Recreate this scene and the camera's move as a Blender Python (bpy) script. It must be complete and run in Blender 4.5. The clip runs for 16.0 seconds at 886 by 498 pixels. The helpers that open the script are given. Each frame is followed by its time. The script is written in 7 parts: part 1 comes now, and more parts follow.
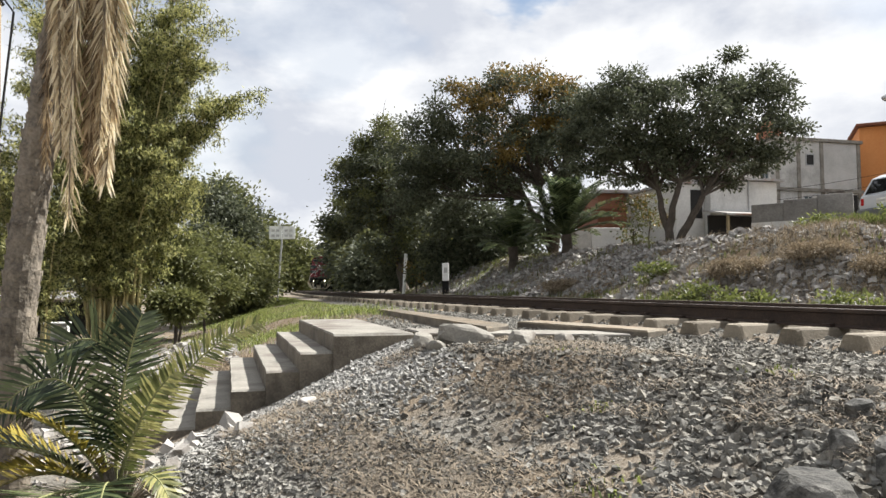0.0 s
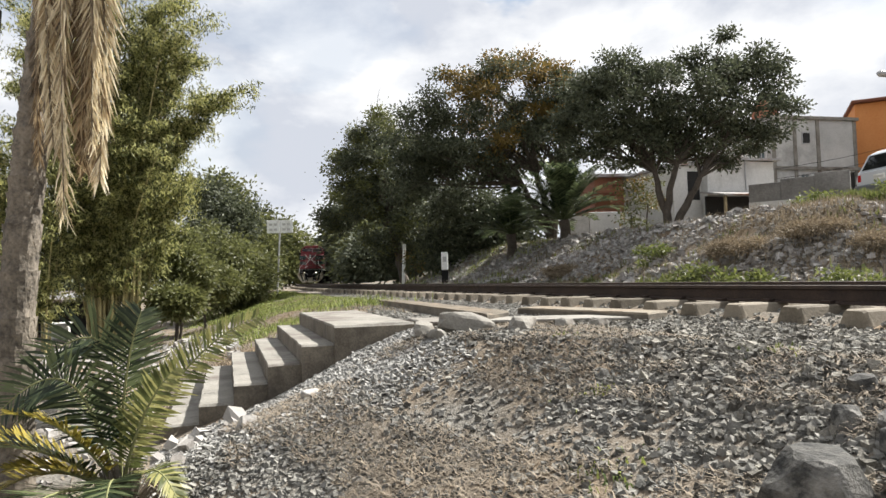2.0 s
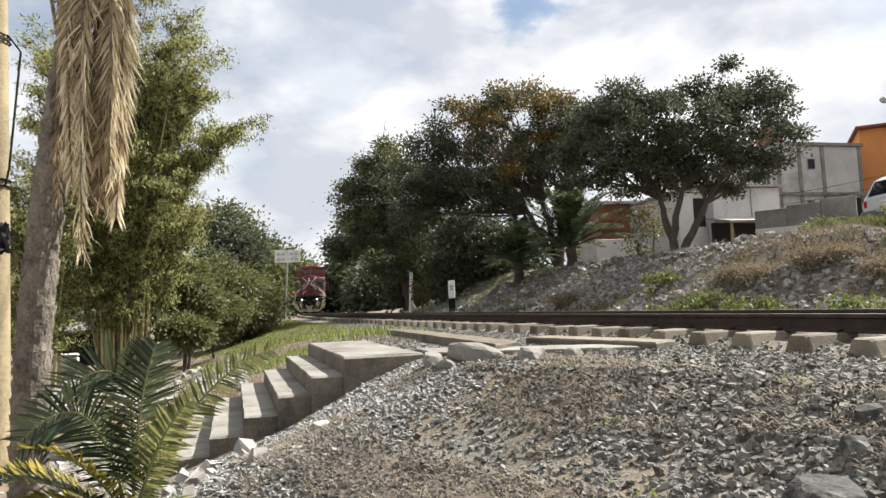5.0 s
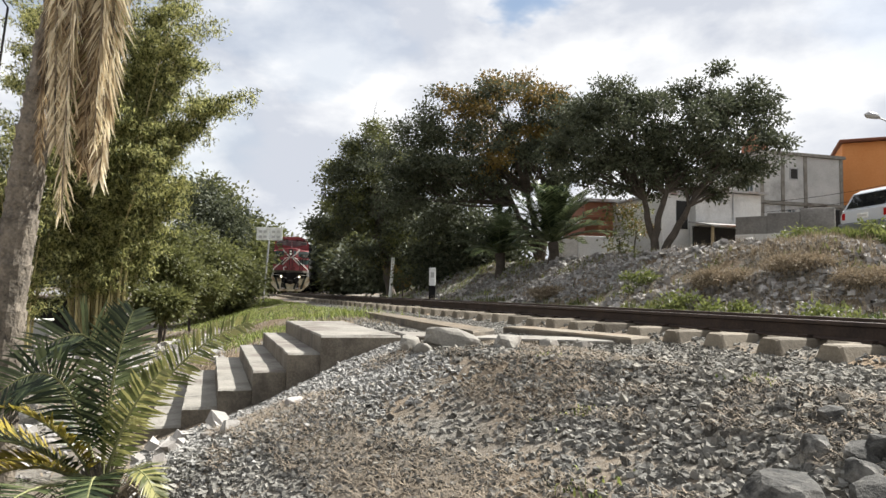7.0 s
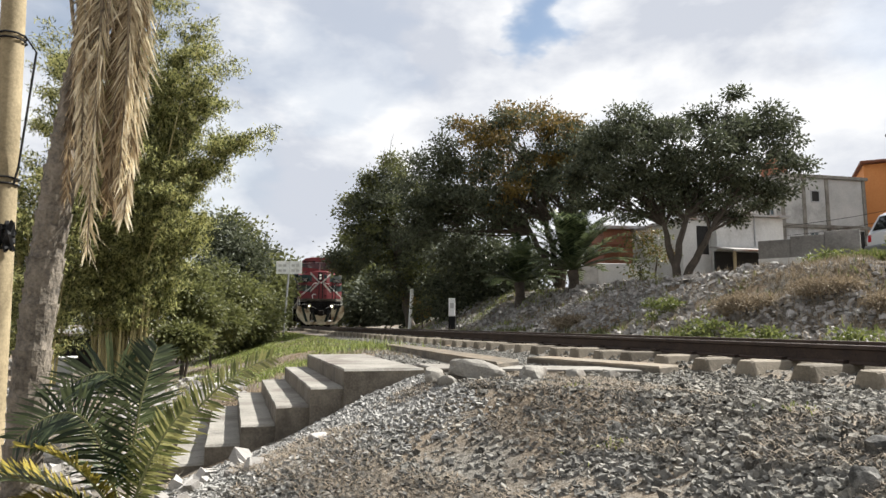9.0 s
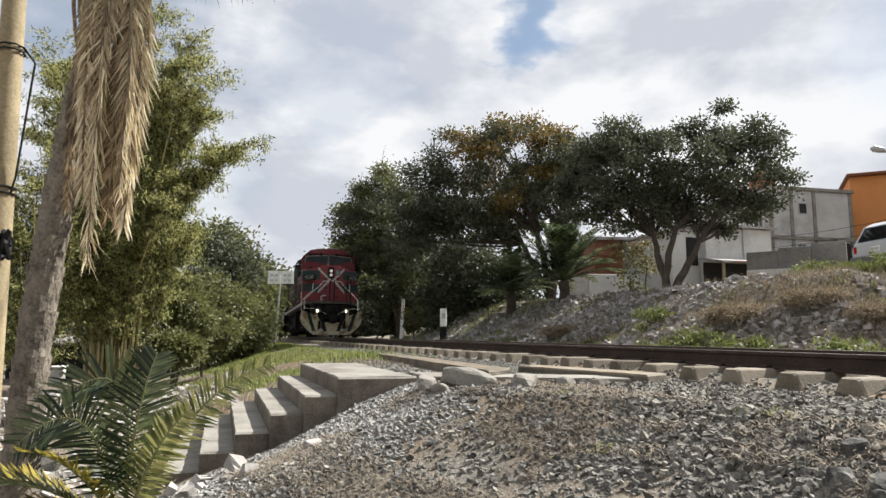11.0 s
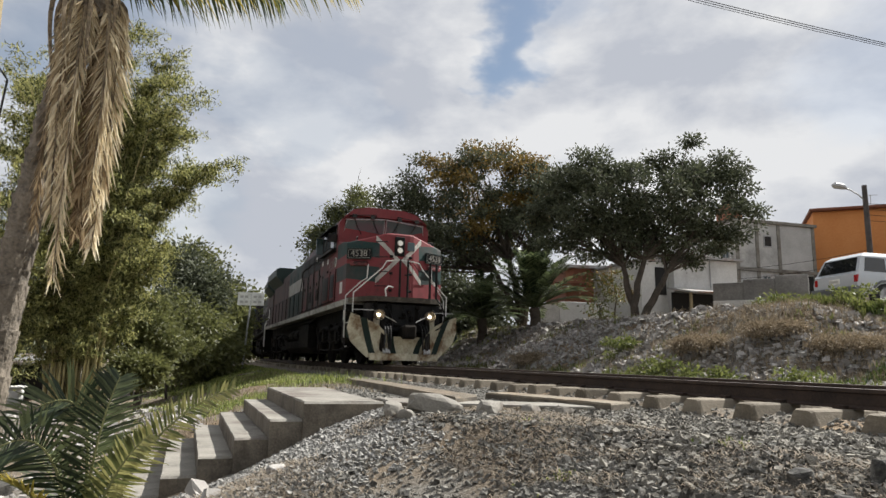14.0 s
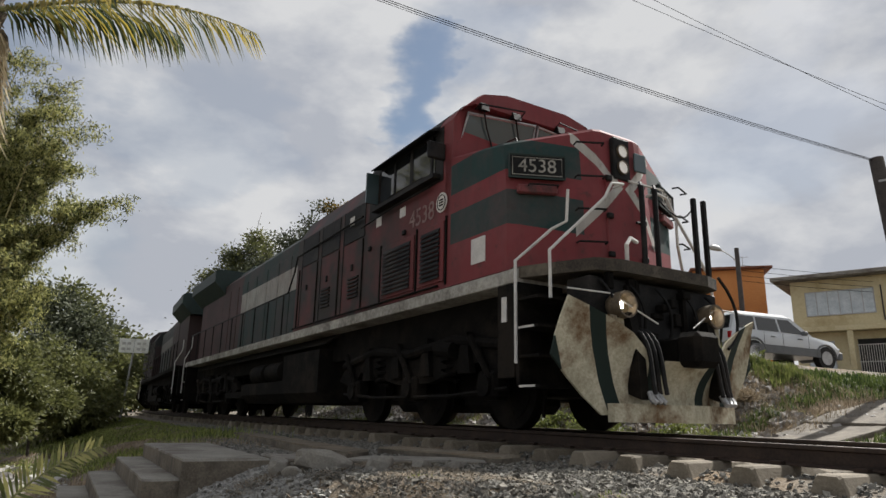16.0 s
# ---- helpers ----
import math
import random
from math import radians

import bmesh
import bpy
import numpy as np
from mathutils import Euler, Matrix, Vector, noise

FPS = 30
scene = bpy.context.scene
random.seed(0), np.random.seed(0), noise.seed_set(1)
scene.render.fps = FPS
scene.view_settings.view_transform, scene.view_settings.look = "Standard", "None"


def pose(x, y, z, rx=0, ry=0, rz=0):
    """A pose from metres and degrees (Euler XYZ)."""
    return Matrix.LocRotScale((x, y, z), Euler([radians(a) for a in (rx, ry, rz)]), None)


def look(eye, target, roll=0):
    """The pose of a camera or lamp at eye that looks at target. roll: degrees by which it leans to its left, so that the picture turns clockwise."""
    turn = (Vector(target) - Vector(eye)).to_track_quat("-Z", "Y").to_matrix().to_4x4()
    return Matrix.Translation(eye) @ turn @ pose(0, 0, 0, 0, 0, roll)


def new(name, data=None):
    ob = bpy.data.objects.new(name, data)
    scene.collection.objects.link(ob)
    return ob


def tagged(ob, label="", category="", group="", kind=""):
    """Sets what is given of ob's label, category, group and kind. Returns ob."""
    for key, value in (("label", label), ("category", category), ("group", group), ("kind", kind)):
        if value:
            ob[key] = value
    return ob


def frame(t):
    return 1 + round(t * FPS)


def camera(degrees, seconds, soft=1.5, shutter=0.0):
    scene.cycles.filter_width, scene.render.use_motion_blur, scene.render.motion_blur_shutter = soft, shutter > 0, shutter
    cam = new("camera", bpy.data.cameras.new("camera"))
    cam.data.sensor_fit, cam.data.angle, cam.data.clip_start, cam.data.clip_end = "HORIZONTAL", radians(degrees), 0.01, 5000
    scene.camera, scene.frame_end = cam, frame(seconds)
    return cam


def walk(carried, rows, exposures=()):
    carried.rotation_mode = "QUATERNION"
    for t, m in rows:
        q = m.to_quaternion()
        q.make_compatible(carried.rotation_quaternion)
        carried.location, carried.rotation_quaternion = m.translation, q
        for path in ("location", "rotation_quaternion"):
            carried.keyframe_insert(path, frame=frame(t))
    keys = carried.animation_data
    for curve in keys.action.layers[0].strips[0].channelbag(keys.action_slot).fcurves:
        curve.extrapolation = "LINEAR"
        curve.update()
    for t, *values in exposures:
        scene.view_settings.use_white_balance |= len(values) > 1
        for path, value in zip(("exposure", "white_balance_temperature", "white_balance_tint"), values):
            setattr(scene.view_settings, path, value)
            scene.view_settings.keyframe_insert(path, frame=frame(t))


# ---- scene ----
cam = camera(68.8, 16.0)
PATH = [
    (0, (0.02, 0.001, 0.167), (0.016, 1.997, 0.291), 0.1),
    (0.5, (0.034, 0.011, 0.158), (-0.055, 2.006, 0.267), -1.7),
    (1, (0.024, 0.009, 0.157), (-0.027, 2.005, 0.278), -0.4),
    (1.5, (0.009, 0.02, 0.158), (-0.006, 2.018, 0.25), 0.6),
    (2, (0.023, 0.017, 0.158), (0.023, 2.014, 0.249), -1.6),
    (2.5, (0.035, -0.015, 0.152), (0.161, 1.979, 0.238), -1.1),
    (3, (0.026, -0.019, 0.164), (0.115, 1.975, 0.281), -1.4),
    (3.5, (0.003, -0.009, 0.167), (0.061, 1.986, 0.296), -1.3),
    (4, (0.004, -0.008, 0.169), (0.066, 1.986, 0.308), -1.1),
    (4.5, (0.003, -0.048, 0.185), (0.033, 1.947, 0.327), -1.9),
    (4.7, (0.004, -0.065, 0.187), (-0.003, 1.927, 0.367), -2.3),
    (6.8, (0.013, 0.0, 0.173), (0.044, 1.996, 0.297), 0.7),
    (7, (0.002, -0.081, 0.155), (0.038, 1.914, 0.295), 1.3),
    (7.5, (-0.005, 0.005, 0.152), (0.031, 1.999, 0.307), -0.0),
    (8, (-0.005, -0.013, 0.158), (0.003, 1.979, 0.338), -0.1),
    (8.5, (-0.016, -0.027, 0.159), (-0.014, 1.96, 0.384), 0.2),
    (9, (-0.038, -0.039, 0.159), (-0.058, 1.948, 0.392), 0.3),
    (11.3, (-0.054, -0.18, 0.136), (-0.046, 1.802, 0.403), 0.4),
    (11.5, (-0.043, -0.195, 0.135), (-0.065, 1.786, 0.409), -0.6),
    (12, (-0.022, -0.279, 0.159), (0.086, 1.681, 0.543), -0.8),
    (12.5, (-0.008, -0.318, 0.172), (0.034, 1.637, 0.59), -1.8),
    (13, (-0.002, -0.284, 0.181), (0.052, 1.667, 0.616), -1.6),
    (13.5, (0.002, -0.246, 0.157), (0.088, 1.718, 0.527), -0.3),
    (14, (-0.014, -0.252, 0.151), (0.072, 1.717, 0.492), 1.3),
    (14.5, (-0.003, -0.27, 0.143), (0.071, 1.69, 0.533), 1.3),
    (15, (0.014, -0.283, 0.133), (0.121, 1.664, 0.575), 1.7),
    (15.5, (0.036, -0.286, 0.141), (0.225, 1.649, 0.61), 0.5),
    (16, (0.051, -0.282, 0.177), (0.425, 1.619, 0.672), 1.2),
]
walk(cam, [(t, look(eye, target, roll)) for t, eye, target, roll in PATH],
     [(0.0, 0.3), (4.7, 0.3), (9.2, 0.25), (11.5, 0.1), (12.5, -0.05), (14.5, -0.12), (16.0, -0.33)])


# ---- light ----
SUN_AZ, SUN_EL = radians(62), radians(48)      # from +y towards +x, above the horizon
world = bpy.data.worlds.new("sky")
scene.world = world
world.use_nodes = True


def nd(tree, kind, **inputs):
    node = tree.nodes.new(kind)
    for key, value in inputs.items():
        node.inputs[key.replace("_", " ")].default_value = value
    return node


def build_sky():
    """A high cloud deck with soft grey undersides and a few ragged gaps of blue."""
    t = world.node_tree
    t.nodes.clear()
    out = t.nodes.new("ShaderNodeOutputWorld")
    bg = nd(t, "ShaderNodeBackground", Strength=0.074)
    sky = t.nodes.new("ShaderNodeTexSky")
    sky.sky_type, sky.sun_disc = "NISHITA", False
    sky.sun_elevation, sky.sun_rotation = SUN_EL, SUN_AZ
    sky.dust_density = 1.5
    co = t.nodes.new("ShaderNodeTexCoord")
    mp = nd(t, "ShaderNodeMapping")
    mp.inputs["Scale"].default_value = (1.0, 1.0, 1.9)
    mp.inputs["Rotation"].default_value = (0, 0, radians(18))
    warp = nd(t, "ShaderNodeTexNoise", Scale=5.0, Detail=5.0, Roughness=0.55)
    fine = nd(t, "ShaderNodeTexNoise", Scale=4.4, Detail=8.0, Roughness=0.54, Distortion=0.1)
    t.links.new(co.outputs["Generated"], mp.inputs["Vector"])
    t.links.new(mp.outputs[0], warp.inputs["Vector"])
    t.links.new(mp.outputs[0], fine.inputs["Vector"])

    def vec(op, a, b):
        n = t.nodes.new("ShaderNodeVectorMath")
        n.operation = op
        for i, v in enumerate((a, b)):
            if hasattr(v, "links"):
                t.links.new(v, n.inputs[i])
            else:
                n.inputs[i].default_value = v
        return n

    off = vec("MULTIPLY", vec("SUBTRACT", warp.outputs["Color"], (0.5, 0.5, 0.5)).outputs[0], (0.42, 0.42, 0.40))
    bent = vec("NORMALIZE", vec("ADD", co.outputs["Generated"], off.outputs[0]).outputs[0], (0, 0, 0)).outputs[0]
    # gaps in the deck: bearing from +y towards +x, height, half width (degrees), how far it opens
    total = None
    for az, el, wide, open_ in ((11.5, 28.5, 4.0, 1.0), (-14.0, 21.5, 4.5, 0.3), (-8.0, 24.0, 4.0, 0.25), (40.0, 24.0, 7.0, 0.35), (-27.0, 27.0, 8.0, 0.6), (15.0, 31.5, 5.0, 0.45), (-24.0, 12.0, 7.0, 0.3), (75.0, 40.0, 9.0, 0.6), (-80.0, 35.0, 12.0, 0.7), (150.0, 40.0, 14.0, 0.7), (-150.0, 30.0, 12.0, 0.7)):
        e, z = radians(el), radians(az)
        g = (math.sin(z) * math.cos(e), math.cos(z) * math.cos(e), math.sin(e))
        r = t.nodes.new("ShaderNodeMapRange")
        r.interpolation_type = "SMOOTHSTEP"
        r.inputs[1].default_value, r.inputs[2].default_value = math.cos(radians(wide * 1.35)), 1.0
        r.inputs[4].default_value = open_
        t.links.new(vec("DOT_PRODUCT", bent, g).outputs["Value"], r.inputs[0])
        if total is None:
            total = r.outputs[0]
        else:
            m = t.nodes.new("ShaderNodeMath")
            m.operation = "MAXIMUM"
            t.links.new(total, m.inputs[0])
            t.links.new(r.outputs[0], m.inputs[1])
            total = m.outputs[0]
    tone = t.nodes.new("ShaderNodeValToRGB")
    tone.color_ramp.elements[0].position, tone.color_ramp.elements[1].position = 0.4, 0.58
    tone.color_ramp.elements[0].color = (7.5, 7.9, 8.8, 1)
    tone.color_ramp.elements[1].color = (11.5, 11.6, 11.8, 1)
    mix = t.nodes.new("ShaderNodeMix")
    mix.data_type = "RGBA"
    t.links.new(fine.outputs["Fac"], tone.inputs[0])
    t.links.new(total, mix.inputs[0])
    t.links.new(tone.outputs[0], mix.inputs[6])
    bright = vec("MULTIPLY", sky.outputs[0], (1.65, 1.65, 1.55))
    t.links.new(bright.outputs[0], mix.inputs[7])
    t.links.new(mix.outputs[2], bg.inputs["Color"])
    t.links.new(bg.outputs[0], out.inputs[0])


build_sky()
sun = new("sun", bpy.data.lights.new("sun", "SUN"))
sun.data.energy, sun.data.angle, sun.data.color = 9.5, radians(0.6), (1.0, 0.975, 0.925)
to_sun = Vector((math.sin(SUN_AZ) * math.cos(SUN_EL), math.cos(SUN_AZ) * math.cos(SUN_EL), math.sin(SUN_EL)))
sun.matrix_world = look(to_sun * 50, (0, 0, 0))

# ---- materials ----


def material(name, dark, light, scale=4.0, rough=0.85, metal=0.0, bump=0.3, fine=40.0, stain=None, island=0.0, leaf=0.0, spec=0.4, piece=0.0):
    """Two colours mixed by a coarse and a fine noise, in metres, with relief; stain: a third colour in patches."""
    m = bpy.data.materials.new(name)
    m.use_nodes = True
    t = m.node_tree
    b = t.nodes["Principled BSDF"]
    b.inputs["Roughness"].default_value, b.inputs["Metallic"].default_value = rough, metal
    b.inputs["Specular IOR Level"].default_value = spec
    co = t.nodes.new("ShaderNodeTexCoord")
    n1 = nd(t, "ShaderNodeTexNoise", Scale=scale, Detail=5.0, Roughness=0.6)
    n2 = nd(t, "ShaderNodeTexNoise", Scale=fine, Detail=3.0, Roughness=0.65)
    add = nd(t, "ShaderNodeMix", Factor=0.45)
    t.links.new(co.outputs["Object"], n1.inputs["Vector"])
    t.links.new(co.outputs["Object"], n2.inputs["Vector"])
    t.links.new(n1.outputs["Fac"], add.inputs[2])
    t.links.new(n2.outputs["Fac"], add.inputs[3])
    fac = add.outputs[0]
    if island or piece:
        src = t.nodes.new("ShaderNodeNewGeometry") if island else t.nodes.new("ShaderNodeObjectInfo")
        mm = nd(t, "ShaderNodeMix", Factor=island or piece)
        t.links.new(fac, mm.inputs[2])
        t.links.new(src.outputs["Random Per Island" if island else "Random"], mm.inputs[3])
        fac = mm.outputs[0]
    ramp = t.nodes.new("ShaderNodeValToRGB")
    lo, hi = (0.1, 0.9) if island > 0.5 else (0.36, 0.64)
    ramp.color_ramp.elements[0].position, ramp.color_ramp.elements[1].position = lo, hi
    ramp.color_ramp.elements[0].color, ramp.color_ramp.elements[1].color = (*dark, 1), (*light, 1)
    t.links.new(fac, ramp.inputs[0])
    col = ramp.outputs[0]
    if stain:
        n3 = nd(t, "ShaderNodeTexNoise", Scale=scale * 0.35, Detail=6.0, Roughness=0.7)
        t.links.new(co.outputs["Object"], n3.inputs["Vector"])
        r3 = t.nodes.new("ShaderNodeValToRGB")
        r3.color_ramp.elements[0].position, r3.color_ramp.elements[1].position = 0.5, 0.64
        t.links.new(n3.outputs["Fac"], r3.inputs[0])
        mx = t.nodes.new("ShaderNodeMix")
        mx.data_type = "RGBA"
        mx.inputs[7].default_value = (*stain, 1)
        t.links.new(r3.outputs[0], mx.inputs[0])
        t.links.new(col, mx.inputs[6])
        col = mx.outputs[2]
    t.links.new(col, b.inputs["Base Color"])
    if bump:
        bp = nd(t, "ShaderNodeBump", Strength=bump, Distance=0.02)
        t.links.new(fac if not (island or piece) else n2.outputs["Fac"], bp.inputs["Height"])
        t.links.new(bp.outputs[0], b.inputs["Normal"])
    if leaf:
        tr = t.nodes.new("ShaderNodeBsdfTranslucent")
        ms = nd(t, "ShaderNodeMixShader", Fac=leaf)
        t.links.new(col, tr.inputs["Color"])
        t.links.new(b.outputs[0], ms.inputs[1])
        t.links.new(tr.outputs[0], ms.inputs[2])
        t.links.new(ms.outputs[0], t.nodes["Material Output"].inputs[0])
    return m


def glow(name, colour, strength):
    m = bpy.data.materials.new(name)
    m.use_nodes = True
    b = m.node_tree.nodes["Principled BSDF"]
    b.inputs["Base Color"].default_value = (0.8, 0.8, 0.75, 1)
    b.inputs["Emission Color"].default_value = (*colour, 1)
    b.inputs["Emission Strength"].default_value = strength
    return m


def glass(name, colour=(0.05, 0.06, 0.06), rough=0.05):
    m = bpy.data.materials.new(name)
    m.use_nodes = True
    b = m.node_tree.nodes["Principled BSDF"]
    b.inputs["Base Color"].default_value, b.inputs["Roughness"].default_value = (*colour, 1), rough
    b.inputs["Specular IOR Level"].default_value = 0.7
    return m


M = dict(
    gravel=material("gravel", (0.075, 0.073, 0.066), (0.28, 0.267, 0.238), 3, island=0.65, spec=0.12, fine=60, bump=0.5),
    flint=material("crushed_stone", (0.075, 0.069, 0.059), (0.275, 0.257, 0.22), 9, island=0.4, spec=0.12, fine=70, bump=0.6),
    straw=material("straw", (0.10, 0.08, 0.058), (0.28, 0.228, 0.165), 3, island=0.7, bump=0),
    chips=material("pale_chips", (0.17, 0.165, 0.155), (0.38, 0.37, 0.345), 3, island=0.6, spec=0.15, bump=0.3),
    rubble=material("rubble", (0.14, 0.125, 0.11), (0.42, 0.40, 0.375), 3, island=0.7, bump=0.4),
    concrete=material("concrete", (0.15, 0.14, 0.12), (0.28, 0.262, 0.228), 3, stain=(0.12, 0.10, 0.085), fine=55, bump=0.35),
    sleeper=material("sleeper_concrete", (0.095, 0.078, 0.056), (0.24, 0.205, 0.155), 5, stain=(0.2, 0.15, 0.1), piece=0.3, bump=0.35),
    rail=material("rail_steel", (0.02, 0.013, 0.01), (0.06, 0.038, 0.027), 4, rough=0.7, metal=0.2, bump=0.3),
    railtop=material("rail_head", (0.10, 0.085, 0.075), (0.22, 0.2, 0.185), 4, rough=0.5, metal=0.8, bump=0.05),
    bark=material("bark", (0.035, 0.028, 0.022), (0.11, 0.09, 0.07), 3, fine=30, bump=0.8),
    palmbark=material("palm_bark", (0.06, 0.051, 0.041), (0.25, 0.212, 0.165), 6, fine=35, bump=1.0),
    leaf_a=material("leaf_dark", (0.022, 0.03, 0.016), (0.14, 0.153, 0.09), 0.4, island=0.65, leaf=0.3, rough=0.6, bump=0),
    leaf_b=material("leaf_olive", (0.05, 0.06, 0.02), (0.2, 0.205, 0.075), 0.4, island=0.6, leaf=0.45, rough=0.5, bump=0),
    leaf_y=material("leaf_yellowed", (0.10, 0.072, 0.018), (0.28, 0.185, 0.045), 0.6, island=0.6, leaf=0.3, rough=0.5, bump=0),
    leaf_g=material("leaf_fresh", (0.055, 0.075, 0.02), (0.195, 0.21, 0.065), 0.8, island=0.6, leaf=0.5, rough=0.5, bump=0),
    bamboo=material("bamboo_leaf", (0.065, 0.078, 0.028), (0.46, 0.45, 0.18), 1.6, island=0.5, leaf=0.5, rough=0.5, bump=0),
    culm=material("bamboo_culm", (0.24, 0.21, 0.09), (0.5, 0.42, 0.2), 3, rough=0.5, bump=0.1),
    rachis=material("palm_midrib", (0.12, 0.13, 0.055), (0.27, 0.27, 0.12), 2, bump=0),
    rachis_d=material("dry_midrib", (0.06, 0.045, 0.03), (0.34, 0.27, 0.18), 5, bump=0.1),
    frond_m=material("palm_leaflet_turning", (0.03, 0.045, 0.018), (0.40, 0.31, 0.06), 5, island=0.85, leaf=0.45, rough=0.45, bump=0),
    frond=material("palm_leaflet", (0.018, 0.03, 0.014), (0.12, 0.145, 0.068), 2, island=0.5, leaf=0.35, rough=0.35, bump=0),
    frond_l=material("palm_leaflet_light", (0.09, 0.105, 0.035), (0.36, 0.34, 0.13), 2, island=0.5, leaf=0.4, rough=0.4, bump=0),
    frond_y=material("palm_leaflet_yellow", (0.17, 0.14, 0.022), (0.40, 0.32, 0.065), 2, island=0.5, leaf=0.45, rough=0.45, bump=0),
    frond_d=material("palm_leaflet_dead", (0.42, 0.33, 0.2), (0.9, 0.8, 0.58), 2, island=0.5, leaf=0.4, rough=0.7, bump=0),
    frond_b=material("palm_leaflet_brown", (0.13, 0.085, 0.045), (0.46, 0.35, 0.21), 2, island=0.5, leaf=0.3, rough=0.75, bump=0),
    grass=material("grass", (0.075, 0.105, 0.022), (0.30, 0.33, 0.09), 0.7, island=0.5, leaf=0.3, rough=0.6, bump=0),
    # stained concrete, darkened further: the shade on slab sides is in its colour
    stained_shaded=material("stained_shaded_concrete", (0.085, 0.072, 0.056), (0.2, 0.172, 0.134), 4, stain=(0.07, 0.06, 0.048), fine=45, bump=0.5),
    meadow=material("meadow_grass", (0.03, 0.055, 0.012), (0.13, 0.165, 0.045), 0.5, island=0.5, leaf=0.3, rough=0.6, bump=0),
    drygrass=material("dry_grass", (0.11, 0.085, 0.056), (0.41, 0.33, 0.225), 0.7, island=0.6, leaf=0.2, rough=0.8, bump=0),
    white=material("white_render", (0.5, 0.495, 0.475), (0.68, 0.67, 0.645), 0.7, stain=(0.36, 0.35, 0.33), fine=12, bump=0.15),
    block=material("grey_blockwork", (0.34, 0.335, 0.32), (0.54, 0.53, 0.51), 0.8, stain=(0.25, 0.245, 0.23), fine=14, bump=0.3),
    wallgrey=material("weathered_block", (0.13, 0.125, 0.118), (0.27, 0.262, 0.248), 1.1, stain=(0.09, 0.085, 0.08), fine=14, bump=0.3),
    orange=material("orange_paint", (0.52, 0.2, 0.06), (0.6, 0.26, 0.09), 0.6, fine=9, bump=0.1),
    orange_d=material("orange_trim", (0.12, 0.045, 0.025), (0.18, 0.065, 0.035), 0.8, bump=0.1),
    yellow=material("cream_paint", (0.52, 0.44, 0.26), (0.64, 0.56, 0.36), 0.6, stain=(0.38, 0.29, 0.15), fine=9, bump=0.1),
    brick=material("brick_red", (0.20, 0.08, 0.05), (0.34, 0.15, 0.09), 3, piece=0.4),
    # near-black fill for openings: the darkness inside is put into the colour
    dark=material("interior_shade", (0.012, 0.012, 0.012), (0.03, 0.028, 0.026), 2, bump=0.1),
    tin=material("tin_sheet", (0.25, 0.24, 0.23), (0.45, 0.44, 0.43), 2, rough=0.5, metal=0.5, stain=(0.2, 0.11, 0.07)),
    wood=material("pole_wood", (0.19, 0.15, 0.085), (0.36, 0.29, 0.175), 2, fine=30, bump=0.5),
    pole=material("dark_pole", (0.035, 0.03, 0.028), (0.09, 0.08, 0.075), 3, bump=0.3),
    steel=material("painted_steel", (0.3, 0.3, 0.3), (0.45, 0.45, 0.45), 5, rough=0.5, metal=0.4, bump=0.1),
    sign=material("sign_plate", (0.74, 0.74, 0.7), (0.86, 0.86, 0.82), 3, stain=(0.5, 0.48, 0.42), rough=0.5, bump=0.05),
    ink=material("faded_ink", (0.42, 0.41, 0.38), (0.55, 0.54, 0.5), 6, bump=0),
    black=material("black_paint", (0.005, 0.005, 0.0055), (0.015, 0.0145, 0.014), 3, spec=0.15, rough=0.6, stain=(0.03, 0.026, 0.023), bump=0.2),
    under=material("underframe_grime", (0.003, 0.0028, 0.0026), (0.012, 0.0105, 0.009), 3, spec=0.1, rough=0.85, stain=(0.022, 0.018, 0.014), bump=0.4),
    carwhite=material("car_paint_white", (0.5, 0.52, 0.54), (0.56, 0.58, 0.6), 1, rough=0.25, bump=0),
    cargrey=material("car_cladding", (0.09, 0.095, 0.1), (0.13, 0.135, 0.14), 4, rough=0.55, bump=0.05),
    carglass=glass("car_glass", (0.012, 0.013, 0.014)),
    winglass=glass("window_glass", (0.05, 0.075, 0.08), 0.08),
    tyre=material("tyre", (0.012, 0.012, 0.012), (0.03, 0.03, 0.03), 9, bump=0.2),
    red_lens=material("red_lens", (0.3, 0.01, 0.01), (0.4, 0.02, 0.02), 4, rough=0.2, bump=0),
    lamp_on=glow("lamp_lit", (1.0, 0.9, 0.74), 30.0),
    lamp_dim=glow("lamp_faint", (1.0, 0.9, 0.78), 0.16),
    cream=material("plow_paint", (0.3, 0.27, 0.19), (0.58, 0.54, 0.41), 4, stain=(0.15, 0.09, 0.045), fine=30, bump=0.2),
    lamp_shell=material("lamp_shell", (0.06, 0.045, 0.03), (0.17, 0.13, 0.085), 6, rough=0.55, bump=0.2),
    reflector=material("reflector", (0.3, 0.24, 0.15), (0.5, 0.42, 0.29), 5, rough=0.3, metal=0.6, bump=0),
    curtain=material("net_curtain", (0.36, 0.42, 0.46), (0.62, 0.66, 0.68), 3, rough=0.3, fine=25, bump=0.1),
    dullgreen=material("dull_green", (0.009, 0.02, 0.018), (0.018, 0.036, 0.031), 3, rough=0.6, bump=0.1),
    sill=material("grimy_sill", (0.16, 0.15, 0.13), (0.5, 0.48, 0.43), 0.9, stain=(0.07, 0.06, 0.05), fine=14, bump=0.1),
    tread=material("worn_tread_plate", (0.02, 0.017, 0.014), (0.085, 0.07, 0.052), 4, stain=(0.14, 0.12, 0.09), fine=40, bump=0.4),
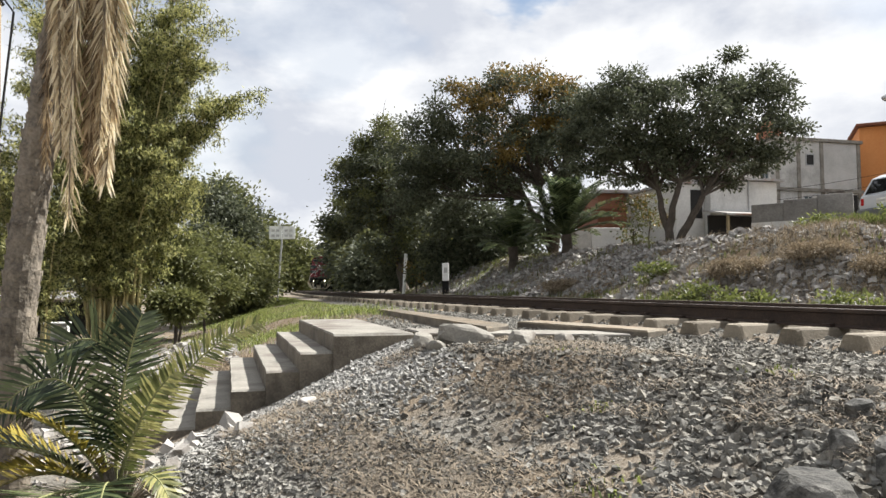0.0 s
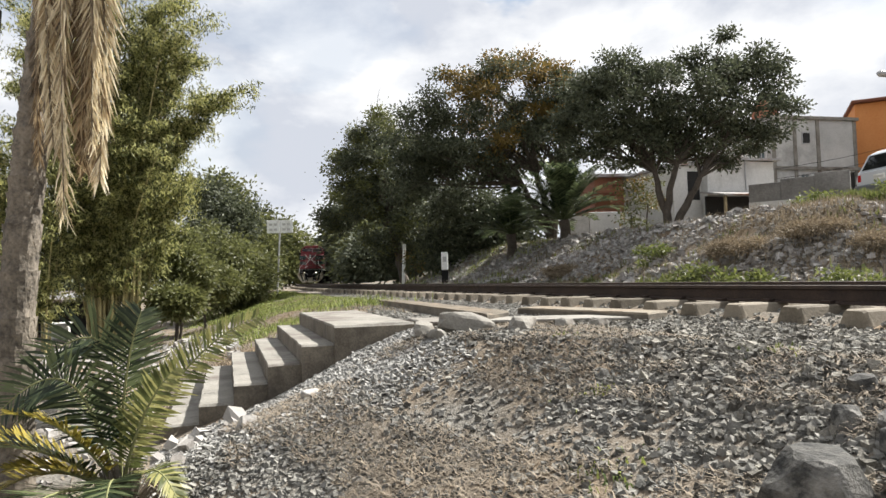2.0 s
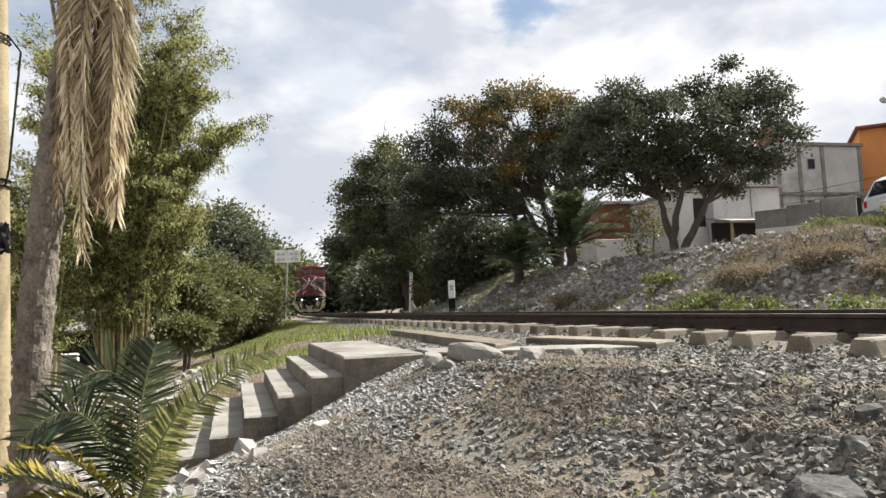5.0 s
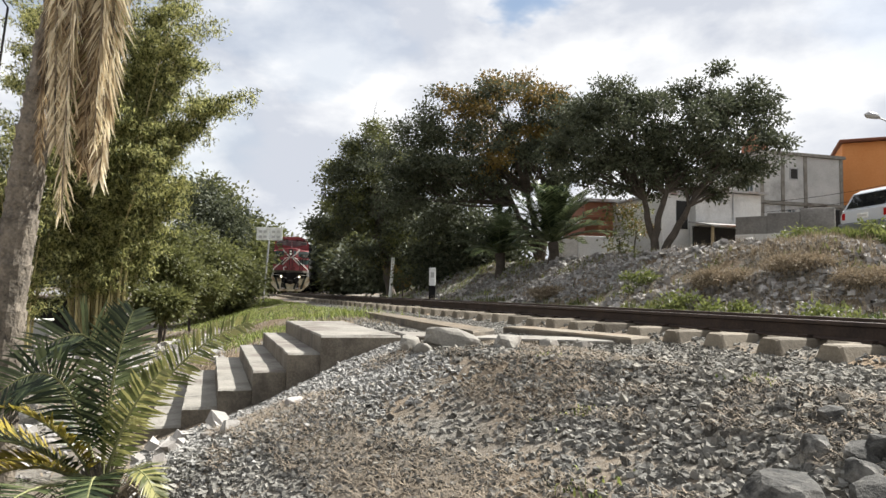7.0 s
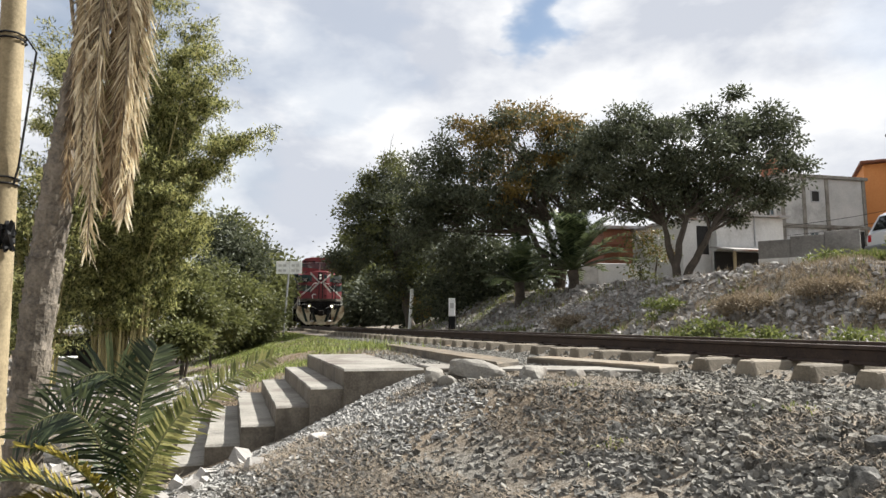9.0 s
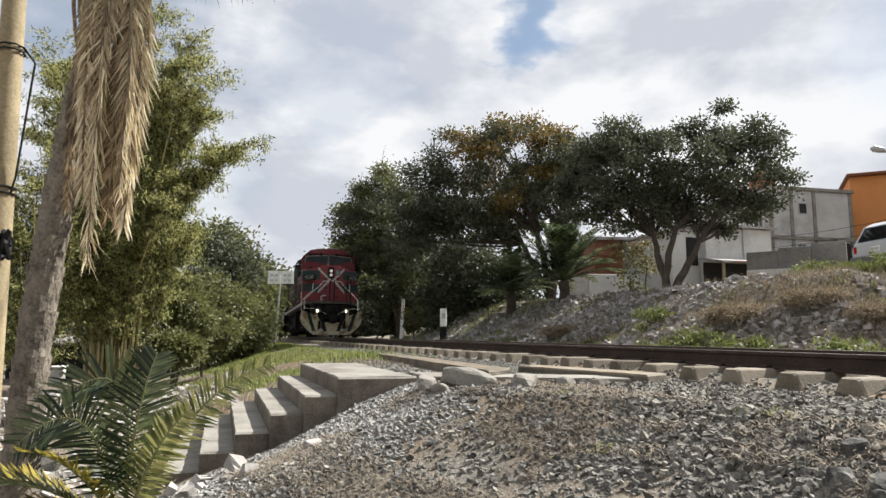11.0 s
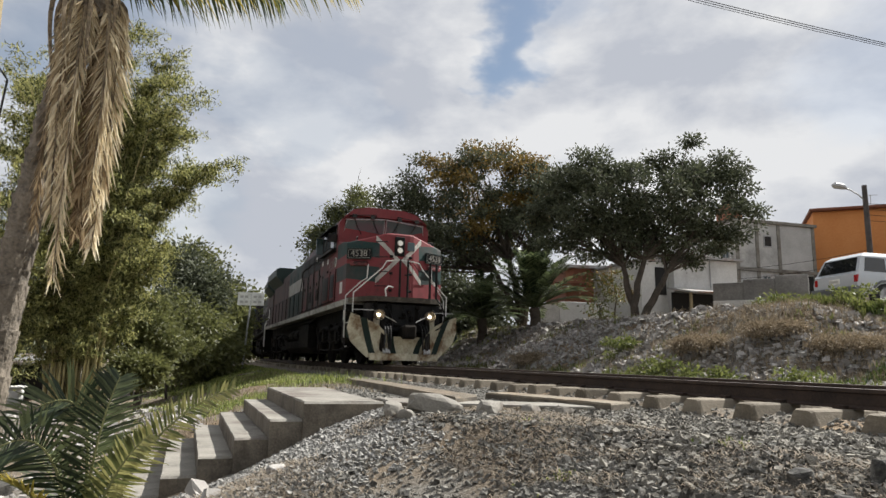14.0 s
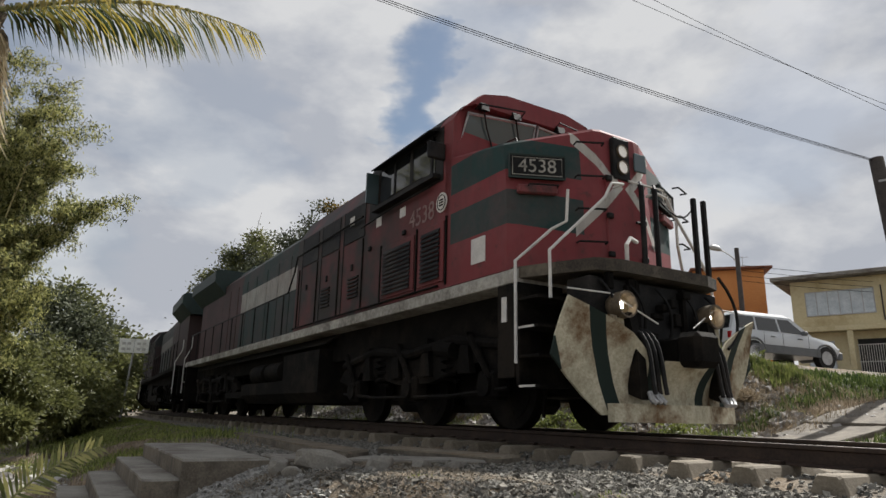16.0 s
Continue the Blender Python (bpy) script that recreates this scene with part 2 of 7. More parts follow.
    redbox=material("dull_red_paint", (0.10, 0.02, 0.022), (0.22, 0.05, 0.05), 5, rough=0.6, stain=(0.05, 0.025, 0.022), bump=0.1),
    ghost=material("worn_lettering", (0.17, 0.10, 0.095), (0.27, 0.2, 0.185), 5, bump=0),
    handrail=material("handrail_paint", (0.5, 0.49, 0.46), (0.68, 0.66, 0.62), 6, bump=0.05),
)

# ---- mesh helpers ----


class Shape:
    """Vertices, faces and material slots of one mesh."""

    def __init__(self):
        self.v, self.f, self.k = [], [], []

    def add(self, verts, faces, slot=0):
        o = len(self.v)
        self.v += [tuple(v) for v in verts]
        self.f += [tuple(i + o for i in f) for f in faces]
        self.k += [slot] * len(faces)
        return self

    def box(self, x0, x1, y0, y1, z0, z1, slot=0, bevel=0.0, m=None):
        bm = bmesh.new()
        bmesh.ops.create_cube(bm, size=1.0)
        for v in bm.verts:
            v.co = Vector(((x0 + x1) / 2 + v.co.x * (x1 - x0), (y0 + y1) / 2 + v.co.y * (y1 - y0), (z0 + z1) / 2 + v.co.z * (z1 - z0)))
        if bevel:
            bmesh.ops.bevel(bm, geom=bm.edges[:], offset=bevel, segments=1, affect="EDGES")
        return self.take(bm, slot, m)

    def take(self, bm, slot=0, m=None):
        bm.verts.index_update()
        self.add([(m @ v.co) if m else v.co for v in bm.verts], [[v.index for v in f.verts] for f in bm.faces], slot)
        bm.free()
        return self

    def prism(self, outline, axis, a, b, slot=0, m=None):
        """A closed outline in the two other axes, pushed along axis (0, 1, 2) from a to b."""
        n = len(outline)
        def put(p, h):
            c = list(p)
            c.insert(axis, h)
            return (m @ Vector(c)) if m else Vector(c)
        vs = [put(p, a) for p in outline] + [put(p, b) for p in outline]
        fs = [(i, (i + 1) % n, n + (i + 1) % n, n + i) for i in range(n)] + [tuple(range(n))[::-1], tuple(range(n, 2 * n))]
        return self.add(vs, fs, slot)

    def loft(self, rings, slot=0, caps=True):
        n = len(rings[0])
        vs = [p for r in rings for p in r]
        fs = [(j * n + i, j * n + (i + 1) % n, (j + 1) * n + (i + 1) % n, (j + 1) * n + i) for j in range(len(rings) - 1) for i in range(n)]
        if caps:
            fs += [tuple(range(n))[::-1], tuple(range((len(rings) - 1) * n, len(rings) * n))]
        return self.add(vs, fs, slot)

    def tube(self, points, radii, sides=6, slot=0):
        pts = [Vector(p) for p in points]
        if not hasattr(radii, "__len__"):
            radii = [radii] * len(pts)
        rings = []
        for i, p in enumerate(pts):
            d = (pts[min(i + 1, len(pts) - 1)] - pts[max(i - 1, 0)]).normalized()
            a = d.orthogonal().normalized() if i == 0 else (a - d * a.dot(d)).normalized()
            b = d.cross(a)
            rings.append([p + (a * math.cos(2 * math.pi * k / sides) + b * math.sin(2 * math.pi * k / sides)) * radii[i] for k in range(sides)])
        return self.loft(rings, slot)

    def disc(self, centre, axis, radius, depth, sides=20, slot=0):
        c, a = Vector(centre), Vector(axis).normalized()
        return self.tube([c - a * depth / 2, c + a * depth / 2], radius, sides, slot)

    def mesh(self, name, mats, smooth=False):
        me = bpy.data.meshes.new(name)
        me.from_pydata(self.v, [], self.f)
        for m in mats:
            me.materials.append(m)
        if len(mats) > 1:
            me.polygons.foreach_set("material_index", self.k)
        bm = bmesh.new()
        bm.from_mesh(me)
        bmesh.ops.recalc_face_normals(bm, faces=bm.faces[:])
        bm.to_mesh(me)
        bm.free()
        if smooth:
            me.polygons.foreach_set("use_smooth", [True] * len(me.polygons))
            me.set_sharp_from_angle(angle=radians(40))
        return me


def fast_mesh(name, verts, faces, mats, slots=None, smooth=False):
    """A mesh from arrays: verts (n, 3), faces (m, 3 or 4)."""
    me = bpy.data.meshes.new(name)
    verts, faces = np.asarray(verts, np.float32), np.asarray(faces, np.int32)
    k = faces.shape[1]
    me.vertices.add(len(verts))
    me.vertices.foreach_set("co", verts.ravel())
    me.loops.add(faces.size)
    me.loops.foreach_set("vertex_index", faces.ravel())
    me.polygons.add(len(faces))
    me.polygons.foreach_set("loop_start", np.arange(0, faces.size, k, dtype=np.int32))
    for m in mats:
        me.materials.append(m)
    if slots is not None:
        me.polygons.foreach_set("material_index", np.asarray(slots, np.int32))
    me.update(calc_edges=True)
    me.polygons.foreach_set("use_smooth", [smooth] * len(faces))
    me.validate()
    return me


def part(name, shape, mats, parent=None, label="", smooth=False):
    """Links a shape as one mesh object under a thing or a part."""
    mats = mats if isinstance(mats, (list, tuple)) else [mats]
    me = shape.mesh(name, mats, smooth) if isinstance(shape, Shape) else shape
    ob = new(name, me)
    ob.parent = parent
    return tagged(ob, label=label)


def thing(name, label, category, group="", kind="", at=None):
    ob = new(name)
    ob.empty_display_size = 0.2
    if at is not None:
        ob.matrix_basis = at
    return tagged(ob, label, category, group, kind)


# ---- the lie of the land ----
TH = radians(18.5)
NX, NY = math.cos(TH), math.sin(TH)            # across the track, away from the path
DX, DY = -math.sin(TH), math.cos(TH)           # along the track, into the distance
TRACK_P, BEND_S, BEND_R = 5.95, 42.0, 210.0


def step01(a, b, x):
    t = np.clip((np.asarray(x, float) - a) / (b - a), 0, 1)
    return t * t * (3 - 2 * t)


def bend(s):
    return np.maximum(np.asarray(s, float) - BEND_S, 0) ** 2 / (2 * BEND_R)


def drift(s, p):
    """The track's slow sideways swing before the bend; the bank and the slope keep their line."""
    s, p = np.asarray(s, float), np.asarray(p, float)
    u = np.clip((s - 8) / 12, 0, 1)
    ease = -0.2746 * (3 * u**2 - 2 * u**3) - 0.0352 * 12 * (u**3 - u**2)
    arc = 0.00176 * (s - 14) * (s - 46)
    swing = np.where(s < 20, ease, np.where(s < 46, arc, 0.0))
    return swing * step01(2.0, 4.0, p) * step01(11.0, 9.0, p)


def world_xy(s, p):
    """Along and across the track to x, y; p is measured from the straight line and follows the bend."""
    q = p + bend(s) + drift(s, p)
    return NX * q + DX * s, NY * q + DY * s


def to_sp(x, y):
    s = DX * x + DY * y
    p = NX * x + NY * y - bend(s)
    return s, p - drift(s, p)


def lumps(x, y, size, seed=0.0):
    """Smooth bumps, about -1 to 1."""
    x, y = np.asarray(x, float) / size, np.asarray(y, float) / size
    return (np.sin(x * 1.7 + seed) * np.cos(y * 1.3 - seed * 2) + 0.6 * np.sin(x * 3.1 + y * 2.3 + seed * 3)
            + 0.4 * np.cos(x * 5.3 - y * 4.7 + seed) + 0.25 * np.sin(x * 9.1 + y * 8.3)) / 2.0


def height(s, p):
    s, p = np.asarray(s, float), np.asarray(p, float)
    x, y = world_xy(s, p)
    k = 0.36 - 0.11 * step01(8.3, 11.5, s)
    crest = 3.0 - 1.05 * step01(3.4, 5.6, s) + 0.45 * step01(10.5, 13, s)
    slope = -0.335 - k * np.maximum(crest - p, 0)
    slope = slope - 0.10 * step01(1.5, 0.0, p) * step01(4.9, 6.3, s)
    low = -1.38 + 0.06 * lumps(x, y, 1.5, 1.0) - 0.3 * step01(-8, -25, p) * step01(40, 10, s)
    left = np.maximum(slope, low) + 0.03 * lumps(x, y, 0.9, 2.0) * step01(3.6, 2.2, p)
    bed = -0.25 - 0.085 * step01(4.85, 4.55, p)
    z = np.where(p < crest, left, bed)
    steep = step01(7.0, 10.5, s)
    away = step01(31, 44, s)
    rise = 1.8 * step01(8.9, 12.7, p)
    gentle = 0.85 * step01(9.6, 14.5, p)
    up = rise * steep + gentle * (1 - steep)
    up = up + (1 - steep) * 0.95 * step01(14, 18.5, p)
    up = up * (1 - 0.85 * away) + 0.5 * step01(13, 19, p) * steep
    rough = (0.13 * lumps(x, y, 0.8, 4.0) + 0.05 * lumps(x, y, 0.27, 7.0)) * step01(8.6, 10, p) * step01(24, 15, p) * step01(5.5, 8, s)
    up = up - 0.45 * step01(14.3, 16.3, p) * step01(11.8, 9.8, s)
    up = up - 0.2 * step01(16.0, 18.0, p) * step01(30, 25, p) * step01(18, 15, s) * steep
    far_up = 0.8 * step01(24, 45, p)
    return z + up + rough + far_up


def ground_at(x, y):
    s, p = to_sp(x, y)
    return float(height(s, p))


def build_ground():
    def axis(spans):
        out = []
        for a, b, st in spans:
            out += list(np.arange(a, b, st))
        return np.array(out + [spans[-1][1]])
    ss = axis([(-2500, -300, 400), (-300, -30, 30), (-30, -4, 2.0), (-4, 1.0, 0.3), (1.0, 14, 0.13), (14, 36, 0.3), (36, 60, 1.0), (60, 140, 5), (140, 400, 30), (400, 3000, 500)])
    pp = axis([(-2500, -300, 400), (-300, -30, 30), (-30, -10, 1.5), (-10, -2, 0.35), (-2, 4.6, 0.12), (4.6, 8.4, 0.3), (8.4, 16, 0.14), (16, 26, 0.6), (26, 60, 3), (60, 300, 40), (300, 2500, 400)])
    S, P = np.meshgrid(ss, pp, indexing="ij")
    x, y = world_xy(np.clip(S, -400, 400), P)
    x = x + DX * (S - np.clip(S, -400, 400))
    y = y + DY * (S - np.clip(S, -400, 400))
    verts = np.stack([x, y, height(S, P)], -1).reshape(-1, 3)
    a, b = len(ss), len(pp)
    idx = np.arange(a * b).reshape(a, b)
    faces = np.stack([idx[:-1, :-1], idx[:-1, 1:], idx[1:, 1:], idx[1:, :-1]], -1).reshape(-1, 4)
    m = bpy.data.materials.new("earth_and_grit")
    m.use_nodes = True
    t = m.node_tree
    b_ = t.nodes["Principled BSDF"]
    b_.inputs["Roughness"].default_value = 0.95
    b_.inputs["Specular IOR Level"].default_value = 0.2
    co = t.nodes.new("ShaderNodeTexCoord")
    def noise_ramp(scale, lo, hi, c0, c1, detail=6.0):
        n = nd(t, "ShaderNodeTexNoise", Scale=scale, Detail=detail, Roughness=0.65)
        t.links.new(co.outputs["Object"], n.inputs["Vector"])
        r = t.nodes.new("ShaderNodeValToRGB")
        r.color_ramp.elements[0].position, r.color_ramp.elements[1].position = lo, hi
        r.color_ramp.elements[0].color, r.color_ramp.elements[1].color = (*c0, 1), (*c1, 1)
        t.links.new(n.outputs["Fac"], r.inputs[0])
        return n, r
    _, earth = noise_ramp(2.2, 0.35, 0.65, (0.095, 0.07, 0.046), (0.26, 0.195, 0.13))
    fine_n, grit = noise_ramp(38, 0.35, 0.68, (0.085, 0.077, 0.064), (0.27, 0.25, 0.217), 4.0)
    _, where_grit = noise_ramp(0.8, 0.4, 0.58, (0, 0, 0), (1, 1, 1))
    mx = t.nodes.new("ShaderNodeMix")
    mx.data_type = "RGBA"
    t.links.new(where_grit.outputs[0], mx.inputs[0])
    t.links.new(earth.outputs[0], mx.inputs[6])
    t.links.new(grit.outputs[0], mx.inputs[7])
    bp = nd(t, "ShaderNodeBump", Strength=0.8, Distance=0.03)
    t.links.new(fine_n.outputs["Fac"], bp.inputs["Height"])
    t.links.new(bp.outputs[0], b_.inputs["Normal"])
    t.links.new(mx.outputs[2], b_.inputs["Base Color"])
    me = fast_mesh("ground", verts, faces, [m], smooth=True)
    tagged(new("ground", me), "bare earth and grit embankment ground with worn slopes", "ground", kind="structure")


build_ground()


def scatter(name, n, spots, sizes, mat, label, category, flat=0.75, sink=0.25, seed=1):
    """Many loose angular stones in one mesh, at s, p spots."""
    rng = np.random.default_rng(seed)
    base = np.array([(0.75, 0.5, 0.6), (-0.55, 0.75, 0.75), (-0.75, -0.45, 0.55), (0.5, -0.7, 0.8), (0.9, 0.65, -0.5), (-0.65, 0.8, -0.6), (-0.85, -0.6, -0.5), (0.7, -0.85, -0.6)])
    tri = np.array([(0, 1, 2), (0, 2, 3), (0, 4, 5), (0, 5, 1), (1, 5, 6), (1, 6, 2), (2, 6, 7), (2, 7, 3), (3, 7, 4), (3, 4, 0)])
    s, p = spots
    x, y = world_xy(s, p)
    z = height(s, p)
    k = len(base)
    v = base[None] * (1 + 0.22 * rng.standard_normal((n, k, 1))) + 0.15 * rng.standard_normal((n, k, 3))
    v = v * np.stack([np.ones(n), 0.6 + 0.5 * rng.random(n), flat * (0.5 + 0.7 * rng.random(n))], -1)[:, None]
    a, b = rng.random(n) * 6.283, rng.standard_normal(n) * 0.5
    v = np.stack([v[..., 0] * np.cos(b)[:, None] + v[..., 2] * np.sin(b)[:, None], v[..., 1], -v[..., 0] * np.sin(b)[:, None] + v[..., 2] * np.cos(b)[:, None]], -1)
    v = np.stack([v[..., 0] * np.cos(a)[:, None] - v[..., 1] * np.sin(a)[:, None], v[..., 0] * np.sin(a)[:, None] + v[..., 1] * np.cos(a)[:, None], v[..., 2]], -1)
    v = v * sizes[:, None, None]
    v += np.stack([x, y, z + sizes * (0.5 - sink) * flat], -1)[:, None]
    f = (tri[None] + (np.arange(n) * k)[:, None, None]).reshape(-1, 3)
    me = fast_mesh(name, v.reshape(-1, 3), f, [mat])
    return tagged(new(name, me), label, category, kind="stuff")


# ---- track ----
def along(s, p, z=0.0):
    x, y = world_xy(s, p)
    return Vector((float(x), float(y), z))


def heading(s):
    """Turn of the forward direction (towards the path) at s, in degrees."""
    a, b = along(s + 0.5, TRACK_P), along(s - 0.5, TRACK_P)
    return math.degrees(math.atan2(b.y - a.y, b.x - a.x))


def build_track():
    track = thing("railway_track", "rusty rails on concrete sleepers in grey ballast", "railway track", kind="structure")
    prof = [(-0.07, -0.17), (0.07, -0.17), (0.07, -0.155), (0.012, -0.14), (0.012, -0.045), (0.036, -0.035), (0.036, -0.004), (0.028, 0), (-0.028, 0), (-0.036, -0.004), (-0.036, -0.035), (-0.012, -0.045), (-0.012, -0.14), (-0.07, -0.155)]
    stations = list(np.arange(-40, 42, 4.0)) + list(np.arange(42, 260, 3.0))
    for off, name in ((-0.755, "rail"), (0.755, "rail")):
        sh = Shape()
        sh.loft([[along(s, TRACK_P + off + a, b) for a, b in prof] for s in stations])
        n = len(prof)
        for i, f in enumerate(sh.f):
            if len(f) == 4 and i % n == 7:
                sh.k[i] = 1
        part(name, sh, [M["rail"], M["railtop"]], track)
    sl = Shape()
    def ring(y, w0, w1, z1):
        return [(-w0, y, -0.36), (w0, y, -0.36), (w1, y, z1 - 0.015), (w1 - 0.02, y, z1), (-w1 + 0.02, y, z1), (-w1, y, z1 - 0.015)]
    sl.loft([ring(-1.3, 0.16, 0.085, -0.175), ring(-1.27, 0.165, 0.095, -0.165), ring(-0.55, 0.165, 0.10, -0.165), ring(-0.3, 0.15, 0.09, -0.215), ring(0.3, 0.15, 0.09, -0.215), ring(0.55, 0.165, 0.10, -0.165), ring(1.27, 0.165, 0.095, -0.165), ring(1.3, 0.16, 0.085, -0.175)])
    for y in (-0.85, -0.66, 0.66, 0.85):
        sl.box(-0.05, 0.05, y - 0.035, y + 0.035, -0.17, -0.135, 1)
    me = sl.mesh("sleeper", [M["sleeper"], M["rail"]])
    rng = random.Random(4)
    s = -11.86
    while s < 130:
        ob = new("sleeper", me)
        ob.parent = track
        c = along(s, TRACK_P)
        ob.matrix_basis = pose(c.x, c.y, rng.uniform(-0.012, 0.008), 0, 0, heading(s) + rng.uniform(-1.5, 1.5))
        s += 0.655 + rng.uniform(-0.02, 0.02)


build_track()


def slab(name, corners, top, thick, label, category, mat="concrete", seed=1, parent=None, follow=False):
    """A concrete slab from s, p corners, with chipped, uneven edges."""
    rng = random.Random(seed)
    pts = []
    n = len(corners)
    for i in range(n):
        a, b = corners[i], corners[(i + 1) % n]
        k = max(2, int(math.dist(a, b) / 0.16))
        for j in range(k):
            f = j / k
            w = 0.0 if j == 0 else 0.005
            pts.append((a[0] + (b[0] - a[0]) * f + rng.uniform(-w, w), a[1] + (b[1] - a[1]) * f + rng.uniform(-w, w)))
    cs, cp = sum(p[0] for p in pts) / len(pts), sum(p[1] for p in pts) / len(pts)
    sh = Shape()
    def ring(z, inset, jz=0.0):
        out = []
        for s, p in pts:
            s, p = s + (cs - s) * inset, p + (cp - p) * inset
            out.append(along(s, p, z + rng.uniform(-jz, jz) + (float(height(s, p)) if follow else 0.0)))
        return out
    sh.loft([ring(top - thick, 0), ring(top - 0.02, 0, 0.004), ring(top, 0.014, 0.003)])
    # the sides take the darker mix, so part of their shade is colour
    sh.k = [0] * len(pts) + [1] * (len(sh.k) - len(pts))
    ob = part(name, sh, [M["stained_shaded"], M[mat]], parent, label if not parent else "")
    if not parent:
        tagged(ob, label, category)
    return ob


def build_steps():
    st = thing("concrete_steps", "weathered wide concrete steps with a landing, built into the slope", "steps")
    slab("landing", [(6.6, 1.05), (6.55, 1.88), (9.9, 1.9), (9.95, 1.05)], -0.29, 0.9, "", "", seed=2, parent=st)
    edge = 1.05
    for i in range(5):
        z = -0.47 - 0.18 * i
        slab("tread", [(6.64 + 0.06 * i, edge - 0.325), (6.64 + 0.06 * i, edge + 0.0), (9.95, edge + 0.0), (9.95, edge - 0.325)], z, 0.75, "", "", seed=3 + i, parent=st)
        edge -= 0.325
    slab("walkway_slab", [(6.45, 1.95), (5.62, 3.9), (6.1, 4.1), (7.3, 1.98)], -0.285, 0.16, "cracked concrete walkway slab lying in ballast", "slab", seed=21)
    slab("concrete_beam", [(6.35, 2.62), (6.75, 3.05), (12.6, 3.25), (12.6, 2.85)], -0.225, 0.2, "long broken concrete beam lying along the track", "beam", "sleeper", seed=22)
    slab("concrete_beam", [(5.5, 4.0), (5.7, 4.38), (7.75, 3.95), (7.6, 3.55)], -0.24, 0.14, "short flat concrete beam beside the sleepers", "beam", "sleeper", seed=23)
    sh = Shape()
    sh.prism([(1.88, -0.33), (2.03, -0.36), (2.0, -0.62), (1.88, -0.6)], 0, 6.75, 7.4)
    sh.v = [tuple(along(v[0], v[1], v[2])) for v in sh.v]
    tagged(part("broken_block", sh, M["concrete"]), "broken wedge of concrete at the landing's end", "block")
    for i, (s, p, a, b, c) in enumerate([(5.72, 2.15, 0.62, 0.34, 0.3), (5.5, 2.62, 0.44, 0.26, 0.22), (5.42, 3.0, 0.34, 0.2, 0.17), (5.95, 1.8, 0.34, 0.26, 0.2), (5.6, 1.82, 0.24, 0.18, 0.15), (5.36, 3.35, 0.26, 0.18, 0.13)]):
        rock("concrete_lump", s, p, (a, b, c), 30 + i, "jagged lump of broken concrete in the ballast", "concrete", "concrete rubble")


def rock(name, s, p, size, seed, label, mat="rock", group="", lift=0.0):
    rng = random.Random(seed)
    bm = bmesh.new()
    bmesh.ops.create_icosphere(bm, subdivisions=2 if name == "stone" else 3, radius=0.5)
    facets = [(Vector((rng.gauss(0, 1), rng.gauss(0, 1), rng.gauss(0.3, 0.8))).normalized(), rng.uniform(0.3, 0.4)) for _ in range(7)]
    for v in bm.verts:
        k = 1 + 0.22 * noise.noise(v.co * 3 + Vector((seed * 3.1, 0, 0))) + 0.1 * noise.noise(v.co * 7 + Vector((seed, 2, 0)))
        v.co *= k
        for n_, d_ in facets if name != "stone" else ():
            v.co -= n_ * max(0.0, v.co.dot(n_) - d_) * 0.9
        v.co *= 1 + 0.07 * noise.noise(v.co * 13 + Vector((0, seed, 4)))
        v.co = Vector((max(-0.42, min(0.42, v.co.x)), max(-0.4, min(0.4, v.co.y)), max(-0.4, min(0.36, v.co.z))))
        v.co = Vector((v.co.x * size[0], v.co.y * size[1], v.co.z * size[2]))
    sh = Shape().take(bm)
    ob = part(name, sh, M[mat])
    c = along(s, p)
    ob.matrix_basis = pose(c.x, c.y, float(height(s, p)) + size[2] * 0.22 + lift, rng.uniform(-12, 12), rng.uniform(-12, 12), rng.uniform(0, 360))
    return tagged(ob, label, "rock", group)


M["rock"] = material("rock", (0.014, 0.014, 0.013), (0.085, 0.08, 0.07), 9, stain=(0.2, 0.19, 0.17), fine=45, bump=1.0)
build_steps()
rock("boulder", 1.83, 2.06, (0.44, 0.38, 0.36), 5, "rough grey boulder half sunk in gravel", "rock")
rock("boulder", 1.62, 2.28, (0.28, 0.24, 0.22), 9, "rough grey boulder half sunk in gravel", "rock")
for i in range(16):
    rr = random.Random(300 + i)
    rock("boulder", rr.uniform(1.25, 2.3), rr.uniform(2.25, 3.3), (rr.uniform(0.12, 0.26), rr.uniform(0.1, 0.2), rr.uniform(0.1, 0.17)), 320 + i, "angular grey stone block lying in gravel", "rock", "stone blocks")
rock("pale_stone", 5.68, 0.7, (0.26, 0.16, 0.12), 11, "flat pale stone lying on the slope", "rubble")
for i in range(26):
    rr = random.Random(100 + i)
    rock("stone", rr.uniform(8, 17), rr.uniform(-6.5, -1.2), (rr.uniform(0.2, 0.6), rr.uniform(0.2, 0.45), rr.uniform(0.15, 0.35)), 200 + i, "loose pale rubble stone on waste ground", rr.choice(["rock", "rubble", "concrete"]), "rubble stones")


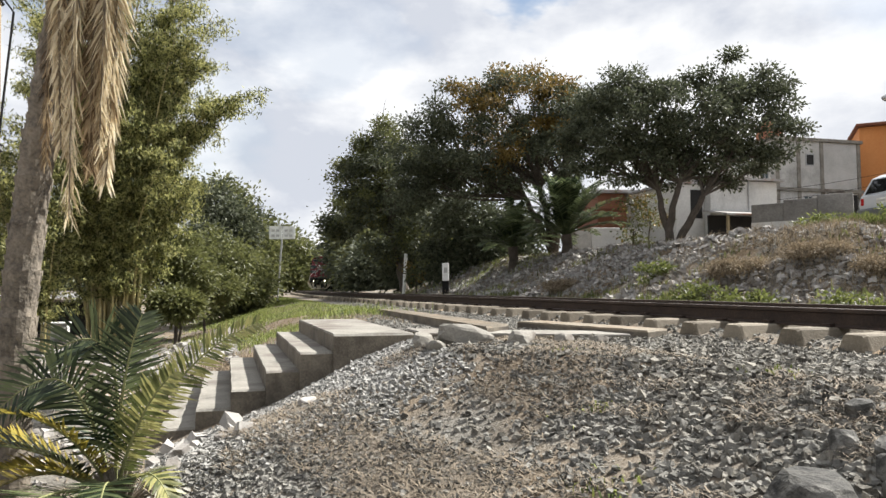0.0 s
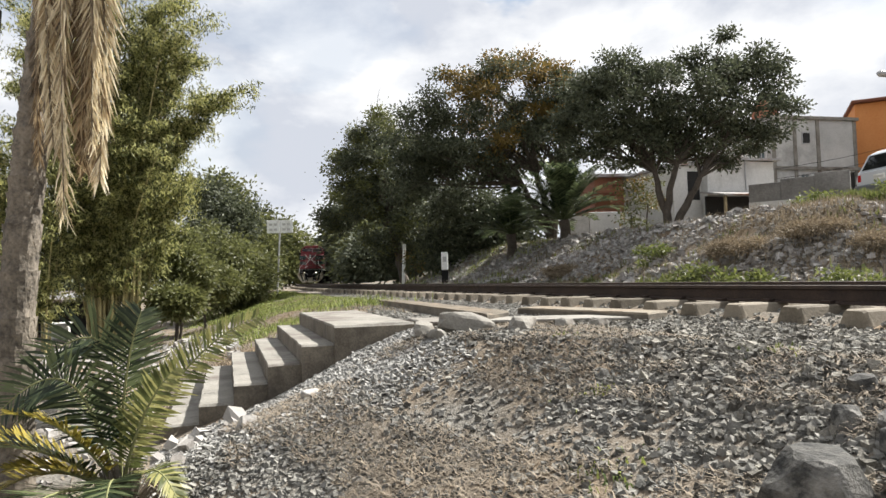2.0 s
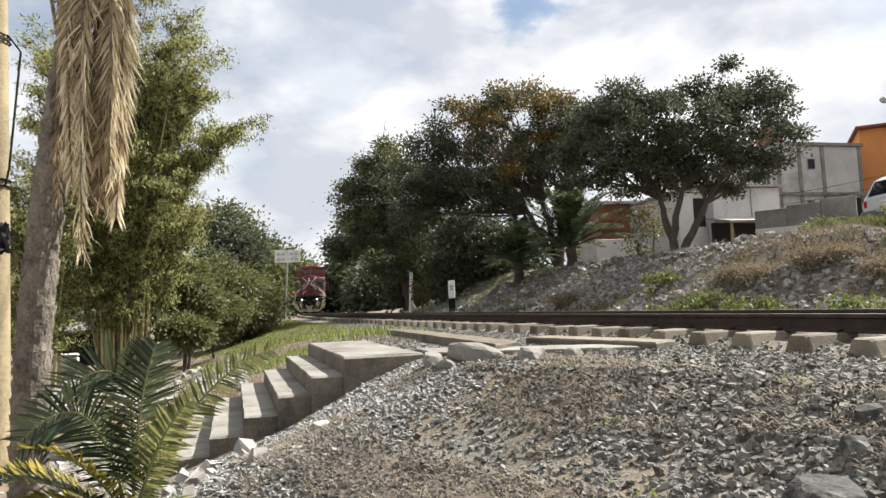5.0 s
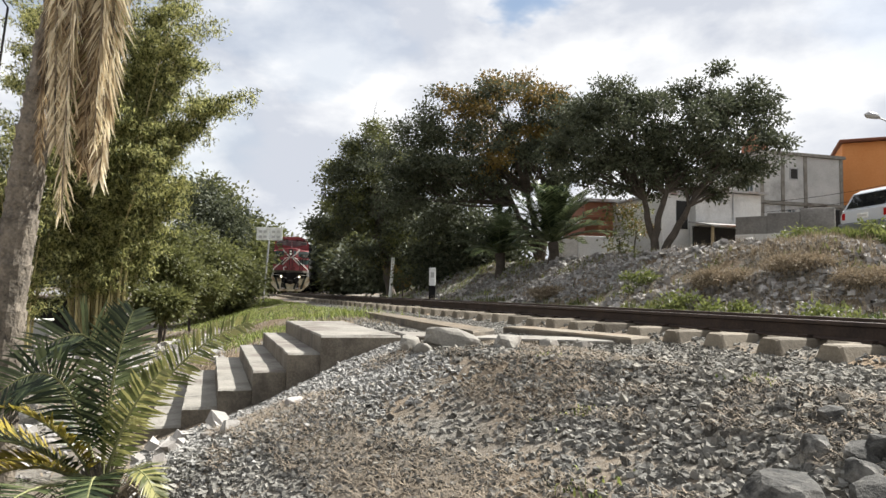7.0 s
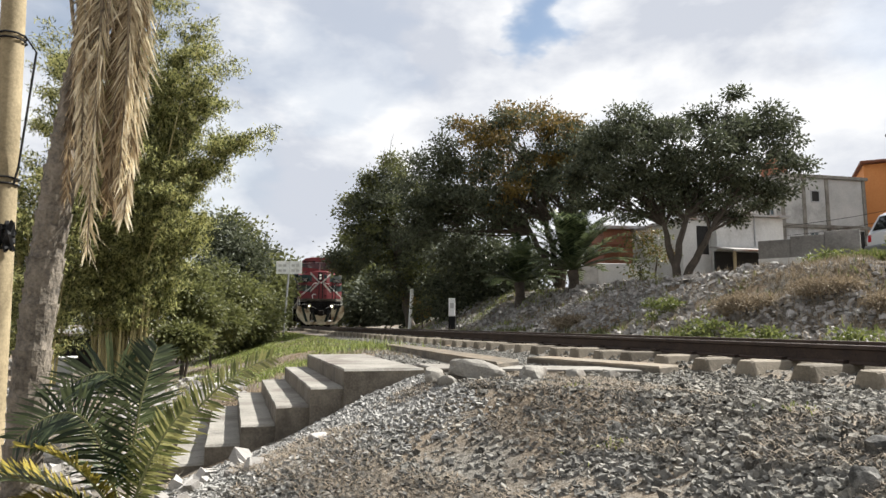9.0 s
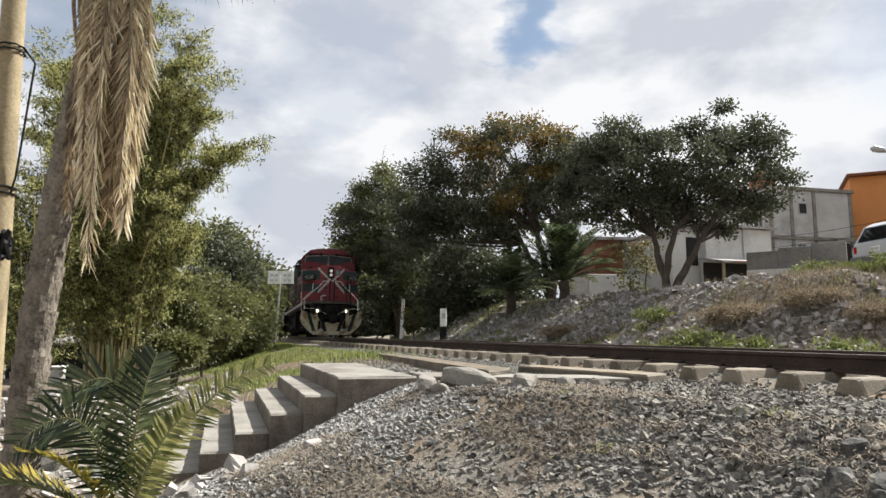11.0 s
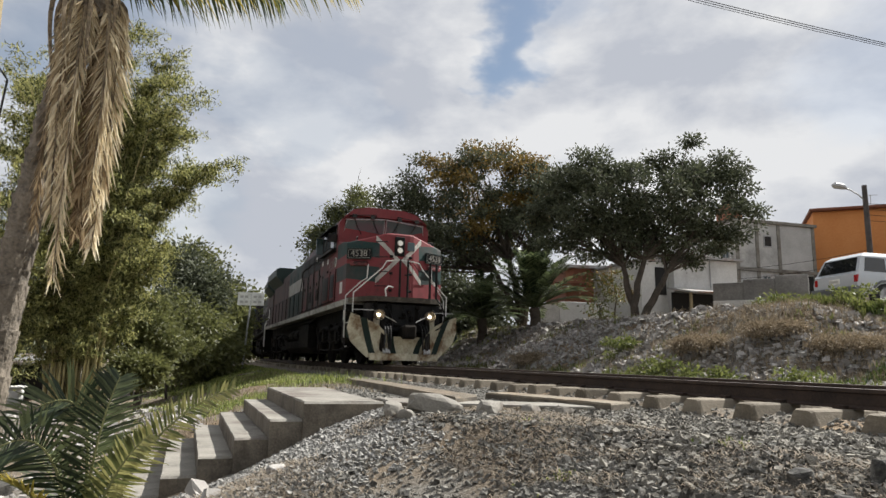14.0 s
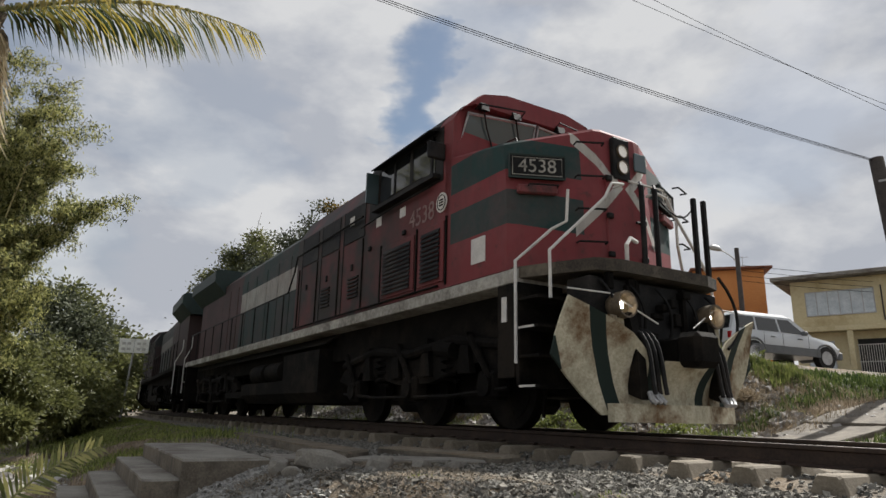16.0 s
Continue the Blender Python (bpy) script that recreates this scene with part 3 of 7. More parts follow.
def spread_gravel():
    rng = np.random.default_rng(3)
    n = 84000
    s = -2.2 + 12.0 * rng.random(n)
    s = np.where((s < 0.8) & (rng.random(n) > step01(-2.4, 0.9, s)), 1.0 + 6.0 * rng.random(n), s)
    p = -0.6 + 5.2 * rng.random(n)
    keep = ~((s > 6.5) & (p < 2.0)) & ~((s > 6.2) & (p > 2.5) & (p < 3.2)) & ~((s > 5.7) & (s < 6.7) & (p > 2) & (p < 4)) & ~((s > 5.15 + 0.35 * rng.random(n)) & (p < 1.75) & (rng.random(n) < 0.85))
    x, y = world_xy(s, p)
    keep &= (lumps(x, y, 0.55, 3.0) + 0.35 * lumps(x, y, 0.17, 5.0) > -0.45 + 1.0 * step01(0.5, 1.2, p) * step01(2.3, 1.7, p)) | (rng.random(n) < 0.25)
    s, p = s[keep], p[keep]
    scatter("gravel_slope", len(s), (s, p), 0.010 + 0.022 * rng.random(len(s)) ** 2.2, M["gravel"], "grey crushed stone gravel on the slope", "gravel", seed=5)
    # coarse crushed stone towards the track and in the foreground
    n = 22000
    s, p = 0.6 + 5.2 * rng.random(n) ** 1.2, 1.0 + 3.6 * rng.random(n)
    x, y = world_xy(s, p)
    keep = rng.random(n) < 0.05 + 0.6 * step01(1.5, 2.8, p - 0.3 * (s - 2.0) + 0.6 * lumps(x, y, 0.6, 6.0))
    s, p = s[keep], p[keep]
    scatter("coarse_stones", len(s), (s, p), 0.015 + 0.02 * rng.random(len(s)) ** 2.2, M["flint"], "coarse dark grey crushed stone lying loose", "gravel", flat=1.0, sink=0.2, seed=15)
    n = 24000
    s, p = -3 + 33 * rng.random(n) ** 1.4, 4.5 + 3.8 * rng.random(n)
    scatter("ballast", n, (s, p), 0.013 + 0.016 * rng.random(n), M["gravel"], "grey track ballast between the sleepers", "ballast", seed=6)
    n = 12000
    s, p = 9.5 + 14 * rng.random(n) ** 1.3, 2.2 + 2.4 * rng.random(n)
    scatter("ballast_shoulder", n, (s, p), 0.014 + 0.016 * rng.random(n), M["gravel"], "grey ballast on the track's shoulder", "ballast", seed=7)
    n = 26000
    s, p = 6 + 26 * rng.random(n), 8.7 + 4.6 * rng.random(n)
    x, y = world_xy(s, p)
    keep = lumps(x, y, 1.6, 9.0) + 0.4 * lumps(x, y, 0.5, 2.0) > -0.35
    s, p = s[keep], p[keep]
    scatter("bank_rubble", len(s), (s, p), 0.012 + 0.10 * rng.random(len(s)) ** 4, M["rubble"], "pale rubble and debris dumped on the bank", "rubble", seed=8)
    n = 28000
    s, p = 7 + 24 * rng.random(n), 8.8 + 4.4 * rng.random(n)
    x, y = world_xy(s, p)
    keep = lumps(x, y, 1.1, 3.5) + 0.5 * lumps(x, y, 0.35, 1.0) > -0.05 - 0.4 * step01(11, 17, s)
    s, p = s[keep], p[keep]
    scatter("bank_debris", len(s), (s, p), 0.012 + 0.06 * rng.random(len(s)) ** 3, M["chips"], "pale crushed debris sliding down the bank", "rubble", seed=18)
    n = 3500
    s, p = 5 + 13 * rng.random(n), -7 + 7.2 * rng.random(n)
    keep = ~((s > 6.4) & (s < 10.2) & (p > -0.8))
    s, p = s[keep], p[keep]
    scatter("waste_rubble", len(s), (s, p), 0.02 + 0.10 * rng.random(len(s)) ** 3, M["rubble"], "scattered rubble on waste ground", "rubble", seed=9)
    n = 16000
    s, p = 4.6 + 2.0 * rng.random(n), -0.6 + 2.5 * rng.random(n)
    keep = (s > 5.1 + 0.3 * rng.standard_normal(n)) & (s < 6.56)
    s, p = s[keep], p[keep]
    scatter("pale_chips", len(s), (s, p), 0.009 + 0.02 * rng.random(len(s)) ** 2, M["chips"], "pale stone chips beside the steps", "gravel", seed=10)


spread_gravel()


def blades(name, s, p, length, width, lean, mat, label, category, seed=1, flat=False):
    """Grass or straw: one thin blade of two triangles a spot, in one mesh."""
    rng = np.random.default_rng(seed)
    n = len(s)
    x, y = world_xy(s, p)
    z = height(s, p)
    a = rng.random(n) * 6.283
    L = length * (0.5 + 0.8 * rng.random(n))
    tilt = (np.full(n, 1.45) + 0.12 * rng.standard_normal(n)) if flat else np.abs(lean * rng.standard_normal(n))
    d = np.stack([np.cos(a) * np.sin(tilt), np.sin(a) * np.sin(tilt), np.cos(tilt)], -1)
    side = np.stack([-np.sin(a), np.cos(a), np.zeros(n)], -1) * (width * (0.6 + 0.8 * rng.random(n)))[:, None]
    o = np.stack([x, y, z + (0.02 if flat else -0.01)], -1)
    mid = o + d * (L * 0.55)[:, None] + np.array([0, 0, 0.01])
    tip = o + d * L[:, None] - np.array([0, 0, 1]) * (0 if flat else 1) * (L * np.sin(tilt) * 0.35)[:, None]
    v = np.stack([o - side, o + side, mid + side * 0.7, mid - side * 0.7, tip], 1).reshape(-1, 3)
    k = (np.arange(n) * 5)[:, None]
    f = np.concatenate([k + np.array([[0, 1, 2]]), k + np.array([[0, 2, 3]]), k + np.array([[3, 2, 4]])], 0)
    return tagged(new(name, fast_mesh(name, v, f, [mat])), label, category, kind="stuff")


def grow_grass():
    rng = np.random.default_rng(12)
    def patch(n, s0, s1, p0, p1, size=1.0, seed=0.0, cut=0.0):
        s, p = s0 + (s1 - s0) * rng.random(n), p0 + (p1 - p0) * rng.random(n)
        x, y = world_xy(s, p)
        keep = lumps(x, y, size, seed) > cut
        return s[keep], p[keep]
    s, p = patch(120000, 10.6, 36, -2.4, 3.4, 1.1, 1.0, -0.25)
    keep = rng.random(len(s)) < step01(-2.2, 1.2, p) * step01(10.4, 13.0, s) * (0.35 + 0.65 * step01(3.4, 2.2, p))
    s, p = s[keep], p[keep]
    blades("grass_verge", s, p, 0.10, 0.0065, 0.75, M["grass"], "patchy green grass on the verge by the track", "grass", 3)
    s, p = patch(16000, 9.0, 22, -2.5, 2.6, 0.8, 2.0, -0.1)
    blades("dry_verge_grass", s, p, 0.10, 0.005, 0.6, M["drygrass"], "dry yellow grass tufts on bare earth", "grass", 4)
    s, p = patch(130000, 6.5, 30, 9.2, 15, 1.1, 6.0, -0.45)
    x, y = world_xy(s, p)
    keep = (lumps(x, y, 1.1, 6.0) > -0.05) | (s < 13.5)
    keep &= rng.random(len(s)) < 0.22 + 0.6 * step01(14, 11.5, s) * step01(9.8, 11.3, p)
    s, p = s[keep], p[keep]
    blades("dry_bank_grass", s, p, 0.24, 0.005, 1.4, M["drygrass"], "dead brown grass matted over the bank", "grass", 5)
    s, p = patch(5000, 7, 22, 9.0, 12.4, 0.9, 1.5, 0.3)
    blades("bank_creepers", s, p, 0.2, 0.02, 0.9, M["leaf_b"], "olive creepers over the bank", "weeds", 15)
    s, p = patch(15000, 3, 22, 8.5, 9.8, 0.8, 3.0, 0.35)
    blades("bank_foot_weeds", s, p, 0.24, 0.014, 0.6, M["leaf_g"], "green weeds at the foot of the bank", "weeds", 6)
    s, p = patch(12000, 8.4, 12.5, 13.2, 15.0, 0.7, 4.0, -0.2)
    blades("bank_top_weeds", s, p, 0.24, 0.016, 0.5, M["leaf_g"], "bushy green weeds on top of the bank", "weeds", 7)
    s, p = patch(130000, -8, 10.5, 9.7, 18.6, 1.2, 5.0, -0.7)
    keep = ~((s > 5.3) & (s < 7.5) & (p < 14.2)) & ((s < 7.9) | (p > 13.6))
    s, p = s[keep], p[keep]
    blades("bank_meadow", s, p, 0.2, 0.015, 0.85, M["meadow"], "lush green grass below the parked car", "grass", 8)
    s, p = patch(6500, 22, 36, 9.2, 12.8, 1.2, 2.0, 0.1)
    blades("bank_end_grass", s, p, 0.25, 0.009, 0.6, M["grass"], "green grass on the low end of the bank", "grass", 9)
    # straw and chips on the slope
    s, p = patch(34000, 0.8, 6.0, 0.0, 3.2, 0.55, 3.0, -1.2)
    x, y = world_xy(s, p)
    keep = lumps(x, y, 0.7, 8.0) + 0.4 * lumps(x, y, 0.2, 4.0) < 0.02
    blades("straw_litter", s[keep], p[keep], 0.085, 0.0034, 0, M["straw"], "dry straw and bark litter among the gravel", "straw", 10, flat=True)
    s, p = patch(7000, 8, 30, 9.5, 13.5, 0.9, 3.0, -0.2)
    blades("bank_litter", s, p, 0.35, 0.012, 0, M["straw"], "dry stalks and litter on the bank", "straw", 11, flat=True)
    s, p = patch(5000, 5, 16, -7, -0.5, 0.9, 3.0, -0.1)
    blades("waste_litter", s, p, 0.22, 0.01, 0, M["straw"], "dry stalks on waste ground", "straw", 12, flat=True)
    # small weeds in the gravel
    for i, (a, b, r, n) in enumerate([(2.75, 1.75, 0.1, 60), (3.6, 2.2, 0.07, 40), (3.0, 3.1, 0.1, 70), (4.6, 2.6, 0.06, 40), (12.6, 2.7, 0.45, 600), (3.3, 0.2, 0.12, 50)]):
        blades("weed_tuft", a + r * rng.standard_normal(n), b + r * rng.standard_normal(n), 0.065 + 0.18 * (r > 0.3), 0.007, 0.95, M["grass"], "small weed tuft growing in gravel", "weed", 20 + i)


grow_grass()

# ---- plants ----


def leaf_mesh(name, centres, size, mats, seed, slots=None, long=1.7, droop=0.3):
    """Folded leaves at the given places."""
    rng = np.random.default_rng(seed)
    n = len(centres)
    d = rng.standard_normal((n, 3))
    d[:, 2] -= droop
    d /= np.linalg.norm(d, axis=1)[:, None]
    u = np.cross(d, rng.standard_normal((n, 3)))
    u /= np.linalg.norm(u, axis=1)[:, None]
    w = np.cross(d, u)
    L = (size * (0.6 + 0.8 * rng.random(n)))[:, None]
    o = np.asarray(centres)
    v = np.stack([o - d * L * 0.5, o + u * L * 0.5 / long + w * L * 0.12, o + d * L * 0.5, o - u * L * 0.5 / long + w * L * 0.12], 1).reshape(-1, 3)
    k = (np.arange(n) * 4)[:, None]
    f = np.concatenate([k + np.array([[0, 1, 2]]), k + np.array([[0, 2, 3]])], 1).reshape(-1, 3)
    return fast_mesh(name, v, f, mats, None if slots is None else np.repeat(slots, 2))


def branch_path(a, b, rng, sag=0.08, k=5):
    a, b = Vector(a), Vector(b)
    L = (b - a).length
    off = Vector((rng.uniform(-1, 1), rng.uniform(-1, 1), rng.uniform(-0.3, 1))) * L * sag
    return [a.lerp(b, i / k) + off * math.sin(math.pi * i / k) + Vector((rng.uniform(-1, 1), rng.uniform(-1, 1), rng.uniform(-1, 1))) * L * 0.02 * (0 < i < k) for i in range(k + 1)]


def tree(base, forks, blobs, clumps, per, leaf, mats, label, seed, trunk_r=0.2, mix=None, spread=0.42, name="tree", bare=0, category="tree"):
    """A broadleaf tree: trunk from base up to each fork, limbs to clumps of leaves on and in the blobs (centre, radii)."""
    rng = random.Random(seed)
    nr = np.random.default_rng(seed)
    t = thing(name, label, category, at=Matrix.Translation(base))
    B = Vector(base)
    wood = Shape()
    tips = []
    forks = [Vector(f) - B for f in forks]
    for i, f in enumerate(forks):
        start = Vector((0, 0, -0.3)) if i == 0 else Vector((rng.uniform(-0.1, 0.1) * 2, rng.uniform(-0.1, 0.1), -0.3))
        wood.tube(branch_path(start, f, rng, 0.07, 6), [trunk_r * (1.25 - 0.6 * j / 6) for j in range(7)], 8)
    pts, slots = [], []
    vol = [r[0] * r[1] * r[2] for _, r in blobs]
    for (c, r), v in zip(blobs, vol):
        c = Vector(c) - B
        for _ in range(max(3, int(clumps * v ** 0.67 / sum(x ** 0.67 for x in vol)))):
            q = Vector((rng.gauss(0, 1), rng.gauss(0, 1), rng.gauss(0, 1))).normalized() * rng.uniform(0.45, 1.0) ** 0.5
            e = Vector((c.x + q.x * r[0], c.y + q.y * r[1], c.z + q.z * r[2]))
            tips.append((e, c))
            cl = nr.standard_normal((int(per * rng.uniform(0.5, 1.4)), 3)) * np.array([spread, spread, spread * 0.62])
            pts.append(cl + np.array(e))
            slots.append(np.full(len(cl), 0 if mix is None else mix(e + B, rng)))
    for i, (e, c) in enumerate(tips):
        if i % 4:
            continue
        f = min(forks, key=lambda q: (q - e).length)
        mid = f.lerp(c, 0.55) + Vector((rng.uniform(-0.3, 0.3), rng.uniform(-0.3, 0.3), -0.2))
        path = branch_path(f, mid, rng, 0.1, 3)[:-1] + branch_path(mid, e, rng, 0.12, 3)
        k = len(path)
        wood.tube(path, [trunk_r * 0.36 * (1 - 0.86 * j / (k - 1)) for j in range(k)], 5)
    for _ in range(bare):
        e, c = rng.choice(tips)
        up = e + Vector((rng.uniform(-0.3, 0.3), rng.uniform(-0.3, 0.3), rng.uniform(0.8, 1.8)))
        wood.tube(branch_path(e, up, rng, 0.08, 3), [0.025, 0.02, 0.014, 0.006], 4)
    part("trunk", wood, M["bark"], t, smooth=True)
    part("crown", leaf_mesh("crown", np.concatenate(pts), leaf, mats, seed, np.concatenate(slots)), mats, t)
    return t


def lay(px, py, depth):
    """A place from the bearing tangents (right, up) and the distance ahead of the eye."""
    return Vector((0.02 + px * depth, depth, 0.167 + py * depth))


def at_ground(v, sink=0.05):
    return Vector((v.x, v.y, ground_at(v.x, v.y) - sink))


F = 1146.0


def uv(x, y, depth):
    return lay((x - 784) / F, (512 - y) / F, depth)


def blob(x, y, depth, rx, ry, deep=None):
    """A leafy mass: its middle, half width and half height seen from the path, and its depth."""
    c = uv(x, y, depth)
    return (c, (rx * depth / F, deep or rx * depth / F * 0.8, ry * depth / F))


def plant_trees():
    # broad tree on the bank beside the houses
    b = at_ground(uv(1192, 415, 21.5))
    tree(b, [uv(1165, 335, 21.5), uv(1205, 320, 21.2), uv(1245, 345, 21)], [blob(1120, 215, 21.5, 105, 85), blob(1235, 215, 21.5, 125, 85), blob(1340, 215, 21.5, 75, 85), blob(1110, 150, 21.5, 50, 40), blob(1255, 150, 21.5, 45, 35), blob(1350, 150, 21.5, 50, 35), blob(1040, 250, 22, 50, 60), blob(1302, 95, 21.5, 8, 9), blob(1400, 235, 21.5, 25, 35), blob(1130, 290, 21.8, 90, 45), blob(1290, 285, 21.5, 80, 40), blob(1060, 200, 22.5, 60, 60)],
         330, 180, 0.11, [M["leaf_a"]], "broad dark-leaved tree with a forked trunk on the bank", 11, 0.13, spread=0.2)
    yellow = lambda e, rng: 1 if (e - uv(925, 195, 29)).length < 3.3 and rng.random() < 0.48 else 0
    b = at_ground(uv(985, 455, 28))
    tree(b, [uv(955, 330, 28.5), uv(1000, 320, 28), uv(930, 350, 28.5)], [blob(920, 195, 29, 110, 75), blob(840, 225, 29.5, 100, 90), blob(760, 275, 30, 80, 85), blob(990, 215, 28.5, 65, 75), blob(880, 285, 29, 120, 55), blob(915, 130, 29, 45, 30), blob(720, 330, 30, 45, 60), blob(1030, 200, 27, 45, 60), blob(960, 290, 28, 80, 45), blob(800, 330, 30, 80, 55)],
         350, 190, 0.135, [M["leaf_a"], M["leaf_y"]], "broad tree with partly yellowed leaves on the bank", 12, 0.17, mix=yellow, spread=0.27)
    b = at_ground(uv(715, 495, 38))
    tree(b, [uv(712, 425, 38), uv(690, 400, 38)], [blob(690, 320, 38, 85, 85), blob(640, 330, 39, 60, 70), blob(600, 385, 40, 35, 45), blob(670, 250, 38, 40, 50), blob(760, 400, 37, 60, 50), blob(680, 420, 38, 40, 45)],
         230, 210, 0.16, [M["leaf_a"], M["leaf_b"]], "dark leafy tree with bare twigs beside the track", 13, 0.2, mix=lambda e, rng: int(rng.random() < 0.45), spread=0.34, bare=22)
    # last three: added behind the others to cast shade on the train
    for i, (x, y, d, rx, ry, lab) in enumerate([(820, 400, 34, 75, 75, 0), (885, 420, 33, 60, 45, 0), (740, 440, 42, 60, 50, 0), (662, 455, 75, 40, 35, 1), (668, 470, 62, 40, 30, 0), (650, 445, 100, 45, 40, 1), (585, 478, 160, 50, 28, 0), (690, 405, 80, 62, 75, 0), (645, 425, 96, 50, 60, 0), (642, 415, 84, 46, 62, 0)]):
        c = uv(x, y, d)
        tree(at_ground(c), [uv(x, y + ry * 0.5, d)], [blob(x, y, d, rx, ry), blob(x, y + ry * 0.9, d, rx, ry * 0.5)], 80, 180, 0.006 * d, [M["leaf_a"] if not lab else M["leaf_b"]], "dense dark tree in the shade behind the track", 40 + i, 0.12, spread=0.016 * d)
    # left side
    for i, (x, y, d, rx, ry, k) in enumerate([(420, 390, 34, 75, 75, "leaf_b"), (385, 370, 32, 55, 50, "leaf_a"), (420, 425, 46, 40, 60, "leaf_b"), (505, 440, 140, 48, 40, "leaf_b"), (452, 440, 60, 15, 45, "leaf_b"), (400, 460, 26, 70, 60, "leaf_b"), (425, 480, 28, 45, 40, "leaf_b"), (110, 440, 26, 90, 70, "leaf_a"), (30, 470, 34, 70, 45, "leaf_a"), (432, 490, 46, 20, 25, "leaf_b")]):
        tree(at_ground(uv(x, y, d)), [uv(x, y + ry * 0.5, d)], [blob(x - rx * 0.3, y, d, rx * 0.7, ry), blob(x + rx * 0.4, y + ry * 0.3, d * 0.98, rx * 0.6, ry * 0.7), blob(x, y + ry * 0.9, d * 0.97, rx, ry * 0.55), blob(x, y + ry * 1.35, d * 0.96, rx * 0.9, ry * 0.4)], 95, 110, 0.006 * d, [M[k]], "leafy tree in a thicket along the track", 60 + i, 0.1, spread=0.013 * d)
    for i, (x, y, d, rx, ry) in enumerate([(320, 490, 18.5, 45, 45), (310, 450, 20, 45, 40), (365, 505, 20, 50, 35), (310, 540, 17, 30, 22)]):
        tree(at_ground(uv(x, y, d)), [uv(x, y + ry * 0.5, d)], [blob(x, y, d, rx, ry)], 60, 110, 0.11, [M["leaf_b"]], "olive green shrub below the bamboo", 80 + i, 0.04, spread=0.2, name="shrub", category="shrub")
    for i, (s_, p_, r_, h_) in enumerate([(9.4, 9.2, 0.4, 0.22), (10.8, 9.3, 0.5, 0.28), (11.6, 9.5, 0.3, 0.25), (7.6, 9.3, 0.5, 0.2), (14.0, 10.4, 0.4, 0.3), (11.7, 13.6, 0.7, 0.3), (9.9, 13.8, 0.7, 0.3)]):
        c = along(s_, p_, float(height(s_, p_)))
        tree(c, [c + Vector((0, 0, 0.15))], [(c + Vector((0, 0, h_ * 0.7)), (r_, r_ * 0.8, h_))], 16, 45, 0.08, [M["leaf_g"]], "leafy green weed bush on the bank", 120 + i, 0.02, spread=0.1, name="weed_bush", category="weeds")
    for i, (s_, p_, r_, h_) in enumerate([(9.8, 11.2, 0.9, 0.2), (11.3, 10.6, 1.0, 0.25), (8.6, 11.6, 0.8, 0.2), (18.0, 10.2, 0.9, 0.25)]):
        r_, h_ = r_ * 0.75, h_ * 0.5
        c = along(s_, p_, float(height(s_, p_)))
        tree(c, [c + Vector((0, 0, 0.06))], [(c + Vector((0, 0, h_ * 0.5)), (r_, r_ * 0.7, h_))], 70, 110, 0.05, [M["drygrass"]], "heap of dead brown brush on the bank", 140 + i, 0.015, spread=0.12, name="dead_brush", category="brush")
    for i, (x, y, d, rx, ry) in enumerate([(1120, 385, 22, 28, 50), (1150, 370, 24, 22, 40), (735, 475, 33, 22, 25)]):
        tree(at_ground(uv(x, y, d)), [uv(x, y + ry * 0.5, d)], [blob(x, y, d, rx, ry)], 15, 40, 0.11, [M["leaf_b"], M["leaf_y"]], "sparse shrub with yellowing leaves on the bank", 90 + i, 0.035, mix=lambda e, rng: int(rng.random() < 0.25), spread=0.22, name="shrub", category="shrub")


plant_trees()


def curve3(a, b, c, d, k=10):
    a, b, c, d = map(Vector, (a, b, c, d))
    return [a * (1 - t) ** 3 + b * 3 * t * (1 - t) ** 2 + c * 3 * t * t * (1 - t) + d * t ** 3 for t in [i / k for i in range(k + 1)]]


def sprays(path, rng, nr, pts, first, per, reach, leaves):
    """Side twigs along the upper part of a culm, each with small fans of leaves."""
    k = len(path) - 1
    for j in range(first, k + 1):
        d = (path[j] - path[j - 1]).normalized()
        for _ in range(per):
            f = rng.random()
            o = path[j - 1].lerp(path[j], f)
            a = rng.uniform(0, 6.283)
            out = Vector((math.cos(a), math.sin(a), rng.uniform(-0.1, 0.7))) + d * 0.4
            L = reach * rng.uniform(0.4, 1.1)
            for q in range(4):
                g = 0.25 + 0.25 * q
                c = o + out * L * g - Vector((0, 0, L * 0.35 * g * g))
                n = int(leaves * rng.uniform(0.5, 1.4))
                pts.append(nr.standard_normal((n, 3)) * np.array([0.09, 0.09, 0.075]) + np.array(c))


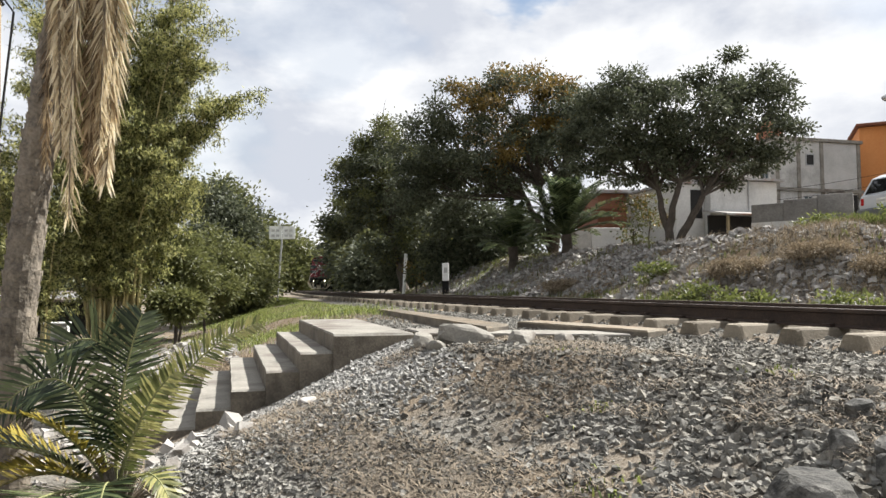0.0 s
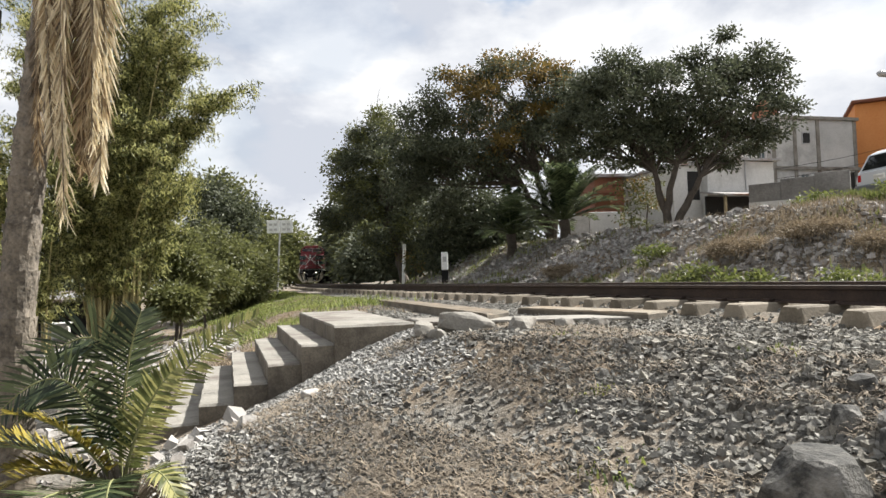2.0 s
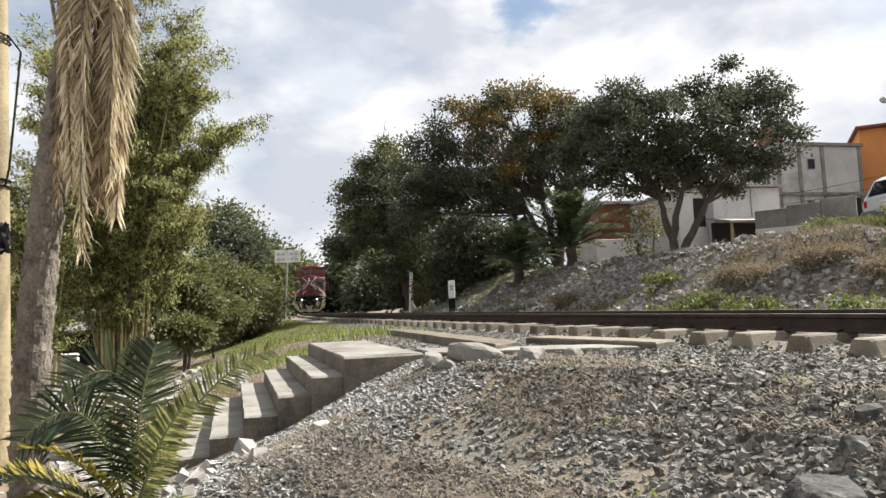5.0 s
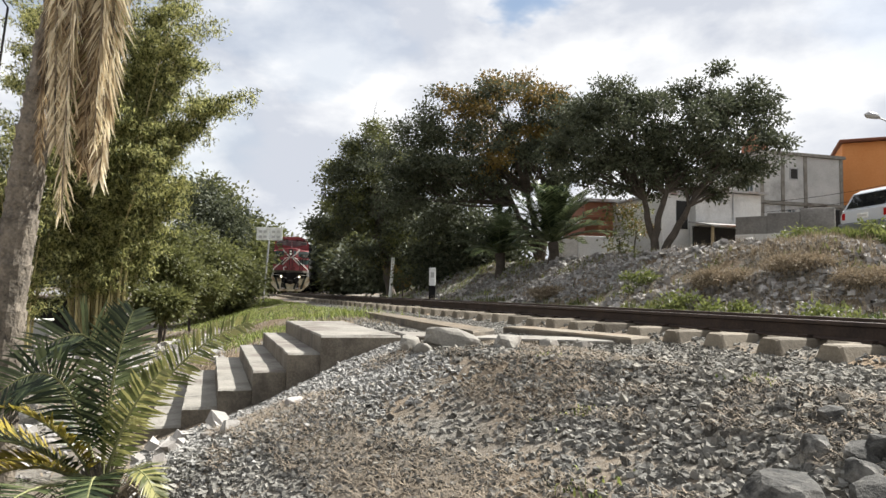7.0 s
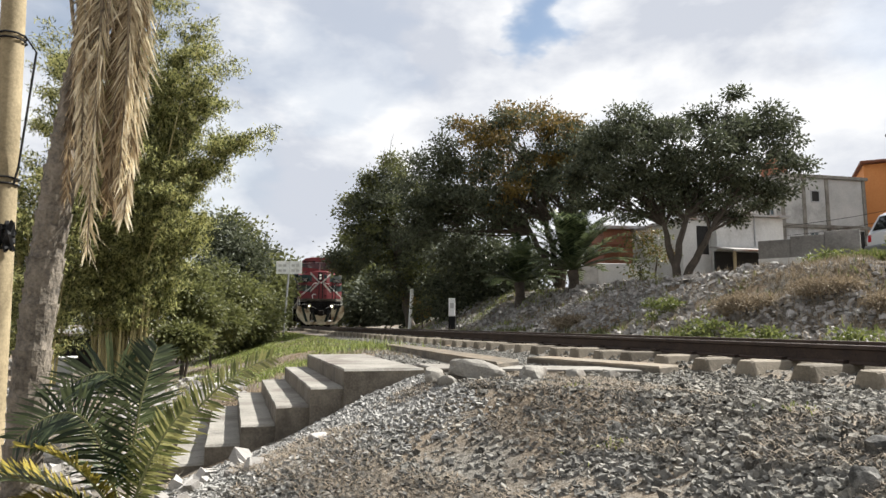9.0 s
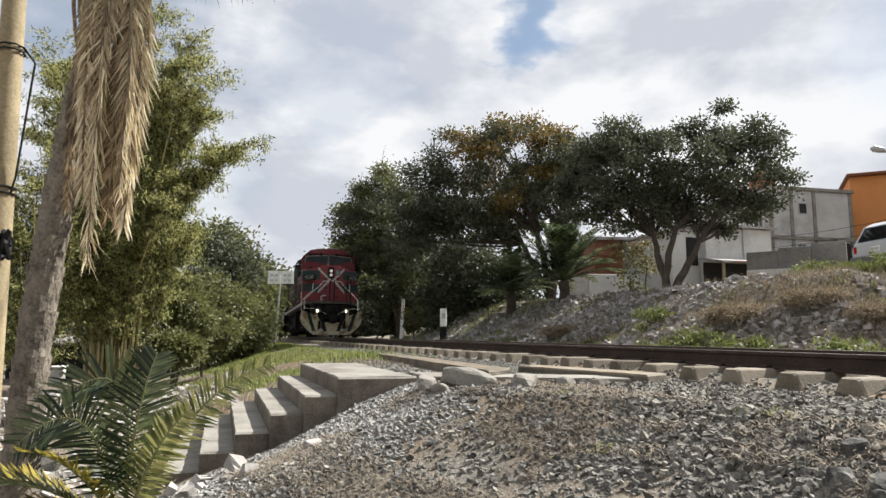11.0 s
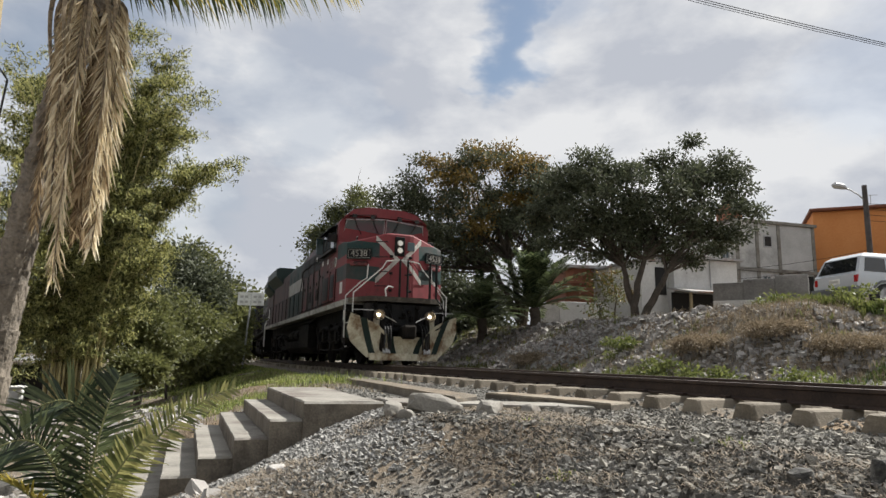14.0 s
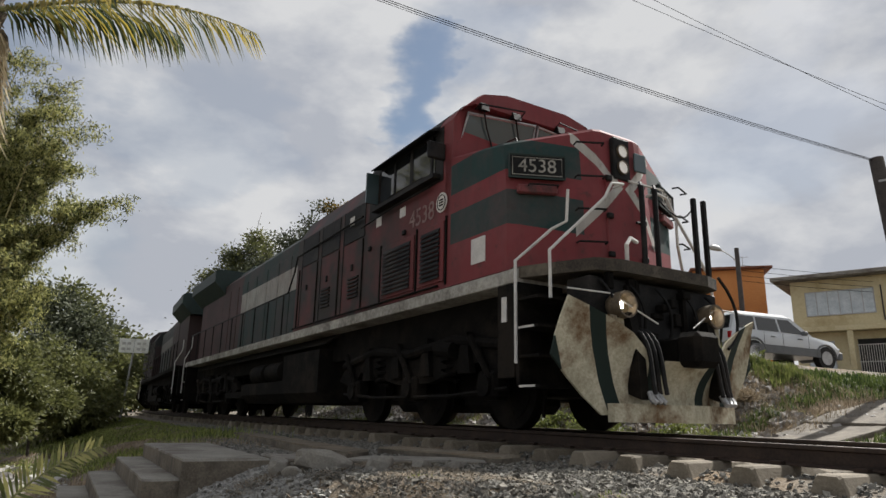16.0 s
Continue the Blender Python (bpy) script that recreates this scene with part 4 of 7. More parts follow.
def plant_bamboo():
    rng = random.Random(7)
    nr = np.random.default_rng(7)
    base = at_ground(uv(205, 560, 17))
    t = thing("bamboo_clump", "tall yellow-green bamboo clump with feathery foliage", "bamboo", at=Matrix.Translation(base))
    pts = []
    k = 10
    # arching outer culms, by where their tips hang
    for x, y, d in ((425, 165, 16.6), (400, 190, 17.2), (345, 110, 16.8), (330, 70, 17.3), (365, 235, 16.9), (300, 10, 17.0), (320, -40, 17.2), (250, -90, 17.0), (280, 60, 16.6), (40, 20, 17.0), (20, 150, 17.4)):
        tip = uv(x, y, d) - base
        o = Vector((rng.uniform(-0.4, 0.4), rng.uniform(-0.4, 0.4), -0.2))
        path = curve3(o, o + Vector((tip.x * 0.15, 0, tip.z * 0.55)), Vector((tip.x * 0.45, tip.y * 0.5, tip.z * 0.96)), tip, k)
        part("culm", Shape().tube(path, [0.045 * (1 - 0.88 * j / k) for j in range(k + 1)], 5), M["culm"], t)
        sprays(path, rng, nr, pts, 5, 7, 0.6, 20)
    for i in range(60):
        a, r = rng.uniform(0, 6.283), rng.uniform(0.05, 0.75)
        o = Vector((math.cos(a) * r, math.sin(a) * r, -0.2))
        lean = Vector((math.cos(a) * 1.25, math.sin(a), 0)) * rng.uniform(0.2, 1.9)
        h = rng.uniform(4.2, 9.8)
        path = [o + Vector((0, 0, h * j / k)) + lean * (j / k) ** 2.2 - Vector((0, 0, lean.length * 0.25 * (j / k) ** 3)) for j in range(k + 1)]
        part("culm", Shape().tube(path, [0.045 * (1 - 0.85 * j / k) for j in range(k + 1)], 5), M["culm"], t)
        sprays(path, rng, nr, pts, 4, 6, 0.7, 21)
    part("foliage", leaf_mesh("foliage", np.concatenate(pts), 0.115, [M["bamboo"]], 8, long=4.2, droop=0.9), M["bamboo"], t)
    # a second, sparser clump behind the palm
    base2 = at_ground(uv(60, 560, 15))
    t2 = thing("bamboo_clump", "sparse dark bamboo clump behind the palm", "bamboo", at=Matrix.Translation(base2))
    pts = []
    for i in range(14):
        a = rng.uniform(0, 6.283)
        lean = Vector((math.cos(a), math.sin(a), 0)) * rng.uniform(0.2, 1.0)
        h = rng.uniform(4.0, 6.6)
        path = [Vector((math.cos(a) * 0.3, math.sin(a) * 0.3, -0.2)) + Vector((0, 0, h * j / k)) + lean * (j / k) ** 2 for j in range(k + 1)]
        part("culm", Shape().tube(path, [0.035 * (1 - 0.85 * j / k) for j in range(k + 1)], 5), M["culm"], t2)
        sprays(path, rng, nr, pts, 3, 4, 0.7, 14)
    part("foliage", leaf_mesh("foliage", np.concatenate(pts), 0.115, [M["bamboo"]], 9, long=4.2, droop=0.8), M["bamboo"], t2)


plant_bamboo()


def frond(points, length, mats, rng, pairs=55, width=0.016, droop=0.35, vee=0.5, start=0.18, rachis=0.016, curl=0.0, hang=0.0, swept=0.55, face=None):
    """One feather palm leaf along a path: a tapered midrib and two rows of leaflets."""
    P = [Vector(p) for p in points]
    k = len(P) - 1
    sh = Shape()
    sh.tube(P, [rachis * (1.2 - 0.95 * i / k) for i in range(k + 1)], 5, 1 if len(mats) > 1 else 0)
    for i in range(pairs):
        f = start + (0.99 - start) * i / (pairs - 1)
        j = min(int(f * k), k - 1)
        o = P[j].lerp(P[j + 1], f * k - j)
        d = (P[j + 1] - P[j]).normalized()
        side = d.cross(Vector(face or (0, 0, 1)))
        side = side.normalized() if side.length > 0.05 else Vector((1, 0, 0))
        up = side.cross(d).normalized()
        L = length * (0.35 + 0.65 * math.sin(math.pi * min(1, (f - start) / (1 - start) * 0.8 + 0.18))) * rng.uniform(0.85, 1.12)
        for sg in (-1, 1):
            ahead = swept + 0.35 * f + rng.uniform(-0.15, 0.15)
            w = (side * sg * (1 - 0.3 * hang) + d * ahead + up * vee * rng.uniform(0.5, 1.3)).normalized()
            wd = d.cross(w).cross(w).normalized() if curl == 0 else (d.cross(w).cross(w) + up * rng.uniform(-curl, curl)).normalized()
            hw = wd * width * rng.uniform(0.7, 1.2)
            g = Vector((0, 0, -1)) * L * (droop + hang)
            a, b, c = o, o + w * L * 0.5 + g * 0.22, o + w * L + g * rng.uniform(0.7, 1.2)
            sh.add([a - hw * 0.5, a + hw * 0.5, b + hw, b - hw, c], [(0, 1, 2, 3), (3, 2, 4)], 0)
    return sh


def hanging_frond(path, facing, length, first, rng, rows=190):
    """A dead feather leaf that hangs: leaflets folded down along the midrib, frayed and partly twisted open."""
    k = len(path) - 1
    sh = Shape()
    sh.tube(path, [0.026 * (1.15 - 0.95 * i / k) for i in range(k + 1)], 5, 1)
    turn = rng.uniform(0, 6.283)
    for i in range(rows):
        f = first + (0.995 - first) * i / (rows - 1)
        j = min(int(f * k), k - 1)
        o = path[j].lerp(path[j + 1], f * k - j)
        d = (path[j + 1] - path[j]).normalized()
        face = (facing + Vector((0.4 * math.sin(turn + f * 5), 0, 0))).normalized()
        side = face.cross(d).normalized()
        up = d.cross(side).normalized()
        u = (f - first) / (1 - first)
        L = length * (0.55 + 0.6 * math.sin(math.pi * min(1.0, u * 0.75 + 0.2)))
        for sg in (-1, 1):
            if rng.random() < 0.06:
                continue
            open_ = 0.42 + 0.16 * math.sin(turn * 2 + u * 7 + sg) + rng.gauss(0, 0.08)
            w = (side * sg * open_ + d + up * rng.gauss(0.05, 0.16)).normalized()
            q = L * rng.uniform(0.7, 1.15)
            hw = (side + up * rng.uniform(-0.5, 0.5)).normalized() * 0.0076 * rng.uniform(0.6, 1.3)
            bend_ = (side * sg * rng.uniform(-0.12, 0.05) + Vector((0, 0, -0.1)) + up * rng.gauss(0, 0.08)) * q
            b, c = o + w * q * 0.5, o + w * q + bend_
            sh.add([o - hw * 0.5, o + hw * 0.5, b + hw, b - hw, c], [(0, 1, 2, 3), (3, 2, 4)], 2 if rng.random() < 0.1 else 0)
    return sh


def plant_palm():
    rng = random.Random(21)
    base = Vector((-3.15, 4.85, -1.55))
    t = thing("palm_tree", "leaning palm with a skirt of dead hanging fronds", "palm tree", at=Matrix.Translation(base))
    path = curve3((0, 0, 0), (-0.1, 0.0, 1.5), (0.08, 0, 3.0), (0.38, 0, 4.75), 40)
    radii = [(0.13 - 0.025 * i / 40) * (1 + 0.05 * math.sin(i * 2.1) + 0.02 * math.sin(i * 5.3)) for i in range(41)]
    trunk = Shape().tube(path, radii, 14)
    for i in range(2, 40):
        for k in range(9):
            a = (k + 0.5 * (i % 2)) * 6.283 / 9
            d, r = Vector((math.cos(a), math.sin(a), 0)), radii[i]
            w = Vector((-math.sin(a), math.cos(a), 0)) * r * 0.36
            o = path[i] + d * r * 0.97
            trunk.add([o - w + Vector((0, 0, 0.03)), o + w + Vector((0, 0, 0.03)), o + d * 0.016 + Vector((0, 0, 0.04)), o - Vector((0, 0, 0.075))], [(0, 2, 3), (2, 1, 3), (0, 1, 2), (0, 3, 1)])
    part("trunk", trunk, M["palmbark"], t)
    top = path[-1]
    head = Shape()
    head.loft([[top + Vector((r * math.cos(k * 0.5236) * (1 + 0.08 * math.sin(k * 5 + j)), r * math.sin(k * 0.5236), z)) for k in range(12)] for j, (z, r) in enumerate([(-0.5, 0.11), (-0.4, 0.15), (-0.28, 0.17), (-0.12, 0.175), (0.06, 0.15), (0.2, 0.1)])])
    for j in range(150):
        a, z = rng.uniform(0, 6.283), rng.uniform(-0.5, 0.16)
        d = Vector((math.cos(a), math.sin(a), 0))
        o = top + d * rng.uniform(0.12, 0.17) + Vector((0, 0, z))
        head.tube([o, o + d * 0.05 + Vector((rng.uniform(-0.06, 0.06), rng.uniform(-0.06, 0.06), rng.uniform(-0.14, 0.1)))], [0.022, 0.005], 4)
    part("fibre_head", head, M["palmbark"], t, "dark fibrous crown head")
    # boots of cut leaf stalks round the head
    for i in range(26):
        a = i * 2.4
        o = top + Vector((0, 0, -0.38 + 0.02 * i))
        d = Vector((math.cos(a), math.sin(a), 0))
        part("leaf_stub", Shape().tube([o + d * 0.08, o + d * 0.17 + Vector((0, 0, 0.06)), o + d * 0.23 + Vector((0, 0, 0.16 + 0.05 * (i % 3)))], [0.05, 0.035, 0.012], 5), M["palmbark"], t)
    # dead fronds, bent over at the stalk and hanging down past the trunk
    for deg, out, L, dx, wide, first, mat in ((-8, 0.25, 2.2, 0.0, 0.27, 0.30, "frond_d"), (-72, 0.18, 2.35, -0.06, 0.27, 0.24, "frond_d"), (-32, 0.14, 2.05, -0.02, 0.22, 0.36, "frond_b"), (-140, 0.16, 2.1, -0.14, 0.17, 0.34, "frond_b"), (80, 0.18, 1.95, -0.02, 0.26, 0.36, "frond_b"), (-104, 0.18, 1.9, -0.06, 0.2, 0.28, "frond_d"), (-28, 0.24, 1.8, 0.0, 0.24, 0.3, "frond_d")):
        a = radians(deg)
        d = Vector((math.cos(a), math.sin(a), 0))
        o = top + Vector((0, 0, rng.uniform(-0.2, 0.0)))
        end = o + d * out * 0.75 + Vector((dx + 0.07, -0.03, -L))
        pth = curve3(o + d * 0.08, o + d * out * 1.25 + Vector((0, 0, 0.28)), o + d * (out + 0.06) + Vector((dx * 0.1, 0, -0.9)), end, 18)
        part("dead_frond", hanging_frond(pth, d * 0.35 + Vector((rng.uniform(-0.3, 0.3), -0.8, 0)), wide, first, rng), [M[mat], M["rachis_d"], M["frond_b"]], t, "dry straw-coloured hanging frond")
    # bare stalks of fallen fronds
    for i in range(9):
        a = i * 0.698 + 0.3
        d = Vector((math.cos(a), math.sin(a), 0))
        o = top + Vector((0, 0, -0.15))
        pth = curve3(o + d * 0.1, o + d * 0.34 + Vector((0, 0, 0.15)), o + d * 0.3 + Vector((0, 0, -0.3)), o + d * 0.2 + Vector((0.02, 0, -rng.uniform(0.5, 0.95))), 9)
        part("dry_stalk", Shape().tube(pth, [0.026 - 0.0017 * j for j in range(10)], 5), M["rachis_d"], t)
    # living fronds
    live = [((0.6, -0.1, 0.1), (1.45, -0.2, 0.28), (2.2, -0.25, -0.06)), ((0.4, 0.25, 0.3), (0.9, 0.5, 0.52), (1.4, 0.7, 0.38)), ((-0.5, 0.2, 0.7), (-1.2, 0.4, 1.0), (-1.9, 0.5, 0.5)), ((-0.3, -0.5, 0.7), (-0.7, -1.1, 1.0), (-1.0, -1.7, 0.6)), ((0.1, 0.5, 0.9), (0.2, 1.0, 1.4), (0.4, 1.7, 1.2)), ((0.2, -0.3, 1.0), (0.6, -0.6, 1.7), (1.1, -1.0, 1.9)), ((-0.2, 0.1, 1.1), (-0.4, 0.3, 1.8), (-0.8, 0.5, 2.2))]
    for i, (b, c, e) in enumerate(live):
        pth = curve3(top + Vector((0, 0, -0.05)), top + Vector(b), top + Vector(c), top + Vector(e), 14)
        my = M["frond_m"] if i == 0 else M["frond"]
        part("frond", frond(pth, 0.42, [my, M["rachis"]], rng, 75, 0.011, 0.75 if i < 2 else 0.35, -0.1 if i < 2 else 0.25, 0.15, 0.018), [my, M["rachis"]], t, "yellowing green frond" if i == 0 else "")


plant_palm()


def plant_young_palm():
    rng = random.Random(31)
    base = Vector((-2.17, 4.4, -1.4))
    t = thing("young_palm", "young feathery palm with green fronds and some yellow ones", "palm", at=Matrix.Translation(base))
    big = 1.27
    sh = Shape()
    for i in range(30):
        a = i * 2.4
        d = Vector((math.cos(a), math.sin(a), 0)) * 0.07
        sh.tube([d * 0.3 + Vector((0, 0, 0)), d + Vector((0, 0, 0.12 + 0.008 * i)), d * 1.8 + Vector((0, 0, 0.25 + 0.008 * i))], [0.03, 0.025, 0.008], 5)
    part("leaf_base", sh, M["palmbark"], t)
    # three points that shape each midrib, leaf colour, leaflet length, droop
    spec = [((0.0, 0.0, 0.75), (0.06, -0.05, 1.22), (-0.34, -0.2, 0.84), 0, 0.34, 0.12), ((0.04, -0.1, 0.6), (0.12, -0.15, 0.95), (0.16, -0.1, 1.1), 0, 0.3, 0.05), ((0.14, -0.05, 0.5), (0.34, 0.0, 0.92), (0.72, 0.05, 1.05), 2, 0.2, 0.05), ((-0.08, -0.1, 0.6), (-0.12, -0.2, 1.0), (-0.42, -0.3, 0.66), 0, 0.32, 0.15), ((0.12, -0.15, 0.45), (0.24, -0.2, 0.7), (0.38, -0.2, 0.82), 2, 0.2, 0.05),
            ((-0.06, -0.1, 0.4), (-0.2, -0.25, 0.62), (-0.36, -0.35, 0.64), 1, 0.26, 0.1), ((-0.05, -0.2, 0.3), (-0.18, -0.35, 0.42), (-0.32, -0.42, 0.4), 1, 0.24, 0.1), ((-0.1, -0.2, 0.4), (-0.35, -0.4, 0.6), (-0.6, -0.5, 0.45), 0, 0.3, 0.1), ((0.08, -0.2, 0.3), (0.14, -0.4, 0.4), (0.2, -0.55, 0.2), 0, 0.26, 0.1), ((0.12, 0.0, 0.3), (0.26, -0.12, 0.36), (0.36, -0.15, 0.15), 2, 0.2, 0.2), ((-0.2, 0.2, 0.5), (-0.5, 0.4, 0.8), (-0.9, 0.5, 0.6), 0, 0.32, 0.1), ((-0.05, -0.3, 0.3), (-0.1, -0.6, 0.4), (-0.1, -0.9, 0.15), 0, 0.28, 0.1), ((-0.15, -0.1, 0.3), (-0.3, -0.2, 0.4), (-0.55, -0.25, 0.2), 1, 0.28, 0.1), ((-0.25, -0.15, 0.45), (-0.5, -0.25, 0.6), (-0.75, -0.3, 0.4), 1, 0.28, 0.1)]
    for i, (b, c, e, k, leaflet, droop) in enumerate(spec):
        pth = curve3((0, 0, 0.15), Vector(b) * big, Vector(c) * big, Vector(e) * big, 14)
        m = [M["frond"], M["frond_y"], M["frond_l"]][k]
        part("frond", frond(pth, leaflet, [m, M["rachis"]], rng, 46, 0.0105, droop, 0.3, 0.2, 0.012, swept=0.42, face=(0.2, -1, 0.3) if i < 5 else None), [m, M["rachis"]], t, "yellow withering frond" if k == 1 else "")
    sh = Shape()
    for i in range(70):
        a, r = rng.uniform(0, 6.283), rng.uniform(0.1, 0.5)
        o = Vector((math.cos(a) * r * 0.5, math.sin(a) * r * 0.5, 0.1))
        sh.tube([o, o + Vector((math.cos(a) * 0.12, math.sin(a) * 0.12, 0.12)), o + Vector((math.cos(a) * 0.3, math.sin(a) * 0.3, -0.02))], [0.008, 0.007, 0.002], 3)
    part("dry_fibre", sh, M["straw"], t, "dry fibrous stalks")


plant_young_palm()


def plant_far_palms():
    rng = random.Random(41)
    for x, y, d, h, n, r in [(1000, 455, 24.5, 0.8, 60, 2.1), (905, 450, 27, 1.0, 34, 1.9)]:
        b = at_ground(uv(x, y, d))
        t = thing("bank_palm", "squat palm with dark arching fronds on the bank", "palm", at=Matrix.Translation(b))
        part("trunk", Shape().tube([(0, 0, -0.3), (0.05, 0, h * 0.5), (0, 0, h)], [0.24, 0.2, 0.22], 10), M["bark"], t, smooth=True)
        for i in range(n):
            a, el = i * 2.4, rng.uniform(0.05, 1.35)
            dd = Vector((math.cos(a) * math.cos(el), math.sin(a) * math.cos(el), math.sin(el)))
            L = r * rng.uniform(0.85, 1.2)
            o = Vector((0, 0, h))
            pth = curve3(o, o + dd * L * 0.4 + Vector((0, 0, 0.1)), o + dd * L * 0.8 + Vector((0, 0, 0.1)), o + dd * L * 1.15 - Vector((0, 0, 0.35)), 8)
            part("frond", frond(pth, 0.5, [M["frond"]], rng, 34, 0.026, 0.3, 0.4, 0.15, 0.025), M["frond"], t)


plant_far_palms()


# ---- houses, street, car ----
def window(parent, x, z, w, h, y, name="window", frame_mat="steel", bars=1, deep=0.06, pane="winglass"):
    """A framed window in a wall that faces -y in its parent's space."""
    f = Shape()
    t = 0.05
    for a, b, c, d in ((x - w / 2, x + w / 2, z - t, z), (x - w / 2, x + w / 2, z + h, z + h + t), (x - w / 2, x - w / 2 + t, z, z + h), (x + w / 2 - t, x + w / 2, z, z + h)):
        f.box(a, b, y - 0.03, y + deep, c, d)
    for i in range(1, bars + 1):
        q = x - w / 2 + w * i / (bars + 1)
        f.box(q - 0.02, q + 0.02, y - 0.02, y + 0.04, z, z + h)
    ob = part(name, f, M[frame_mat], parent)
    part("pane", Shape().box(x - w / 2 + 0.01, x + w / 2 - 0.01, y + 0.005, y + 0.02, z, z + h), M[pane], ob)
    return ob


def build_houses():
    # white house on the bank
    a, b = uv(1258, 415, 29.0), uv(1388, 415, 30.0)
    yaw = math.degrees(math.atan2(b.y - a.y, b.x - a.x))
    o = Vector((a.x, a.y, 2.1))
    h = thing("white_house", "low white rendered house with a tin roof", "house", at=pose(*o, 0, 0, yaw))
    w = 3.6
    part("wall", Shape().box(0, w, 0, 5, -0.6, 3.05, 0, 0.02), M["white"], h)
    part("roof", Shape().prism([(-0.3, 3.06), (5.3, 3.3), (5.3, 3.42), (-0.3, 3.16)], 0, -0.15, w + 0.2), M["tin"], h)
    part("wing", Shape().box(-1.5, -0.02, 0.4, 5, -0.6, 2.85, 0, 0.02), M["white"], h)
    part("wing_roof", Shape().box(-1.6, 0, 0.3, 5, 2.86, 2.96), M["tin"], h)
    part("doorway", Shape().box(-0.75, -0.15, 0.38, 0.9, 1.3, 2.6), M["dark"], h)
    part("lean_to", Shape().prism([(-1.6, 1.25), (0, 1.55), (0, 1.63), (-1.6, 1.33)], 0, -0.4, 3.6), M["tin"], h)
    # dark sheet that paints the shade below the lean-to roof
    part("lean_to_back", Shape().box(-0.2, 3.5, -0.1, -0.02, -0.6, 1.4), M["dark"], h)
    for x in (-0.3, 1.7, 3.4):
        part("post", Shape().box(x, x + 0.09, -1.5, -1.4, -0.6, 1.3), M["wood"], h)
    part("pipe", Shape().tube([(2.0, -0.04, 1.7), (2.0, -0.04, 3.5)], 0.03, 6), M["steel"], h)
    # long yard wall of bare blocks
    a, b = uv(1330, 400, 25.0), uv(1512, 390, 23.0)
    yaw = math.degrees(math.atan2(b.y - a.y, b.x - a.x))
    h = thing("yard_wall", "bare grey block yard wall with a pale plinth", "wall", at=pose(a.x, a.y, 2.0, 0, 0, yaw))
    L = (b - a).length
    for i in range(3):
        part("wall_panel", Shape().box(L * i / 3 + 0.004, L * (i + 1) / 3, 0, 0.18, -0.8, 1.45 + 0.1 * i, 0, 0.015), M["wallgrey"], h)
    part("plinth", Shape().box(0, L * 0.55, -0.03, -0.004, -0.6, 0.75), M["white"], h)
    # grey unfinished house
    a, b = uv(1350, 340, 37.0), uv(1527, 340, 38.5)
    yaw = math.degrees(math.atan2(b.y - a.y, b.x - a.x))
    L = (b - a).length
    h = thing("block_house", "unfinished grey block house with concrete columns", "house", at=pose(a.x, a.y, 2.3, 0, 0, yaw))
    part("wall", Shape().box(0.9, L, 0, 6, -0.6, 6.6, 0, 0.02), M["block"], h)
    part("low_wall", Shape().box(0, 0.89, 0.3, 6, -0.6, 5.6, 0, 0.02), M["white"], h)
    part("slab", Shape().box(-0.1, L + 0.1, -0.12, 6, 3.6, 3.8), M["concrete"], h)
    part("roof", Shape().box(0.8, L + 0.1, -0.15, 6.1, 6.6, 6.78), M["concrete"], h)
    for x in (0.95, 2.4, 4.0, L - 0.25):
        part("column", Shape().box(x, x + 0.22, -0.06, -0.004, -0.6, 6.6), M["concrete"], h)
    window(h, 3.3, 5.2, 0.6, 0.6, -0.02, bars=0, pane="dark")
    window(h, 0.45, 4.3, 0.5, 0.6, 0.28, bars=1)
    window(h, 3.1, 2.5, 0.6, 0.8, -0.02, bars=1)
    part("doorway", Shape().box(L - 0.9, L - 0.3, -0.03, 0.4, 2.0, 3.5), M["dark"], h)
    part("rooftop_room", Shape().box(1.6, 2.6, 1.2, 2.4, 6.78, 8.0, 0, 0.02), M["brick"], h)
    part("tank", Shape().tube([(2.1, 1.8, 8.0), (2.1, 1.8, 8.15), (2.1, 1.8, 8.6), (2.1, 1.8, 8.75)], [0.35, 0.42, 0.42, 0.15], 14), M["black"], h, "black plastic water tank")
    part("shed_roof", Shape().prism([(-1.6, 2.3), (0.0, 2.5), (0, 2.58), (-1.6, 2.38)], 0, 0.6, 3.8), M["black"], h)
    # orange house
    a, b = uv(1527, 300, 40.0), uv(1690, 300, 38.0)
    yaw = math.degrees(math.atan2(b.y - a.y, b.x - a.x))
    L = (b - a).length
    h = thing("orange_house", "tall orange painted house with red-brown eaves", "house", at=pose(a.x, a.y, 2.4, 0, 0, yaw))
    part("wall", Shape().box(0, L, 0, 7, -0.6, 7.9, 0, 0.02), M["orange"], h)
    part("eave", Shape().box(-0.2, L + 0.5, -0.4, 7.4, 7.9, 8.08, 0, 0.03), M["orange_d"], h)
    part("awning", Shape().prism([(-1.1, 4.0), (0, 4.35), (0, 4.6), (-1.1, 4.2)], 0, L * 0.45, L + 0.6), M["orange_d"], h)
    part("antenna", Shape().tube([(L * 0.8, 2, 8.1), (L * 0.8, 2, 9.3)], 0.02, 5).tube([(L * 0.8 - 0.4, 2, 9.25), (L * 0.8 + 0.4, 2, 9.25)], 0.015, 5), M["steel"], h)
    window(h, 0.5, 2.6, 0.8, 1.1, -0.02, bars=1, pane="dark")
    # cream house across the street
    c = Vector((28.4, 33.7, 2.8))
    h = thing("cream_house", "two-storey cream house with barred windows and flat eaves", "house", at=pose(*c, 0, 0, -50))
